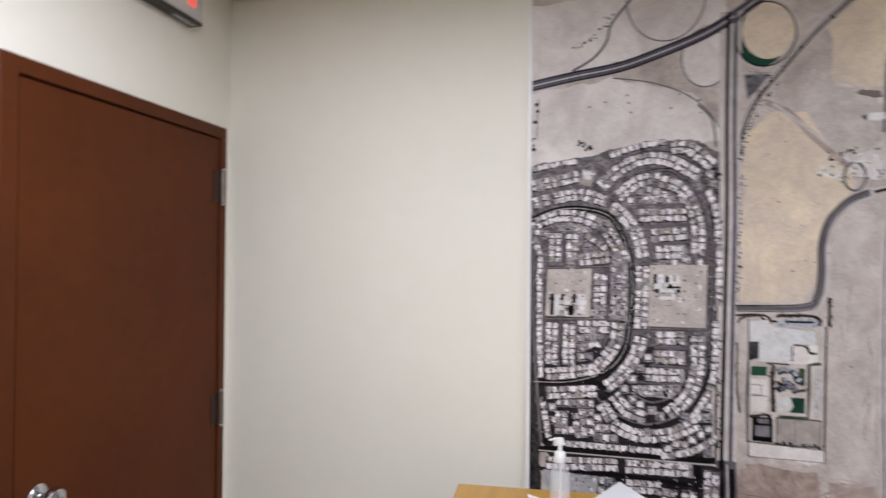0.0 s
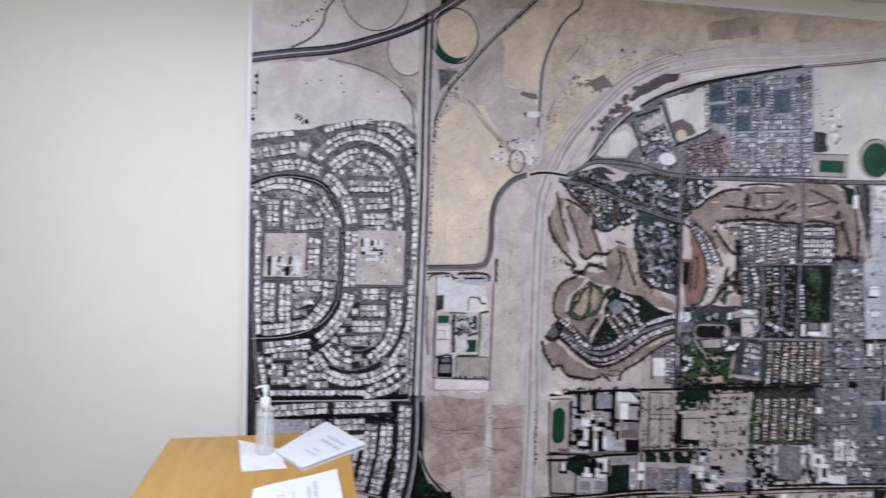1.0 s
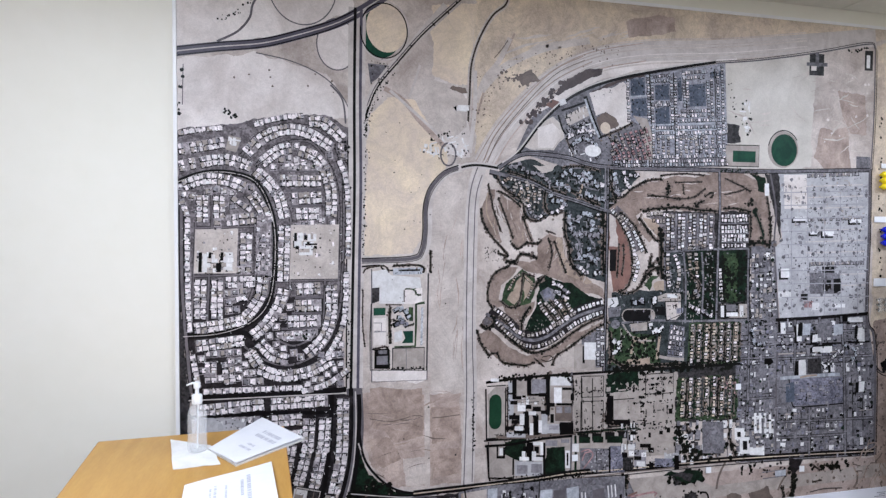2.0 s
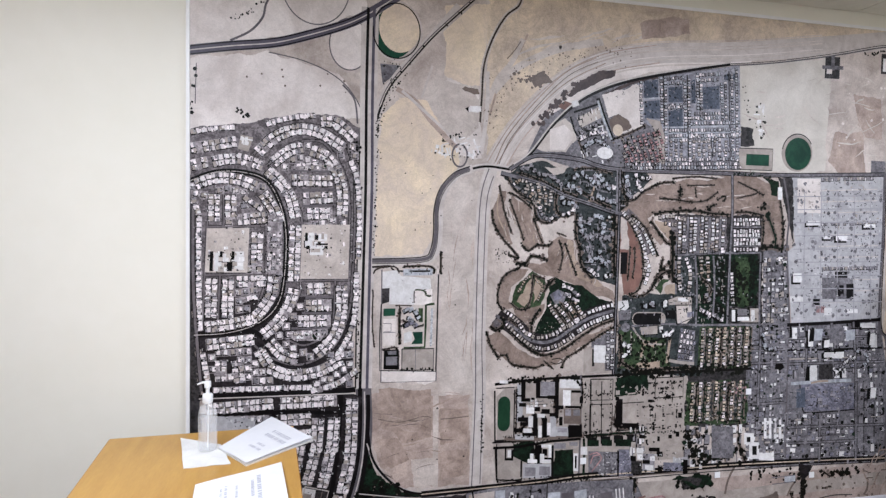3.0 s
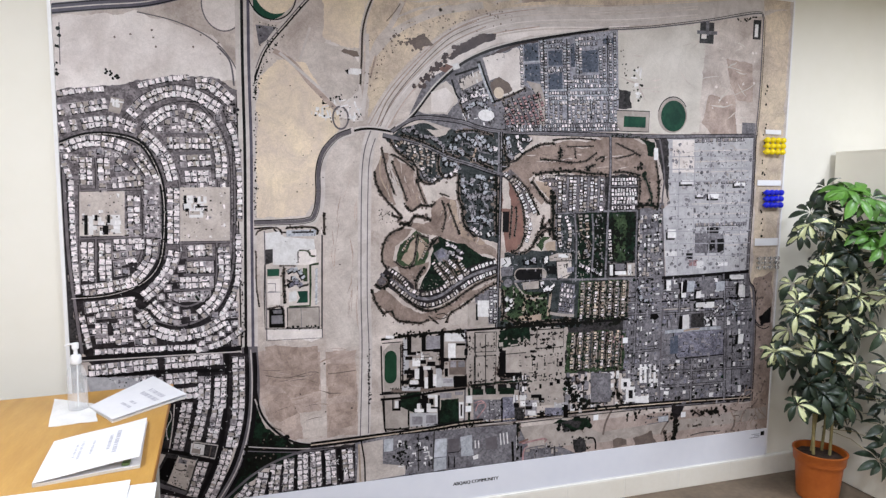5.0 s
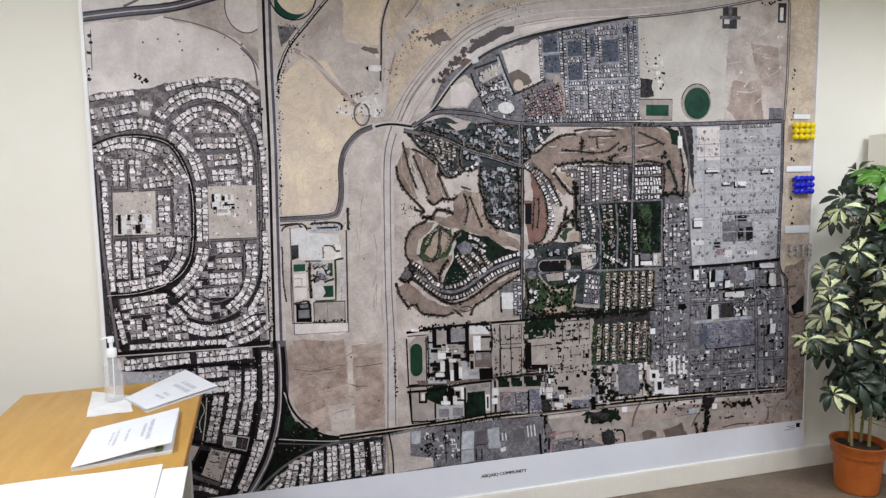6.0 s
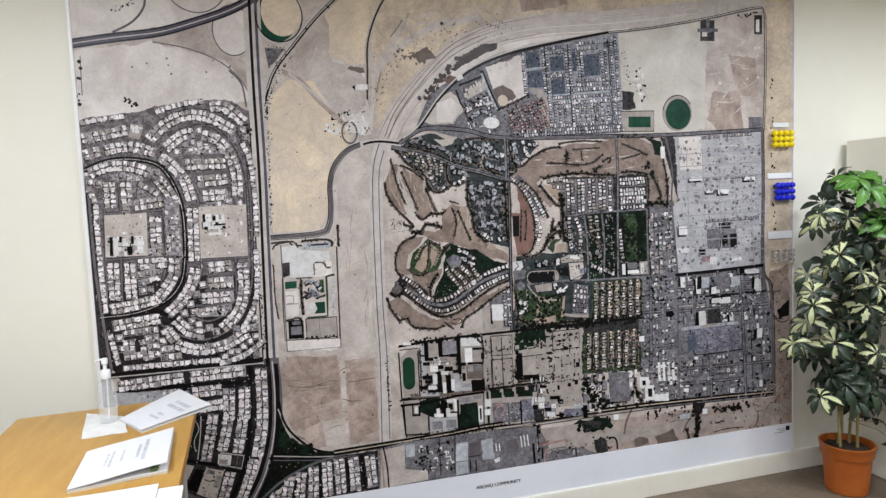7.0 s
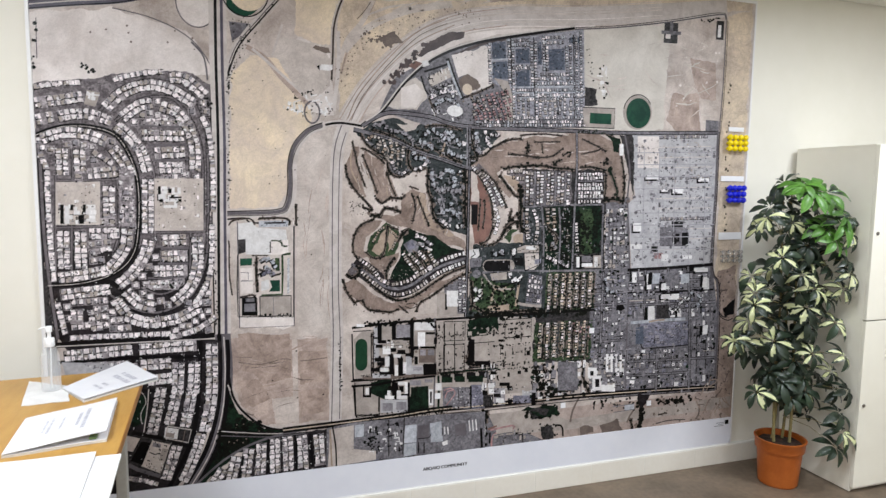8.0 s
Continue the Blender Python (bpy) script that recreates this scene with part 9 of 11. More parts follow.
# school yards and depots in the south
area(CREAM, 4, 125.9, 78.1, 175.5, 80.7, 213.2, 80.1, 215.9, 41.9, 188.1, 41.5, 142.1, 36.1, 125.9, 36.4, 122.7, 55.6, 122.0, 74.3)
road(ROAD_DARK, 9, 1.14, 121.2, 79.7, 141.9, 81.1, 175.5, 81.5, 217.9, 81.6, 247.1, 81.9)
trees(TREE, 10, 110, 0.83, 0.28, 0.89, 128.5, 80.6, 158.4, 80.8)
trees(TREE, 10, 150, 1.21, 0.46, 1.21, 178.4, 81.9, 217.9, 82.2, 243.8, 82.1)
road(ROAD_MID, 9, 0.84, 160.6, 82.3, 160.9, 60.8, 160.6, 37.0)
road(ROAD_DARK, 9, 0.66, 121.2, 77.0, 121.7, 55.2, 128.5, 55.1, straight=True)
road(ROAD_DARK, 9, 0.71, 120.6, 54.7, 142.0, 54.6, 161.5, 55.2, 187.8, 55.3)
area(EARTH, 8, 129.9, 56.7, 161.5, 56.8, 161.5, 54.6, 129.9, 54.0)
disc(OVAL, 9, 125.5, 71.2, 2.77, 3.19)
disc(OVAL, 9, 125.5, 62.6, 2.78, 3.21)
area(OVAL, 9, 122.8, 71.4, 128.3, 71.0, 128.3, 62.4, 122.7, 62.9, sharp=True)
road(SHADE, 9, 0.54, 130.1, 77.0, 130.1, 55.6, 121.4, 55.5, straight=True)
road(SHADE, 9, 0.42, 121.7, 78.0, 130.1, 78.1, straight=True)
area(ROOF_WHITE, 10, 123.3, 81.4, 127.0, 81.2, 127.0, 79.8, 123.3, 80.1, sharp=True)
area(WORKS, 9, 131.2, 79.6, 133.8, 79.5, 133.9, 62.8, 131.2, 63.0, sharp=True)
area(CREAM, 10, 134.9, 80.2, 140.5, 79.9, 140.6, 73.1, 134.9, 73.5, sharp=True)
area(ROOF_GREY, 11, 141.9, 80.1, 148.4, 79.7, 148.5, 73.7, 141.9, 74.1, sharp=True)
area(WORKS, 10, 141.9, 74.1, 148.5, 73.7, 148.5, 72.6, 141.9, 73.1, sharp=True)
area(ROOF_WHITE, 10, 150.6, 80.7, 160.4, 80.1, 160.4, 76.3, 150.6, 76.9, sharp=True)
area(CREAM, 10, 150.6, 76.6, 160.7, 76.0, 160.8, 67.4, 150.7, 68.1, sharp=True)
area(ROOF_WHITE, 11, 152.3, 75.9, 155.9, 75.7, 156.0, 68.6, 152.4, 68.8, sharp=True)
area(SHADE, 14, 133.8, 80.5, 135.0, 80.5, 135.0, 72.4, 133.8, 72.5, sharp=True)
area(SHADE, 14, 140.5, 80.1, 141.7, 80.1, 141.8, 73.1, 140.6, 73.1, sharp=True)
area(SHADE, 14, 148.7, 80.2, 150.3, 80.1, 150.5, 63.8, 148.8, 63.9, sharp=True)
area(SHADE, 14, 156.2, 75.7, 160.7, 75.4, 160.7, 74.3, 156.2, 74.6, sharp=True)
area(SHADE, 14, 150.2, 69.3, 152.7, 69.1, 152.7, 67.4, 150.2, 67.6, sharp=True)
area(SHADE, 14, 159.5, 78.5, 161.0, 78.4, 161.0, 77.3, 159.6, 77.4, sharp=True)
area(SHADE, 14, 160.2, 72.4, 161.9, 72.3, 161.9, 69.6, 160.2, 69.7, sharp=True)
area(SHADE, 14, 132.2, 71.3, 135.4, 71.1, 135.5, 69.4, 132.2, 69.7, sharp=True)
area(SHADE, 14, 139.2, 69.2, 141.9, 69.0, 141.9, 67.1, 139.2, 67.3, sharp=True)
area(SHADE, 14, 142.5, 68.1, 146.3, 67.9, 146.3, 65.7, 142.5, 66.0, sharp=True)
area(SHADE, 14, 146.3, 66.2, 149.6, 66.0, 149.6, 64.4, 146.3, 64.6, sharp=True)
area(SHADE, 14, 131.7, 65.1, 136.5, 64.8, 136.5, 62.9, 131.7, 63.2, sharp=True)
area(SHADE, 14, 132.8, 62.9, 135.5, 62.7, 135.5, 61.1, 132.8, 61.3, sharp=True)
area(SHADE, 14, 138.7, 65.7, 140.9, 65.5, 140.9, 56.3, 138.7, 56.5, sharp=True)
area(SHADE, 14, 143.0, 64.3, 145.2, 64.1, 145.3, 55.4, 143.1, 55.6, sharp=True)
area(SHADE, 14, 133.9, 58.5, 139.3, 58.1, 139.3, 56.4, 133.9, 56.9, sharp=True)
area(SHADE, 14, 130.1, 60.4, 132.3, 60.2, 132.3, 58.6, 130.1, 58.8, sharp=True)
area(SHADE, 14, 150.7, 64.3, 152.4, 64.2, 152.4, 60.3, 150.8, 60.4, sharp=True)
area(SHADE, 14, 145.2, 73.9, 148.5, 73.7, 148.5, 72.1, 145.2, 72.3, sharp=True)
area(SHADE, 14, 137.6, 73.3, 139.2, 73.2, 139.2, 72.2, 137.6, 72.3, sharp=True)
area(SHADE, 14, 131.2, 74.8, 133.3, 74.7, 133.3, 73.9, 131.2, 74.0, sharp=True)
area(SHADE, 14, 153.5, 69.0, 160.8, 68.5, 160.8, 67.4, 153.5, 67.9, sharp=True)
town(7, 3, (ROOF_WHITE, CREAM, ROOF_WHITE,), 0.0, 0.5, 134.9, 73.0, 148.5, 72.6, 148.5, 68.8, 135.5, 68.6, layer=11)
area(ROOF_WHITE, 15, 140.6, 66.1, 144.1, 65.9, 144.1, 64.2, 140.6, 64.5, sharp=True)
area(ROOF_WHITE, 15, 134.4, 60.1, 138.2, 59.8, 138.2, 57.9, 134.4, 58.2, sharp=True)
area(ROOF_WHITE, 15, 141.2, 60.9, 142.8, 60.8, 142.8, 55.6, 141.2, 55.7, sharp=True)
area(ROOF_WHITE, 15, 136.5, 65.3, 138.7, 65.2, 138.7, 60.3, 136.6, 60.4, sharp=True)
area(ROOF_WHITE, 15, 135.5, 69.2, 139.2, 68.9, 139.2, 66.2, 135.5, 66.5, sharp=True)
area(ROOF_WHITE, 15, 145.2, 62.0, 146.9, 61.8, 146.9, 56.3, 145.3, 56.5, sharp=True)
area(WORKS, 11, 146.6, 65.1, 149.4, 64.9, 149.4, 55.6, 146.7, 55.8, sharp=True)
area(WORKS, 11, 149.4, 60.0, 155.3, 59.5, 155.3, 55.4, 149.4, 55.9, sharp=True)
area(ROOF_GREY, 12, 150.2, 59.4, 154.7, 59.0, 154.7, 57.1, 150.2, 57.5, sharp=True)
area(EARTH, 12, 152.9, 67.7, 161.1, 67.1, 161.2, 60.5, 153.0, 61.1, sharp=True)
area(ROOF_GREY, 13, 153.5, 67.4, 156.3, 67.2, 156.3, 64.4, 153.5, 64.6, sharp=True)
area(ROOF_GREY, 13, 157.4, 67.1, 160.5, 66.9, 160.6, 64.1, 157.4, 64.4, sharp=True)
area(WATER, 13, 155.2, 60.4, 161.7, 59.9, 161.8, 54.6, 155.3, 55.1, sharp=True)
area(WORKS, 11, 130.7, 57.7, 139.3, 57.0, 139.3, 54.8, 130.7, 55.5, sharp=True)
road(EARTH, 10, 1.64, 125.9, 55.9, 142.0, 55.1, 162.9, 55.0)
trees(SHADE, 11, 60, 0.33, 0.19, 0.44, 125.9, 57.0, 142.0, 56.2, 162.9, 56.2)
trees(TREE, 11, 50, 0.33, 0.19, 0.49, 125.9, 54.8, 142.0, 54.0, 162.9, 53.9)
area(CREAM, 9, 122.5, 52.4, 134.2, 51.4, 134.2, 36.6, 122.4, 37.9, sharp=True)
road(SHADE, 10, 0.48, 122.5, 54.1, 123.0, 37.3, 134.2, 38.0, straight=True)
area(SHADE, 11, 126.2, 52.7, 126.9, 52.6, 126.9, 46.6, 126.2, 46.7, sharp=True)
area(SHADE, 11, 126.2, 47.8, 130.1, 47.4, 130.1, 46.3, 126.2, 46.7, sharp=True)
area(SHADE, 11, 129.1, 51.3, 130.1, 51.2, 130.1, 46.9, 129.1, 47.0, sharp=True)
area(ROOF_WHITE, 12, 127.5, 51.2, 129.1, 51.0, 129.1, 47.8, 127.5, 47.9, sharp=True)
area(PARK, 10, 129.9, 54.0, 139.8, 53.7, 139.9, 48.2, 137.7, 44.5, 133.4, 46.0, 130.1, 48.5)
area(SHADE, 11, 138.2, 51.1, 140.9, 50.8, 140.9, 48.1, 138.2, 48.3, sharp=True)
area(SHADE, 11, 139.8, 52.6, 143.1, 52.3, 143.2, 44.0, 139.9, 44.3, sharp=True)
area(SHADE, 11, 143.4, 50.6, 145.6, 50.4, 145.6, 47.4, 143.4, 47.6, sharp=True)
area(SHADE, 11, 133.4, 46.0, 134.2, 46.0, 134.2, 38.8, 133.4, 38.9, sharp=True)
area(SHADE, 11, 147.5, 51.9, 148.6, 51.8, 148.7, 37.4, 147.6, 37.5, sharp=True)
area(SHADE, 11, 144.2, 46.7, 147.6, 46.4, 147.6, 45.5, 144.2, 45.8, sharp=True)
area(ROOF_WHITE, 13, 137.7, 48.9, 139.3, 48.8, 139.3, 44.7, 137.7, 44.8, sharp=True)
area(ROOF_WHITE, 13, 136.6, 46.6, 141.0, 46.1, 141.0, 44.5, 136.6, 44.9, sharp=True)
area(ROOF_WHITE, 13, 142.8, 52.6, 147.5, 52.2, 147.5, 50.8, 142.8, 51.2, sharp=True)
area(ROOF_WHITE, 13, 146.1, 52.3, 147.5, 52.2, 147.6, 46.4, 146.2, 46.5, sharp=True)
area(ROOF_WHITE, 13, 142.3, 48.5, 144.2, 48.3, 144.3, 44.5, 142.3, 44.6, sharp=True)
area(ROOF_WHITE, 13, 142.3, 46.0, 147.3, 45.6, 147.3, 43.9, 142.3, 44.4, sharp=True)
area(WORKS, 10, 134.4, 44.8, 148.1, 43.5, 148.2, 37.1, 134.5, 38.5, sharp=True)
area(ROOF_GREY, 11, 135.5, 43.1, 140.4, 42.6, 140.4, 38.8, 135.5, 39.3, sharp=True)
area(ROOF_GREY, 11, 142.1, 43.0, 147.0, 42.5, 147.1, 38.6, 142.1, 39.1, sharp=True)
area(PARK, 10, 148.6, 49.6, 157.9, 49.3, 158.0, 37.0, 148.7, 37.1)
area(ROOF_WHITE, 12, 157.9, 47.7, 160.2, 47.4, 160.3, 39.6, 158.0, 39.8, sharp=True)
area(SHADE, 13, 158.6, 46.5, 159.5, 46.4, 159.5, 40.8, 158.7, 40.9, sharp=True)
area(ROOF_GREY, 11, 148.6, 52.9, 154.2, 52.4, 154.2, 49.9, 148.6, 50.4, sharp=True)
area(ROOF_GREY, 11, 155.9, 52.8, 159.8, 52.5, 159.9, 50.8, 155.9, 51.2, sharp=True)
area(ROOF_WHITE, 14, 161.3, 50.4, 164.4, 50.2, 164.5, 46.5, 161.3, 46.8, sharp=True)
road(PARK, 12, 1.14, 162.7, 53.9, 163.0, 46.6, 162.9, 37.6)
road(ROOF_RED, 12, 0.58, 165.6, 46.4, 169.1, 47.2, 171.4, 44.7, 169.2, 41.5, 166.9, 38.9)
road(ROOF_RED, 12, 0.57, 166.2, 42.4, 167.4, 45.7, 170.2, 46.0)
area(CITY, 10, 169.6, 47.7, 179.6, 46.8, 179.8, 35.9, 169.8, 36.9, sharp=True)
area(CITY_BLUE, 10, 179.6, 48.0, 186.8, 47.4, 187.0, 35.2, 179.8, 35.9, sharp=True)
area(CITY_DARK, 12, 186.0, 42.3, 191.4, 41.8, 191.5, 35.9, 186.1, 36.5, sharp=True)
area(ROOF_GREY, 10, 191.6, 45.2, 197.7, 44.7, 197.9, 35.9, 191.8, 36.5, sharp=True)
area(CITY, 10, 165.0, 48.1, 169.6, 47.7, 169.8, 36.9, 165.2, 37.4, sharp=True)
town(6, 5, (ROOF_GREY, WORKS, CITY,), 0.1, 0.5, 169.7, 46.6, 179.6, 46.8, 179.8, 36.5, 169.8, 36.4, layer=11, size=(0.2, 0.6))
area(ROOF_WHITE, 14, 188.5, 48.1, 191.9, 47.8, 191.9, 45.2, 188.6, 45.5, sharp=True)
area(ROOF_WHITE, 14, 188.9, 45.2, 191.6, 44.9, 191.7, 42.3, 189.0, 42.6, sharp=True)
area(ROOF_WHITE, 14, 193.0, 39.9, 197.2, 39.5, 197.3, 37.1, 193.0, 37.5, sharp=True)
area(ROOF_WHITE, 14, 195.3, 43.7, 197.8, 43.5, 197.8, 41.5, 195.4, 41.7, sharp=True)
area(CREAM, 13, 202.0, 44.9, 207.0, 44.4, 207.1, 41.5, 202.1, 41.9, sharp=True)
area(CREAM, 13, 208.3, 44.9, 211.4, 44.6, 211.5, 41.7, 208.4, 42.0, sharp=True)
area(CITY_BLUE, 12, 202.2, 40.5, 212.2, 39.5, 212.3, 35.7, 202.3, 36.6, sharp=True)
area(WORKS, 11, 207.1, 42.7, 214.7, 42.0, 214.8, 37.8, 207.2, 38.5, sharp=True)
area(SHADE, 14, 191.7, 42.3, 195.4, 42.0, 195.4, 40.2, 191.7, 40.6, sharp=True)
area(SHADE, 14, 198.6, 45.7, 201.7, 45.5, 201.8, 43.1, 198.7, 43.4, sharp=True)
area(SHADE, 14, 212.2, 41.0, 214.7, 40.8, 214.9, 34.2, 212.4, 34.5, sharp=True)
area(SHADE, 14, 199.4, 39.3, 201.6, 39.1, 201.7, 35.5, 199.5, 35.7, sharp=True)
area(SHADE, 14, 179.0, 47.5, 179.9, 47.4, 180.1, 35.9, 179.2, 36.0, sharp=True)
area(SHADE, 14, 185.6, 44.6, 188.3, 44.3, 188.4, 42.0, 185.7, 42.3, sharp=True)
scatter(SHADE, 15, 40, 0.19, 0.46, 170.2, 47.1, 214.2, 46.2, 214.5, 35.5, 170.4, 37.4)
scatter(ROOF_WHITE, 15, 24, 0.22, 0.50, 170.2, 47.1, 214.2, 46.2, 214.5, 35.5, 170.4, 37.4)
area(CREAM, 9, 162.9, 80.0, 175.0, 79.3, 175.3, 55.4, 163.2, 56.4, sharp=True)
area(CREAM, 9, 190.3, 79.0, 211.7, 77.9, 212.6, 48.1, 190.9, 49.9, sharp=True)
trees(SHADE, 11, 26, 0.23, 0.20, 0.54, 162.9, 79.4, 163.2, 57.3)
trees(SHADE, 11, 26, 0.23, 0.20, 0.55, 175.0, 79.3, 175.3, 57.4)
trees(SHADE, 11, 26, 0.23, 0.20, 0.55, 163.2, 56.4, 175.3, 56.9)
trees(SHADE, 11, 26, 0.23, 0.20, 0.54, 163.0, 72.8, 175.1, 73.2)
trees(SHADE, 11, 26, 0.24, 0.21, 0.56, 190.9, 77.3, 200.9, 77.3)
trees(SHADE, 11, 26, 0.24, 0.21, 0.57, 191.0, 72.8, 201.0, 72.7)
trees(SHADE, 11, 26, 0.23, 0.21, 0.56, 190.9, 77.3, 191.0, 72.2)
trees(SHADE, 11, 26, 0.24, 0.21, 0.57, 203.1, 77.2, 210.5, 77.4)
trees(SHADE, 11, 26, 0.24, 0.21, 0.58, 191.2, 66.5, 210.8, 66.9)
trees(SHADE, 11, 26, 0.24, 0.21, 0.57, 191.3, 58.5, 194.0, 49.1)
area(SHADE, 12, 177.7, 69.6, 181.0, 69.4, 181.2, 59.0, 177.9, 59.2, sharp=True)
area(SHADE, 12, 181.2, 59.8, 188.9, 59.2, 188.9, 57.5, 181.2, 58.1, sharp=True)
road(SHADE, 11, 0.46, 165.5, 79.3, 165.8, 55.4, straight=True)
road(SHADE, 11, 0.46, 170.6, 79.0, 171.0, 55.5, straight=True)
scatter(SHADE, 11, 24, 0.25, 0.74, 191.8, 77.3, 211.1, 77.3, 211.9, 48.7, 192.4, 49.2)
scatter(SHADE, 11, 16, 0.23, 0.69, 164.1, 78.8, 174.4, 78.8, 174.7, 56.9, 164.3, 56.6)
area(PARK, 9, 176.7, 78.7, 189.7, 79.1, 189.8, 72.3, 176.8, 72.0)
scatter(CREAM, 10, 9, 0.58, 1.46, 177.3, 78.1, 189.1, 78.5, 189.2, 72.3, 177.4, 72.5)
area(CREAM, 9, 181.0, 70.6, 189.3, 70.6, 189.5, 58.6, 181.2, 58.1)
area(WATER, 8, 178.0, 70.8, 181.0, 70.6, 181.2, 58.1, 189.5, 58.6, 189.6, 56.3, 178.3, 56.1)
area(WATER, 10, 164.4, 54.4, 169.0, 54.0, 169.0, 50.6, 164.4, 51.0, sharp=True)
area(WATER, 10, 170.7, 54.4, 175.4, 54.0, 175.4, 50.6, 170.8, 51.0, sharp=True)
area(WATER, 10, 177.1, 54.5, 181.8, 54.1, 181.9, 50.6, 177.2, 51.0, sharp=True)
area(WATER, 10, 183.6, 54.5, 188.4, 54.1, 188.5, 50.7, 183.7, 51.1, sharp=True)
town(6, 4, (ROOF_WHITE, ROOF_GREY,), 0.2, 0.8, 184.7, 59.0, 193.7, 59.4, 194.2, 40.9, 185.1, 40.0, layer=11)
town(9, 4, (ROOF_GREY, CITY, ROOF_WHITE,), 0.4, 0.7, 212.3, 56.9, 244.1, 56.9, 244.3, 36.2, 212.3, 35.7, layer=9)
area(CITY, 12, 226.7, 55.8, 238.2, 54.9, 238.8, 39.8, 227.2, 40.8, sharp=True)
trees(TREE, 11, 50, 1.55, 0.62, 1.55, 214.0, 53.8, 219.1, 41.6, 232.2, 40.4)

# southern main road and the last strip
road(ROAD_DARK, 10, 2.68, 90.1, 34.9, 115.4, 35.4, 142.1, 36.1, 161.7, 37.2, 188.2, 36.8, 232.3, 36.8, 276.9, 35.7, 326.4, 33.9)
road(OCHRE, 11, 0.48, 90.1, 34.9, 115.4, 35.4, 142.1, 36.1, 161.7, 37.2, 188.2, 36.8, 232.3, 36.8, 276.9, 35.7, 326.4, 33.9)
road(CITY_DARK, 11, 0.45, 90.1, 32.8, 115.4, 32.9, 142.1, 33.6, 161.7, 34.6, 188.2, 34.2, 232.4, 34.3, 277.0, 33.5, 326.5, 31.9)
town(22, 5, (ROOF_GREY, CITY, CREAM, CITY_BLUE,), 0.4, 0.8, 115.3, 31.0, 185.3, 31.9, 185.6, 15.6, 115.3, 14.7, layer=7)
area(CITY_BLUE, 12, 125.9, 30.4, 136.7, 29.2, 136.7, 21.4, 125.9, 22.7, sharp=True)
area(CITY, 12, 167.6, 30.9, 179.3, 29.6, 179.5, 22.7, 167.7, 24.0, sharp=True)
area(ROOF_WHITE, 13, 180.5, 28.9, 181.4, 28.8, 181.5, 22.4, 180.6, 22.6, sharp=True)
area(ROOF_WHITE, 13, 182.0, 28.8, 182.9, 28.7, 183.0, 22.3, 182.1, 22.4, sharp=True)
area(ROOF_WHITE, 13, 183.5, 28.6, 184.4, 28.5, 184.6, 22.1, 183.6, 22.2, sharp=True)
area(ROOF_WHITE, 13, 185.0, 28.5, 185.9, 28.4, 186.1, 21.9, 185.2, 22.0, sharp=True)
area(ROOF_WHITE, 13, 186.5, 28.3, 187.4, 28.2, 187.6, 21.8, 186.7, 21.9, sharp=True)
road(ROAD_DARK, 11, 1.50, 186.1, 35.3, 186.3, 12.5)
trees(TREE, 11, 50, 0.90, 0.45, 1.20, 187.0, 33.5, 186.2, 15.5)
area(CREAM, 5, 188.9, 32.1, 219.4, 32.0, 232.7, 24.6, 337.9, 27.5, 338.3, 20.8, 232.9, 19.1, 194.6, 20.4)
road(ROOF_RED, 8, 0.92, 190.3, 23.8, 202.2, 24.8, 202.3, 23.1, 192.2, 21.2, 191.1, 13.4)
town(8, 3, (ROOF_GREY, CREAM,), 0.2, 0.6, 191.5, 22.2, 213.3, 22.7, 213.6, 13.7, 192.3, 13.3, layer=8)
area(CITY_DARK, 7, 211.5, 31.0, 224.2, 33.3, 227.6, 30.0, 219.6, 27.8, 213.2, 27.2)
scatter(TREE, 9, 40, 0.63, 1.58, 208.3, 33.1, 227.5, 33.6, 227.7, 28.1, 210.0, 27.0)
scatter(TREE, 9, 30, 0.32, 0.96, 216.5, 23.9, 227.8, 23.3, 228.1, 16.6, 216.7, 17.3)
area(EARTH, 6, 253.1, 19.9, 263.5, 21.3, 267.3, 14.6, 254.8, 13.5)
scatter(TREE, 9, 40, 0.34, 1.02, 247.4, 34.4, 273.5, 33.5, 273.9, 25.6, 247.7, 26.7)
trees(TREE, 9, 40, 0.68, 0.51, 1.37, 276.4, 31.7, 279.3, 23.5, 277.9, 15.7)
trees(TREE, 9, 5, 0.52, 0.69, 1.39, 288.1, 29.6, 289.6, 28.2)
trees(TREE, 9, 5, 0.52, 0.70, 1.40, 293.2, 29.4, 294.8, 28.0)
trees(TREE, 9, 5, 0.53, 0.70, 1.41, 298.4, 29.3, 300.0, 27.8)
trees(TREE, 9, 5, 0.53, 0.71, 1.42, 303.7, 29.1, 305.3, 27.6)
trees(TREE, 9, 5, 0.54, 0.71, 1.43, 309.0, 28.9, 310.6, 27.5)
scatter(EARTH, 6, 50, 0.30, 0.97, 284.3, 32.5, 335.4, 34.4, 336.8, 14.3, 285.3, 13.2)
scatter(EARTH, 6, 50, 0.30, 0.96, 322.6, 99.8, 336.6, 99.4, 337.9, 27.5, 327.3, 31.8)
road(CITY_DARK, 8, 0.72, 326.1, 93.4, 324.7, 80.7, 329.0, 74.1, 332.2, 73.9)
area(WATER, 8, 331.7, 80.4, 336.9, 84.0, 336.8, 74.9, 330.5, 74.6)
trees(TREE, 8, 10, 0.68, 0.34, 0.82, 325.3, 201.1, 325.0, 174.0)
trees(TREE, 8, 10, 0.69, 0.34, 0.83, 325.8, 174.1, 326.2, 146.6)
trees(TREE, 8, 10, 0.70, 0.35, 0.84, 326.2, 146.6, 327.4, 118.6)

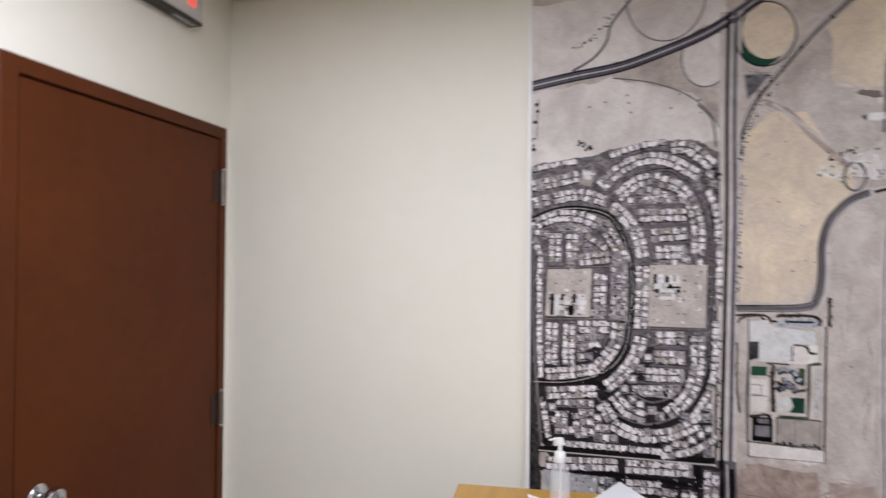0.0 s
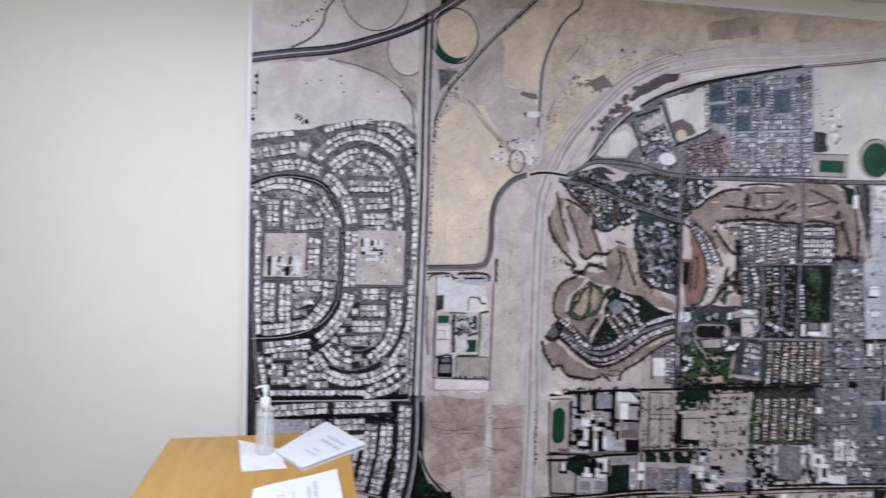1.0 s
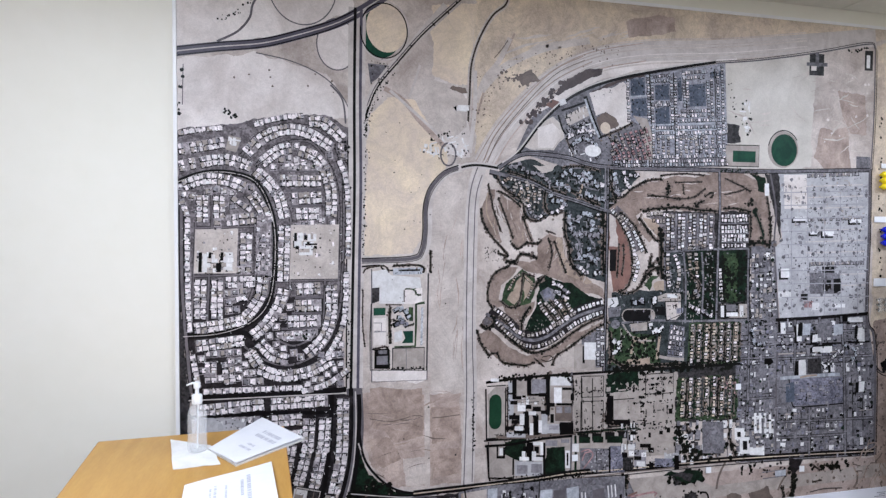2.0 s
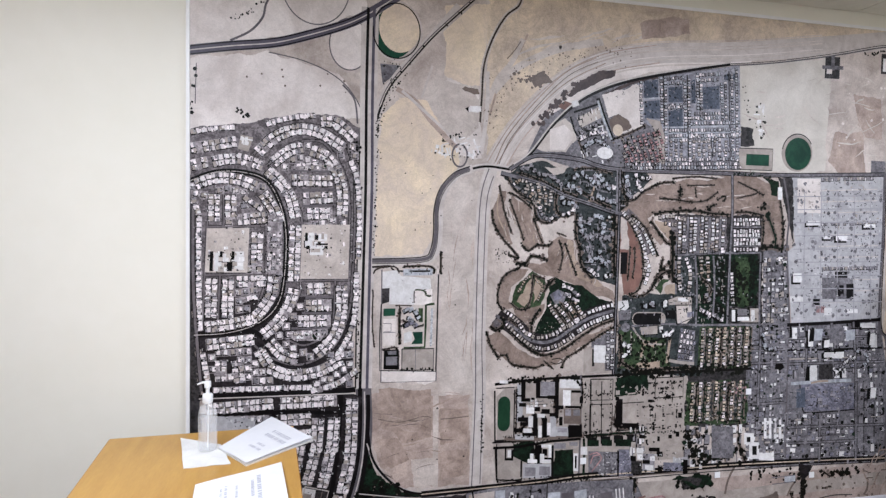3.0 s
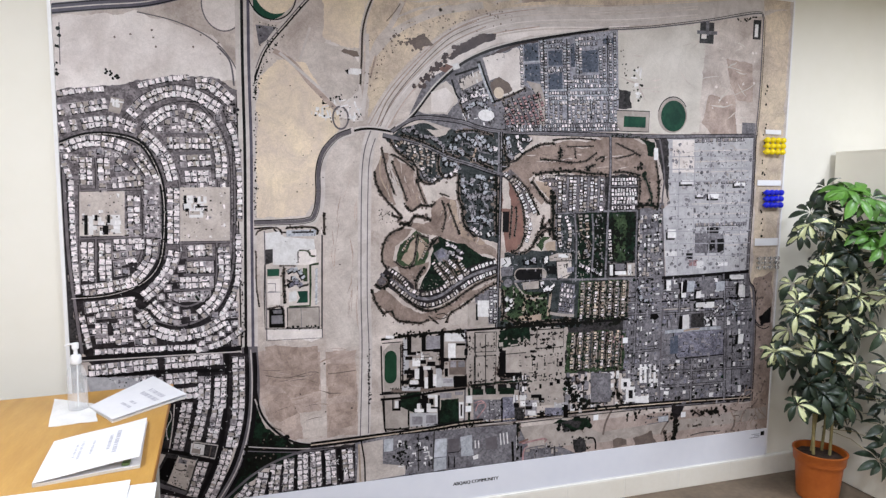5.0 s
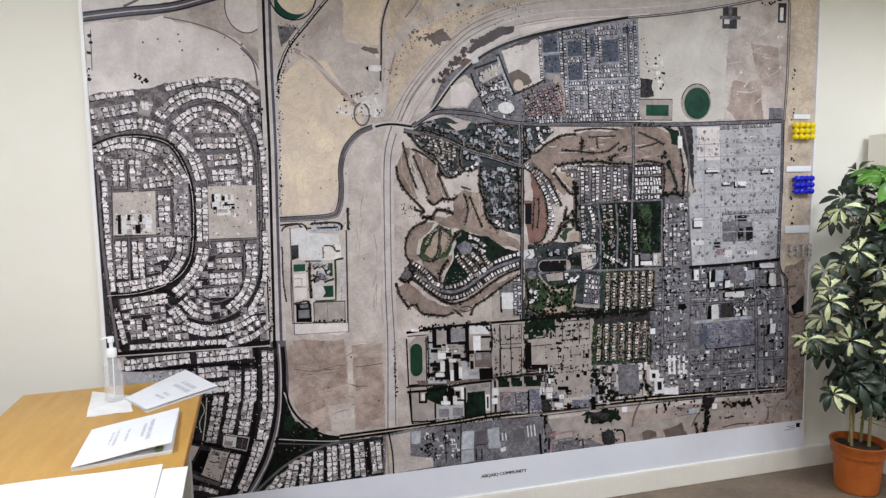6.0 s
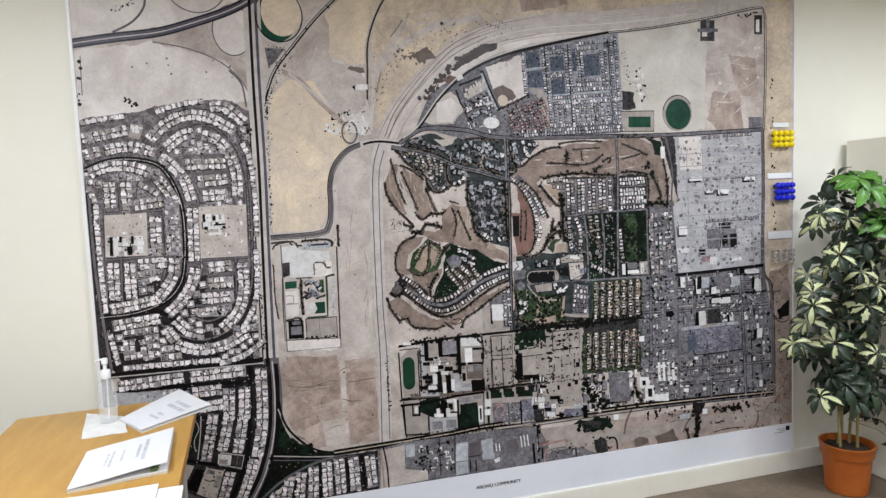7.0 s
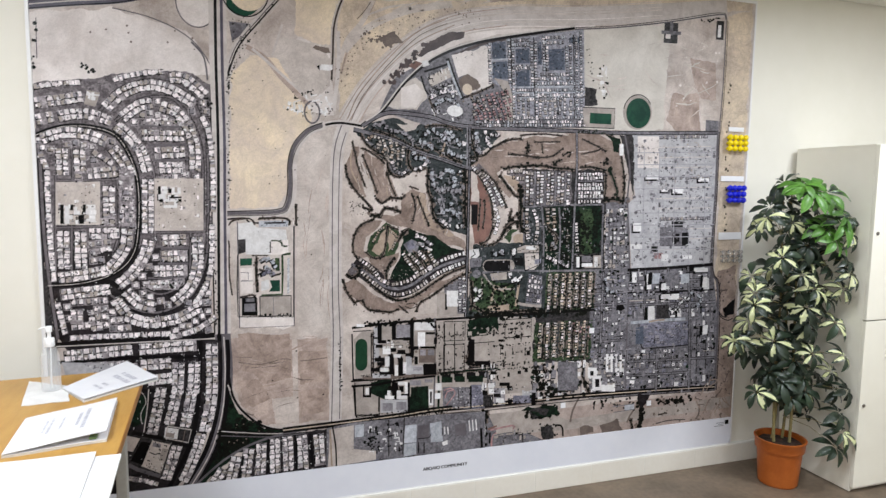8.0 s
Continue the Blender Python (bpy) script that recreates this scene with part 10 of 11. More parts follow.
# wheel tracks and furrows over the open ground
tracks(EARTH, 8, 4, 0.74, 11.2, 191.3, 31.0, 333.7, 29.6, 336.7, 15.9, 194.7, 17.4)
scatter(SHADE, 16, 60, 0.26, 0.65, 250.1, 135.2, 264.2, 135.9, 266.5, 103.3, 250.9, 103.1)

# more streets and blocks of the centre
road(CITY, 11, 0.96, 251.6, 101.9, 251.3, 78.1, 251.0, 54.0)
road(CITY_DARK, 10, 1.76, 251.6, 101.9, 251.3, 78.1, 251.0, 54.0)
road(CITY, 11, 1.00, 277.0, 101.8, 277.6, 76.7)
road(CITY_DARK, 10, 1.83, 277.0, 101.8, 277.6, 76.7)
road(CITY, 11, 1.02, 291.2, 102.6, 293.5, 75.9)
road(CITY_DARK, 10, 1.87, 291.2, 102.6, 293.5, 75.9)
road(CITY, 11, 1.04, 304.0, 102.9, 306.8, 75.2, 308.7, 33.5)
road(CITY_DARK, 10, 1.91, 304.0, 102.9, 306.8, 75.2, 308.7, 33.5)
road(CITY, 11, 1.03, 286.5, 58.8, 287.1, 34.8)
road(CITY_DARK, 10, 1.89, 286.5, 58.8, 287.1, 34.8)
road(CITY, 11, 0.78, 246.8, 90.2, 265.4, 90.4)
road(CITY_DARK, 10, 1.46, 246.8, 90.2, 265.4, 90.4)
road(CITY, 11, 0.78, 247.0, 84.3, 265.7, 84.3)
road(CITY_DARK, 10, 1.47, 247.0, 84.3, 265.7, 84.3)
road(CITY, 11, 0.84, 266.9, 95.5, 319.8, 95.5)
road(CITY_DARK, 10, 1.57, 266.9, 95.5, 319.8, 95.5)
road(CITY, 11, 0.85, 267.5, 83.3, 323.0, 82.7)
road(CITY_DARK, 10, 1.59, 267.5, 83.3, 323.0, 82.7)
road(CITY, 11, 0.79, 246.1, 64.9, 265.6, 64.9)
road(CITY_DARK, 10, 1.48, 246.1, 64.9, 265.6, 64.9)
road(CITY, 11, 0.86, 268.3, 52.7, 325.2, 51.0)
road(CITY_DARK, 10, 1.62, 268.3, 52.7, 325.2, 51.0)
road(CITY, 11, 0.85, 268.7, 44.9, 307.7, 43.9)
road(CITY_DARK, 10, 1.59, 268.7, 44.9, 307.7, 43.9)
scatter(SHADE, 16, 90, 0.33, 0.95, 244.6, 102.1, 321.7, 102.4, 326.5, 31.9, 245.6, 36.1)
scatter(ROOF_GREY, 16, 120, 0.4, 1.2, 244.6, 102.1, 321.7, 102.4, 326.5, 31.9, 245.6, 36.1)
scatter(TREE, 16, 60, 0.22, 0.62, 173.7, 189.2, 195.0, 193.0, 197.0, 174.1, 176.8, 172.7)
scatter(CITY_DARK, 13, 60, 0.27, 0.81, 155.8, 195.7, 168.0, 199.0, 174.0, 173.6, 158.7, 176.8)
scatter(ROOF_WHITE, 14, 24, 0.27, 0.81, 155.8, 195.7, 168.0, 199.0, 174.0, 173.6, 158.7, 176.8)
scatter(CREAM, 13, 50, 0.27, 0.68, 263.2, 170.3, 315.3, 173.7, 316.0, 146.5, 265.2, 142.9)
scatter(CITY, 12, 70, 0.35, 1.22, 264.0, 168.9, 315.3, 173.7, 318.7, 106.2, 267.8, 104.4)
scatter(SHADE, 16, 30, 0.24, 0.56, 264.0, 168.9, 315.3, 173.7, 318.7, 106.2, 267.8, 104.4)

# yards, halls and courts in the south, one by one
road(SHADE, 16, 0.42, 165.2, 80.2, 176.0, 79.8, 176.0, 70.5, 165.2, 70.8, 165.2, 80.2, straight=True)
road(SHADE, 16, 0.43, 165.2, 68.9, 176.0, 68.6, 176.0, 54.6, 165.2, 55.0, 165.2, 68.9, straight=True)
road(SHADE, 16, 0.44, 196.9, 79.5, 211.1, 79.5, 211.2, 70.2, 197.0, 70.4, 196.9, 79.5, straight=True)
road(SHADE, 16, 0.42, 176.9, 61.1, 178.0, 68.7, 191.4, 68.8, straight=True)
area(PARK, 15, 164.4, 53.2, 169.9, 52.8, 169.9, 50.0, 164.4, 50.4, sharp=True)
area(PARK, 15, 171.3, 53.0, 176.3, 52.5, 176.3, 49.7, 171.3, 50.1, sharp=True)
area(PARK, 15, 178.0, 52.7, 185.8, 52.0, 185.8, 48.9, 178.1, 49.5, sharp=True)
trees(SHADE, 16, 36, 0.22, 0.19, 0.49, 122.3, 38.1, 138.3, 38.0, 160.4, 38.4)
road(EARTH, 12, 0.41, 163.2, 34.8, 177.6, 34.9, 195.3, 35.3, 219.9, 35.0)


# dark courts and sheds by the western school and compound
area(SHADE, 17, 7.2, 135.4, 8.4, 135.5, 8.1, 127.9, 6.9, 127.9, sharp=True)
area(SHADE, 17, 10.7, 135.5, 11.7, 135.5, 11.6, 133.2, 10.6, 133.2, sharp=True)
area(SHADE, 17, 13.3, 131.5, 15.3, 131.4, 15.1, 127.9, 13.2, 127.9, sharp=True)
area(SHADE, 17, 15.0, 135.5, 16.0, 135.5, 15.9, 132.3, 14.9, 132.3, sharp=True)
area(SHADE, 17, 42.3, 143.0, 43.3, 143.0, 43.3, 139.7, 42.2, 139.7, sharp=True)
area(SHADE, 17, 46.1, 142.1, 47.4, 142.1, 47.3, 140.2, 46.0, 140.2, sharp=True)
area(SHADE, 17, 42.8, 137.9, 44.0, 137.9, 44.0, 136.5, 42.7, 136.5, sharp=True)
area(SHADE, 17, 46.4, 138.8, 51.1, 138.9, 51.1, 138.2, 46.4, 138.1, sharp=True)
area(ROOF_WHITE, 16, 8.7, 135.0, 10.3, 135.0, 10.0, 127.9, 8.4, 127.9, sharp=True)
area(ROOF_WHITE, 16, 11.9, 134.6, 13.0, 134.6, 12.9, 131.5, 11.7, 131.5, sharp=True)
area(ROOF_WHITE, 16, 16.2, 135.5, 19.4, 135.5, 19.2, 128.7, 16.0, 128.8, sharp=True)
area(ROOF_WHITE, 16, 43.6, 143.0, 45.7, 143.0, 45.6, 139.8, 43.5, 139.7, sharp=True)
area(ROOF_WHITE, 16, 47.4, 142.6, 50.8, 142.6, 50.7, 139.8, 47.3, 139.8, sharp=True)
area(ROOF_WHITE, 16, 44.3, 137.9, 49.4, 137.9, 49.3, 134.2, 44.1, 134.2, sharp=True)

# halls and yards of the eastern grid
area(SHADE, 17, 278.9, 100.1, 281.5, 100.3, 281.1, 93.9, 278.5, 93.7, sharp=True)
area(CITY_PALE, 18, 281.6, 99.7, 286.2, 99.9, 285.7, 94.3, 281.4, 94.2, sharp=True)
area(SHADE, 17, 286.4, 94.8, 290.0, 94.9, 289.9, 89.6, 286.2, 89.5, sharp=True)
area(ROOF_WHITE, 18, 287.4, 94.2, 290.0, 94.4, 290.2, 90.7, 287.2, 90.6, sharp=True)
area(CITY, 16, 290.1, 100.3, 298.8, 100.2, 298.5, 92.6, 290.4, 92.7, sharp=True)
area(ROOF_WHITE, 18, 287.6, 88.3, 293.3, 88.3, 293.4, 85.8, 287.4, 85.8, sharp=True)
area(ROOF_WHITE, 18, 294.0, 88.3, 299.0, 88.3, 299.1, 85.5, 294.1, 85.5, sharp=True)
area(SHADE, 17, 286.6, 87.8, 287.6, 89.1, 299.3, 89.2, 299.4, 87.5, 288.0, 87.4, sharp=True)
area(SHADE, 17, 277.6, 81.8, 279.6, 81.9, 279.2, 74.9, 277.2, 74.8, sharp=True)
area(ROOF_WHITE, 18, 279.6, 82.2, 283.5, 82.3, 283.4, 76.4, 279.8, 76.0, sharp=True)
area(CITY_DARK, 16, 284.9, 82.5, 292.8, 82.4, 293.1, 75.3, 284.8, 75.2, sharp=True)
area(SHADE, 17, 312.6, 97.8, 314.3, 97.7, 313.9, 91.4, 312.2, 91.5, sharp=True)
area(ROOF_WHITE, 18, 314.4, 96.8, 317.1, 97.0, 317.0, 91.3, 313.9, 91.1, sharp=True)
area(ROOF_WHITE, 18, 307.9, 101.9, 314.8, 102.3, 314.9, 100.5, 308.0, 100.2, sharp=True)
area(SHADE, 17, 304.8, 103.2, 307.9, 103.3, 308.0, 100.2, 305.0, 100.0, sharp=True)
road(SHADE, 17, 0.6, 302.8, 102.7, 302.9, 99.5, 317.4, 99.3, straight=True)
road(STRAW, 17, 0.9, 280.6, 73.7, 285.5, 74.3, 290.5, 74.3)
road(CITY_PALE, 16, 1.6, 269.1, 73.8, 280.6, 74.0, 297.2, 74.2, 304.0, 74.1)
area(CITY_PALE, 16, 299.6, 98.8, 305.0, 99.2, 305.2, 94.1, 299.8, 93.7, sharp=True)
area(COURT, 16, 272.5, 70.8, 277.4, 71.7, 277.7, 62.1, 272.8, 61.9, sharp=True)
area(ROOF_WHITE, 18, 315.9, 69.7, 319.4, 69.8, 318.9, 64.6, 315.8, 64.5, sharp=True)
area(SHADE, 17, 313.8, 69.5, 315.9, 69.7, 315.5, 64.2, 313.7, 64.3, sharp=True)
villas(ROOF_WHITE, 2.2, 293.6, 80.4, 297.0, 78.5, 301.5, 84.5, 304.9, 84.9)
villas(CITY_PALE, 2.2, 306.8, 88.9, 313.8, 85.7, 310.6, 80.1)
villas(ROOF_WHITE, 2.0, 270.1, 92.1, 271.6, 88.2)
villas(CITY_PALE, 2.2, 252.7, 98.1, 254.8, 91.1, 260.6, 90.9)
area(SHADE, 17, 260.2, 83.7, 264.0, 83.8, 265.3, 81.8, 262.8, 80.3, 260.2, 81.5, sharp=True)
road(SHADE, 5, 0.5, 331.2, 89.2, 327.0, 88.0, 325.5, 82.2, 326.9, 74.9, 332.7, 71.7, 336.2, 72.9)
area(SHADE, 5, 328.8, 78.6, 335.1, 81.2, 336.8, 75.8, 330.5, 73.8)

# yards along the southern edge, drawn over the strip
area(CITY, 18, 109.5, 33.7, 121.9, 35.2, 146.0, 34.9, 161.3, 34.8, 187.2, 33.7, 187.4, 15.5, 145.9, 15.7, 121.7, 16.7, 109.2, 15.2, sharp=True)
area(PALE_EAST, 19, 111.0, 33.0, 121.9, 33.8, 121.8, 22.4, 132.3, 20.2, 132.3, 15.9, 109.9, 15.1, sharp=True)
road(SHADE, 20, 0.7, 112.1, 34.4, 113.5, 24.7, 113.8, 15.1)
road(STRAW, 20, 0.8, 111.0, 33.0, 111.7, 15.4)
villas(ROOF_WHITE, 2.4, 115.6, 31.9, 117.1, 28.0, 115.5, 24.5)
hedge(1.4, 115.1, 30.4, 114.5, 25.7, 117.6, 22.6)
hedge(1.4, 122.2, 17.2, 124.4, 20.2, 126.5, 19.3)
hedge(1.2, 115.4, 17.6, 117.0, 19.0)
area(CITY_PALE, 19, 122.4, 33.8, 126.7, 33.8, 126.6, 27.9, 122.4, 27.9, sharp=True)
scatter(SHADE, 20, 26, 0.4, 1.0, 126.6, 32.2, 145.5, 32.8, 145.4, 18.0, 126.5, 19.9)
scatter(ROOF_WHITE, 21, 24, 0.3, 0.9, 126.6, 32.2, 145.5, 32.8, 145.4, 18.0, 126.5, 19.9)
scatter(TREE, 21, 22, 0.4, 0.9, 126.6, 31.2, 133.8, 31.4, 133.7, 20.6, 126.5, 21.0)
road(CITY_DARK, 20, 0.6, 138.4, 34.6, 138.5, 16.7)
road(CITY_DARK, 20, 0.6, 146.0, 35.4, 145.3, 16.9)
area(CITY_PALE, 19, 146.5, 31.0, 152.1, 30.9, 152.0, 22.1, 145.9, 22.3, sharp=True)
area(ROAD_MID, 19, 152.6, 30.3, 158.2, 30.2, 158.2, 23.6, 152.6, 23.7, sharp=True)
road(SHADE, 20, 0.4, 152.6, 23.7, 158.2, 23.6, 159.3, 25.1, straight=True)
area(CITY_PALE, 19, 145.9, 21.8, 152.0, 21.9, 152.0, 16.1, 145.9, 15.7, sharp=True)
road(SHADE, 20, 0.6, 153.1, 22.0, 153.1, 16.5)
road(SHADE, 20, 0.6, 155.9, 21.6, 155.9, 16.1)
area(CITY_PALE, 19, 158.7, 30.7, 164.4, 31.2, 165.5, 21.0, 159.3, 21.2, sharp=True)
road(SHADE, 20, 0.4, 165.0, 27.8, 165.0, 23.9)
road(ROOF_WHITE, 20, 0.6, 166.1, 28.2, 166.4, 24.3)
road(ROOF_WHITE, 20, 0.6, 167.8, 28.0, 168.1, 24.1)
area(ROAD_MID, 19, 171.2, 28.7, 177.0, 29.2, 177.6, 22.9, 171.8, 23.1, sharp=True)
road(ROOF_WHITE, 20, 0.6, 178.8, 30.1, 179.4, 24.4)
road(ROOF_WHITE, 20, 0.6, 180.5, 30.2, 181.1, 24.5)
road(ROOF_WHITE, 20, 0.6, 182.3, 30.3, 182.9, 24.6)
area(ROOF_WHITE, 20, 165.0, 20.5, 167.8, 21.3, 167.8, 19.1, 165.5, 18.8, sharp=True)
hedge(1.0, 160.4, 16.6, 164.4, 17.8, 166.1, 16.5)
hedge(2.6, 187.5, 34.2, 187.6, 27.4)
road(SHADE, 20, 1.2, 185.2, 25.4, 185.9, 15.1)
road(SHADE, 20, 0.9, 190.0, 22.6, 190.0, 16.9)
area(PALE_EAST, 19, 193.3, 23.3, 202.3, 24.0, 202.3, 21.7, 193.6, 21.6, sharp=True)
road(CLAY, 20, 0.9, 188.8, 24.4, 193.6, 25.6)
road(CITY, 20, 0.5, 191.8, 20.7, 202.4, 21.1, 202.7, 15.9)
scatter(SHADE, 20, 8, 0.2, 0.5, 193.6, 20.4, 202.1, 20.6, 202.1, 16.5, 194.2, 16.4)
area(CITY_DARK, 19, 218.1, 22.8, 225.0, 22.6, 225.8, 15.4, 218.8, 15.1)
villas(ROOF_GREY, 1.6, 220.0, 20.8, 223.2, 17.5)
road(SHADE, 20, 0.9, 226.3, 22.4, 229.5, 22.0, 230.8, 19.5, 230.9, 16.0)
area(EARTH, 19, 240.5, 19.6, 243.7, 21.0, 248.4, 18.7, 248.5, 15.7, 241.2, 15.3)
area(PARK, 19, 206.2, 32.2, 209.8, 33.5, 225.4, 33.0, 228.1, 28.1, 219.2, 27.3, 213.6, 30.2)
area(CITY_DARK, 20, 210.5, 32.3, 222.3, 32.2, 221.1, 28.3, 214.8, 30.1)
hedge(1.6, 277.6, 33.0, 277.9, 25.7, 277.5, 16.5)
area(SUBURB, 19, 275.5, 33.9, 283.8, 33.6, 280.6, 28.5, 277.2, 25.8)
hedge(1.3, 271.2, 20.9, 273.4, 15.2)
hedge(1.0, 289.6, 30.0, 294.0, 27.1, 296.0, 29.3, 299.6, 27.7)
hedge(1.0, 300.9, 30.7, 301.8, 26.9, 304.6, 28.5, 306.2, 25.2)
hedge(0.8, 289.2, 21.4, 294.9, 22.0)
road(CITY_DARK, 20, 0.5, 288.0, 16.6, 296.5, 17.5, 307.4, 16.9)
tracks(DUNE_DARK, 19, 12, 0.7, 9, 310.9, 19.0, 335.3, 17.0, 332.7, 42.1, 321.1, 36.9)
tracks(EARTH, 19, 8, 0.6, 5, 314.6, 18.6, 335.3, 17.0, 332.4, 48.4, 322.6, 43.0)
area(CITY_PALE, 19, 267.5, 29.2, 273.6, 29.2, 273.7, 26.1, 267.6, 26.2, sharp=True)
road(CITY, 20, 0.4, 260.1, 28.8, 273.6, 29.2, 273.7, 26.1, 260.8, 25.7, straight=True)

# tree masses between the southern schools
area(SHADE, 17, 132.9, 81.1, 134.4, 81.0, 134.6, 73.2, 137.2, 73.1, 137.2, 71.6, 133.1, 71.8, sharp=True)
area(SHADE, 17, 139.6, 80.9, 141.2, 80.8, 141.3, 73.9, 147.1, 73.6, 147.1, 72.6, 139.8, 73.0, sharp=True)
hedge(2.2, 148.5, 80.5, 148.2, 73.6, 149.4, 66.6, 148.0, 60.4, mat=SHADE)
hedge(1.8, 132.8, 64.4, 136.4, 62.8, 133.4, 60.0, 131.9, 58.6, mat=SHADE)
hedge(1.8, 139.5, 66.6, 138.5, 61.7, 141.3, 56.6, mat=SHADE)
hedge(1.6, 143.7, 64.9, 143.3, 58.9, mat=SHADE)
area(SHADE, 17, 154.9, 59.8, 161.4, 59.9, 161.8, 54.9, 155.3, 54.7, sharp=True)
hedge(1.9, 178.1, 68.2, 178.8, 63.1, 177.8, 59.0, 182.9, 57.7, 187.9, 58.0, mat=SHADE)
hedge(1.3, 164.2, 54.7, 174.6, 55.1, 185.2, 55.0, 193.7, 55.0, mat=PARK)
area(PARK, 17, 177.7, 80.4, 192.9, 80.9, 193.1, 74.2, 189.6, 77.4, 186.3, 75.0, 182.8, 77.7, 177.9, 74.8)
hedge(1.0, 160.8, 80.6, 161.5, 73.0, 160.2, 63.0, 161.4, 59.9, mat=SHADE)
hedge(0.8, 130.9, 77.3, 131.2, 67.5, 130.9, 57.7, mat=SHADE)
road(SHADE, 17, 1.1, 120.9, 52.4, 132.1, 52.2, 147.6, 53.7, 161.0, 53.9, straight=True)
road(SHADE, 17, 0.7, 121.9, 52.4, 122.7, 38.6, 133.7, 37.3, straight=True)
hedge(1.6, 195.0, 68.4, 195.7, 65.3, mat=SHADE)
hedge(1.6, 196.9, 62.1, 197.6, 59.5, 196.5, 57.0, mat=SHADE)
hedge(1.5, 202.3, 73.3, 202.4, 70.2, 205.8, 71.1, mat=SHADE)
hedge(1.6, 218.2, 54.7, 219.5, 50.9, 223.7, 51.2, mat=SHADE)
hedge(2.0, 221.6, 42.3, 230.1, 40.7, 239.2, 41.7, mat=PARK)
hedge(1.8, 216.0, 65.9, 223.3, 62.4, 235.4, 60.7, 243.4, 60.8, mat=PARK)
hedge(1.5, 241.7, 57.7, 242.1, 45.8, 245.5, 38.0, mat=TREE)

# dashes of shade along the yards of the south
scatter(SHADE, 14, 12, 0.21, 0.60, 191.0, 74.5, 211.2, 75.0, 211.2, 75.0, 191.0, 74.5)
scatter(SHADE, 14, 12, 0.21, 0.61, 191.1, 69.9, 211.3, 70.4, 211.3, 70.4, 191.1, 69.9)
scatter(SHADE, 14, 12, 0.21, 0.61, 191.8, 62.5, 210.9, 62.8, 210.9, 62.8, 191.8, 62.5)
scatter(SHADE, 14, 12, 0.21, 0.61, 192.6, 56.7, 211.1, 57.0, 211.1, 57.0, 192.6, 56.7)
scatter(SHADE, 14, 12, 0.21, 0.59, 197.0, 77.0, 196.6, 68.4, 196.6, 68.4, 197.0, 77.0)
scatter(SHADE, 14, 12, 0.21, 0.60, 206.1, 77.0, 205.8, 67.8, 205.8, 67.8, 206.1, 77.0)
scatter(SHADE, 14, 12, 0.21, 0.60, 194.8, 66.3, 195.0, 55.3, 195.0, 55.3, 194.8, 66.3)
scatter(SHADE, 14, 12, 0.21, 0.60, 201.2, 66.4, 201.5, 54.8, 201.5, 54.8, 201.2, 66.4)
scatter(SHADE, 14, 12, 0.21, 0.61, 208.3, 66.5, 208.0, 56.1, 208.0, 56.1, 208.3, 66.5)
scatter(SHADE, 14, 12, 0.20, 0.58, 181.4, 80.1, 189.2, 72.9, 189.2, 72.9, 181.4, 80.1)
scatter(SHADE, 14, 12, 0.22, 0.62, 212.9, 78.4, 213.4, 42.1, 213.4, 42.1, 212.9, 78.4)
scatter(SHADE, 14, 12, 0.21, 0.59, 188.1, 70.1, 189.0, 55.8, 189.0, 55.8, 188.1, 70.1)
area(SHADE, 15, 193.5, 69.8, 196.5, 69.6, 196.6, 68.4, 193.5, 68.6, sharp=True)
area(SHADE, 15, 202.6, 71.5, 205.1, 71.3, 205.1, 69.6, 202.6, 69.8, sharp=True)
area(SHADE, 15, 198.8, 52.7, 200.0, 52.6, 200.1, 50.3, 198.8, 50.4, sharp=True)
area(SHADE, 15, 204.3, 53.1, 206.2, 53.0, 206.2, 51.2, 204.4, 51.4, sharp=True)
area(SHADE, 15, 208.0, 54.3, 209.9, 54.2, 210.0, 51.8, 208.1, 52.0, sharp=True)
area(SHADE, 15, 194.6, 47.8, 200.1, 47.4, 200.2, 45.6, 194.6, 46.1, sharp=True)
area(SHADE, 15, 177.4, 71.9, 179.2, 71.8, 179.2, 70.1, 177.4, 70.2, sharp=True)
area(SHADE, 15, 189.6, 54.0, 192.6, 53.8, 192.7, 52.0, 189.7, 52.3, sharp=True)
area(SHADE, 15, 199.4, 75.1, 201.3, 75.0, 201.3, 73.9, 199.5, 74.0, sharp=True)
area(SHADE, 15, 209.0, 63.0, 210.9, 62.8, 211.0, 60.5, 209.1, 60.6, sharp=True)
trees(TREE, 14, 70, 0.35, 0.21, 0.56, 163.2, 54.5, 187.8, 54.7, 212.4, 54.0)
trees(TREE, 14, 70, 0.36, 0.21, 0.57, 139.4, 36.7, 164.6, 36.9, 188.2, 36.8, 216.1, 37.1)
trees(TREE, 14, 70, 0.33, 0.19, 0.53, 125.9, 35.3, 142.1, 35.3, 167.5, 35.5)

# tree cover and shade in the north and centre
scatter(ROOF_GREY, 19, 17, 0.24, 0.48, 231.4, 155.5, 251.8, 156.1, 252.3, 139.7, 231.8, 138.5)
scatter(TREE, 18, 40, 0.27, 0.71, 207.5, 138.2, 224.1, 138.0, 224.7, 105.4, 208.0, 104.7)
scatter(SHADE, 18, 20, 0.21, 0.53, 207.5, 138.2, 224.1, 138.0, 224.7, 105.4, 208.0, 104.7)
scatter(ROOF_GREY, 19, 10, 0.24, 0.47, 207.5, 138.2, 224.1, 138.0, 224.7, 105.4, 208.0, 104.7)
scatter(TREE, 18, 60, 0.27, 0.73, 227.1, 138.0, 249.1, 138.3, 250.1, 104.4, 227.8, 105.3)
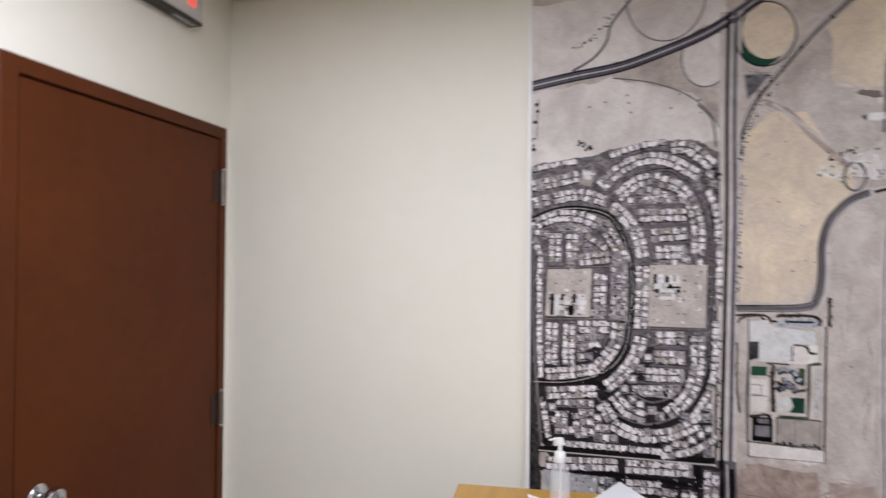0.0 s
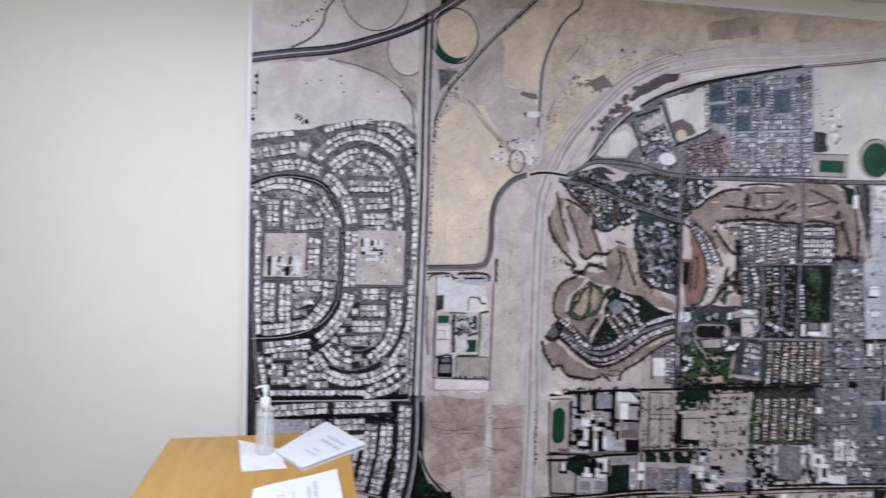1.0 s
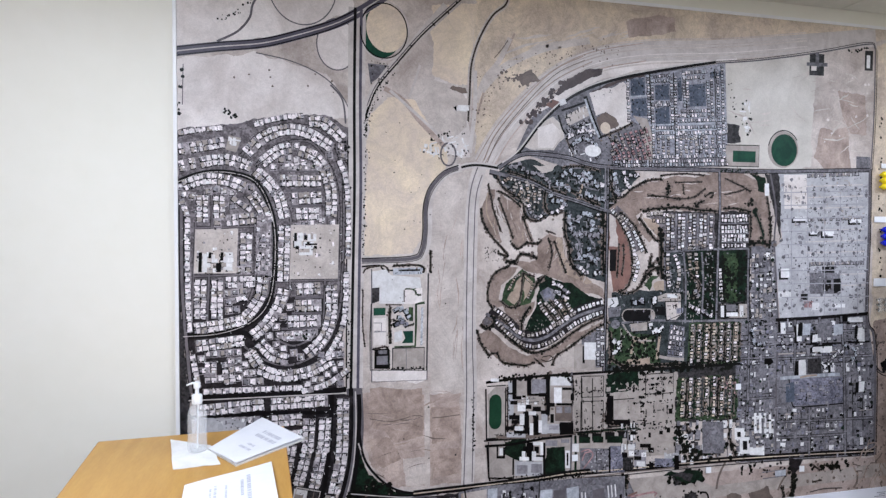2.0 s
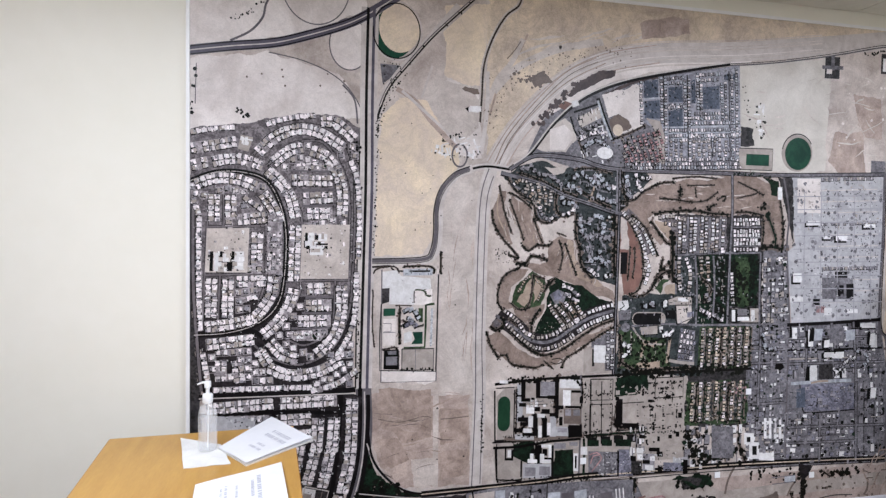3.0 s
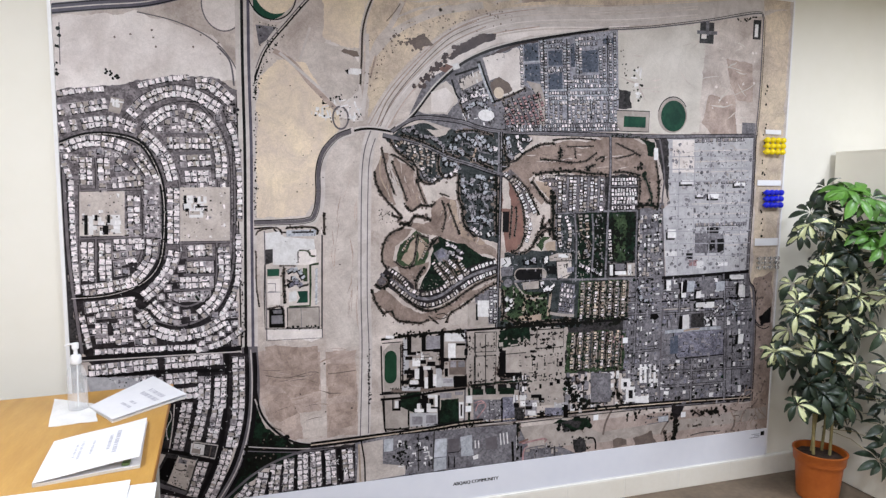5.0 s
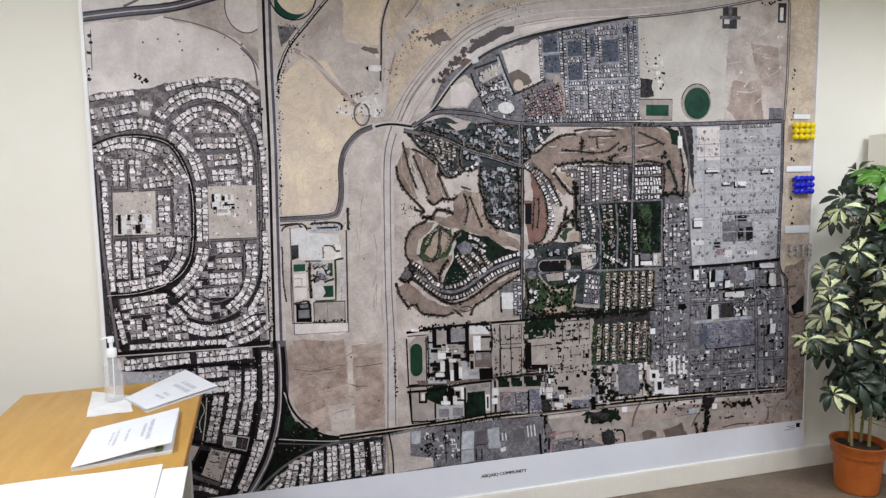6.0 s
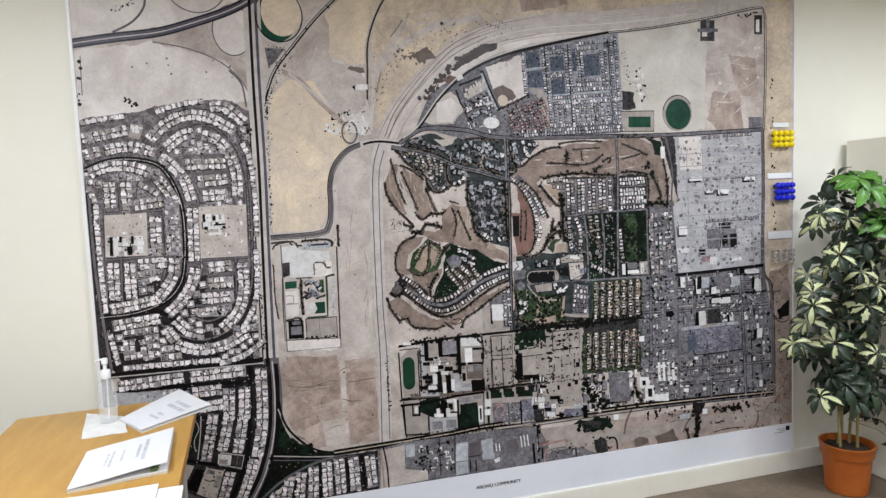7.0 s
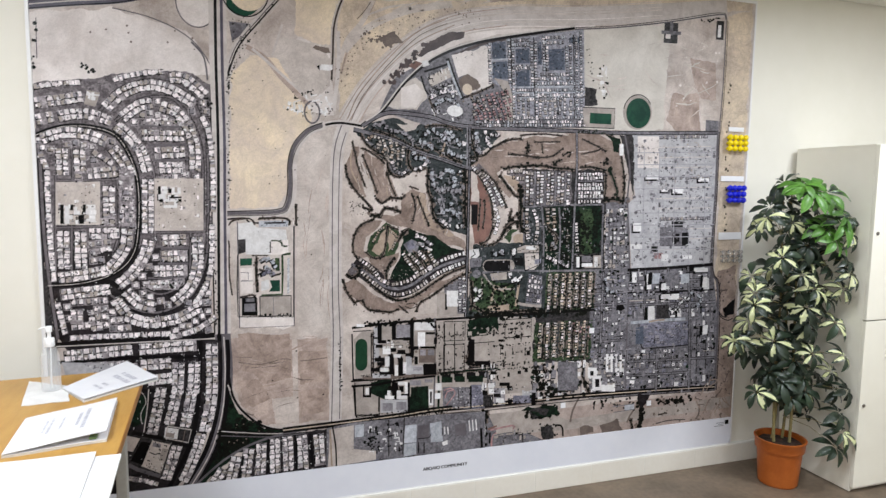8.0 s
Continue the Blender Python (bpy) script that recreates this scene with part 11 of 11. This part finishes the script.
scatter(SHADE, 18, 30, 0.21, 0.55, 227.1, 138.0, 249.1, 138.3, 250.1, 104.4, 227.8, 105.3)
scatter(ROOF_GREY, 19, 15, 0.24, 0.49, 227.1, 138.0, 249.1, 138.3, 250.1, 104.4, 227.8, 105.3)
scatter(CITY, 12, 150, 0.33, 1.14, 266.0, 165.7, 318.2, 168.2, 320.2, 104.1, 268.2, 104.8)
scatter(ROOF_WHITE, 16, 60, 0.20, 0.47, 266.0, 165.7, 318.2, 168.2, 320.2, 104.1, 268.2, 104.8)
scatter(ROOF_GREY, 15, 90, 0.27, 0.80, 266.0, 165.7, 318.2, 168.2, 320.2, 104.1, 268.2, 104.8)
scatter(SHADE, 16, 70, 0.17, 0.40, 266.0, 165.7, 318.2, 168.2, 320.2, 104.1, 268.2, 104.8)
road(LANE, 12, 0.49, 267.1, 162.9, 317.7, 164.7)
road(LANE, 12, 0.49, 267.3, 156.8, 318.0, 158.3)
road(LANE, 12, 0.49, 267.5, 150.6, 318.4, 151.8)
road(LANE, 12, 0.49, 267.8, 144.4, 318.7, 145.4)
road(LANE, 12, 0.49, 268.0, 138.1, 319.1, 138.8)
road(LANE, 12, 0.50, 268.2, 131.9, 319.4, 132.3)
road(LANE, 12, 0.50, 268.4, 125.6, 319.7, 125.7)
road(LANE, 12, 0.50, 268.7, 119.3, 320.1, 119.1)
road(LANE, 12, 0.50, 268.9, 112.9, 320.4, 112.5)
road(LANE, 12, 0.47, 272.9, 165.8, 274.9, 105.2)
road(LANE, 12, 0.48, 282.3, 165.9, 284.4, 104.8)
road(LANE, 12, 0.49, 291.8, 166.1, 294.1, 104.4)
road(LANE, 12, 0.49, 301.4, 166.2, 304.0, 104.1)
road(LANE, 12, 0.50, 311.2, 166.4, 314.0, 103.7)

# courts, cars and trees among the western houses
scatter(SHADE, 18, 170, 0.14, 0.30, 0.2, 159.7, 62.6, 180.3, 61.2, 119.5, 2.0, 118.2)
scatter(ROOF_WHITE, 19, 85, 0.14, 0.30, 0.2, 159.7, 62.6, 180.3, 61.2, 119.5, 2.0, 118.2)
scatter(TREE, 18, 85, 0.16, 0.35, 0.2, 159.7, 62.6, 180.3, 61.2, 119.5, 2.0, 118.2)
scatter(SHADE, 18, 130, 0.14, 0.31, 2.5, 115.9, 61.1, 115.9, 60.7, 80.7, 4.3, 81.8)
scatter(ROOF_WHITE, 19, 65, 0.14, 0.31, 2.5, 115.9, 61.1, 115.9, 60.7, 80.7, 4.3, 81.8)
scatter(TREE, 18, 65, 0.17, 0.35, 2.5, 115.9, 61.1, 115.9, 60.7, 80.7, 4.3, 81.8)
scatter(SHADE, 18, 260, 0.14, 0.31, 6.1, 78.3, 62.5, 78.1, 54.6, 33.8, 29.7, 16.9)
scatter(ROOF_WHITE, 19, 130, 0.14, 0.31, 6.1, 78.3, 62.5, 78.1, 54.6, 33.8, 29.7, 16.9)
scatter(TREE, 18, 130, 0.17, 0.36, 6.1, 78.3, 62.5, 78.1, 54.6, 33.8, 29.7, 16.9)
scatter(SHADE, 18, 90, 0.16, 0.34, 56.4, 13.2, 82.7, 30.5, 112.2, 31.9, 112.1, 14.0)
scatter(ROOF_WHITE, 19, 45, 0.16, 0.34, 56.4, 13.2, 82.7, 30.5, 112.2, 31.9, 112.1, 14.0)
scatter(TREE, 18, 45, 0.19, 0.40, 56.4, 13.2, 82.7, 30.5, 112.2, 31.9, 112.1, 14.0)

# tree-lined avenues of the western suburb
trees(SHADE, 11, 170, 0.39, 0.15, 0.37, -0.0, 161.9, 8.9, 165.4, 18.6, 165.8, 27.5, 162.9, 32.7, 154.1, 35.0, 142.9, 34.6, 126.8, 32.2, 115.3, 25.5, 108.1, 14.2, 104.3, 1.3, 103.6)
trees(SHADE, 11, 130, 0.41, 0.16, 0.39, 22.8, 172.6, 29.1, 180.6, 40.5, 185.0, 54.0, 182.1, 60.6, 169.9, 61.5, 150.2, 60.9, 126.7, 59.2, 110.0, 52.9, 96.9, 40.7, 91.0, 29.2, 94.4, 21.2, 101.3)
trees(SHADE, 11, 50, 0.39, 0.15, 0.37, 27.6, 149.5, 27.6, 126.9, 25.7, 117.7, 22.6, 111.4, 14.4, 108.9, 5.5, 108.7)
trees(SHADE, 11, 60, 0.39, 0.15, 0.37, 27.7, 168.4, 35.0, 176.1, 42.3, 178.7, 49.7, 177.8, 56.9, 167.4, 59.4, 154.8, 59.2, 131.4)


# ---- the sheet, its title strip and border ----
def wall_map():
    t = thing("wall_map", ((MX0 + MX1) / 2, -0.001, MZ0), "very large printed aerial photograph of a desert town on the wall", "map")
    part("board", box(MX0, MX1, -0.012, -0.001, MZ0, MZ1), SAND, t, "mounted photographic print")
    for kind, (v, f, mi, mats) in INK_MESH.items():
        me = bpy.data.meshes.new(kind)
        base = base_of(t)
        me.from_pydata([(a - base.x, b - base.y, c - base.z) for a, b, c in v], [], f)
        for m in mats:
            me.materials.append(m)
        me.polygons.foreach_set("material_index", mi)
        me.update()
        o = new(kind, me)
        o.parent = t
        tagged(o, kind="stuff")
    part("title_strip", box(MX0 + 0.0005, MX1 - 0.0005, -0.0162, -0.0121, MZ0 + 0.0005, STRIP), STRIP_INK, t, "pale blue-white title strip")
    font = bpy.data.curves.new("title", "FONT")
    font.body, font.size, font.align_x, font.align_y = "ABQAIQ COMMUNITY", 0.0225, "CENTER", "CENTER"
    tx = new("title_text", font)
    dg = bpy.context.evaluated_depsgraph_get()
    me = bpy.data.meshes.new_from_object(tx.evaluated_get(dg))
    bpy.data.objects.remove(tx)
    bm = bmesh.new()
    for k in range(5):
        bm.from_mesh(me)
        fresh = [v for v in bm.verts if not v.tag]
        for v in fresh:
            v.co.x += 0.0005 * (k - 2)
            v.co.z -= 0.00004 * k
            v.tag = True
    bm.to_mesh(me)
    bm.free()
    me.materials.clear()
    me.materials.append(SHADE)
    o = new("title_lettering", me)
    o.parent = t
    o.matrix_basis = Matrix.Translation(Vector((2.897, -0.0166, 0.196)) - base_of(t)) @ Matrix.Rotation(radians(90), 4, "X")
    tagged(o, "dark printed title lettering")
    # small print and emblem at the strip's end
    part("emblem", box(4.575, 4.6, -0.0167, -0.0163, 0.228, 0.252), SHADE, t, "small dark printed emblem")
    for i, (a, b) in enumerate(((4.515, 4.568), (4.53, 4.568), (4.5, 4.568))):
        part("small_print", box(a, b, -0.0166, -0.0163, 0.238 - i * 0.009, 0.241 - i * 0.009), SMALL_PRINT, t, "grey line of small print")
    for name, b in (("border_strip", (MX0 - 0.014, MX0 - 0.0004, -0.016, -0.0005, MZ0, MZ1 + 0.014)), ("border_strip", (MX0, MX1, -0.0165, -0.0005, MZ1 + 0.0004, MZ1 + 0.014)),
                    ("border_strip", (MX1 + 0.0004, MX1 + 0.01, -0.0155, -0.0005, MZ0, MZ1 + 0.0136)), ("border_strip", (MX0, MX1, -0.0165, -0.0005, MZ0 - 0.012, MZ0 - 0.0004))):
        part(name, box(*b, 0.0015), BORDER, t, "thin white plastic border strip")
    for u, v in ((2.853, 0.556), (3.532, 0.442), (4.055, 0.403), (3.685, 0.827)):
        part("sticker", box(u - 0.014, u + 0.014, -0.0188, -0.0166, v - 0.014, v + 0.014, 0.0004), PAPER, t, "small white sticker")


STRIP_INK = material("strip_print", lin(228, 229, 238), 0.32, color2=lin(220, 222, 233), scale=2.5, spec=0.4)
SMALL_PRINT = material("small_print_grey", lin(120, 126, 140), 0.5, color2=lin(104, 110, 126), scale=50)
BORDER = material("border_plastic", lin(236, 235, 236), 0.35, color2=lin(228, 226, 226), scale=8)
wall_map()


def map_pins():
    """Ball-headed pins in blocks of twelve under paper labels, in the sheet's margin."""
    for mat, col, x0, x1, z0, z1, lab in ((YELLOW, "yellow", 4.463, 4.6, 1.768, 1.858, (4.483, 4.584, 1.875, 1.899)), (BLUE, "blue", 4.483, 4.605, 1.489, 1.587, (4.449, 4.604, 1.607, 1.636)),
                                          (PIN_CLEAR, "clear", 4.462, 4.614, 1.16, 1.233, (4.455, 4.608, 1.288, 1.328))):
        a = tagged(new("label_strip", finish(box(lab[0], lab[1], -0.0195, -0.0166, lab[2], lab[3], 0.0006), "label_strip", PAPER)),
                   "white paper label strip stuck above the " + col + " pins", "label", "pin labels")
        r = min((x1 - x0) / 8, (z1 - z0) / 6) * 1.02
        first = None
        for i in range(4):
            for j in range(3):
                p = Vector((x0 + (x1 - x0) * (i + 0.5) / 4, -0.0166, z0 + (z1 - z0) * (j + 0.5) / 3))
                if first is None:
                    t = thing("map_pin", p, col + " plastic ball-headed pin stuck in the map's margin", "pin", col + " map pins")
                    bm = bmesh.new()
                    bmesh.ops.create_uvsphere(bm, u_segments=18, v_segments=12, radius=r)
                    bmesh.ops.translate(bm, verts=bm.verts, vec=p + Vector((0, -0.012 - r * 0.6, 0)))
                    part("head", bm, mat, t, "", True)
                    part("collar", tube([p + Vector((0, 0.0005, 0)), p + Vector((0, -0.013, 0))], r * 0.42, 10), mat, t, "", True)
                    first = t
                else:
                    copy_thing(first, Matrix.Translation(p))


map_pins()
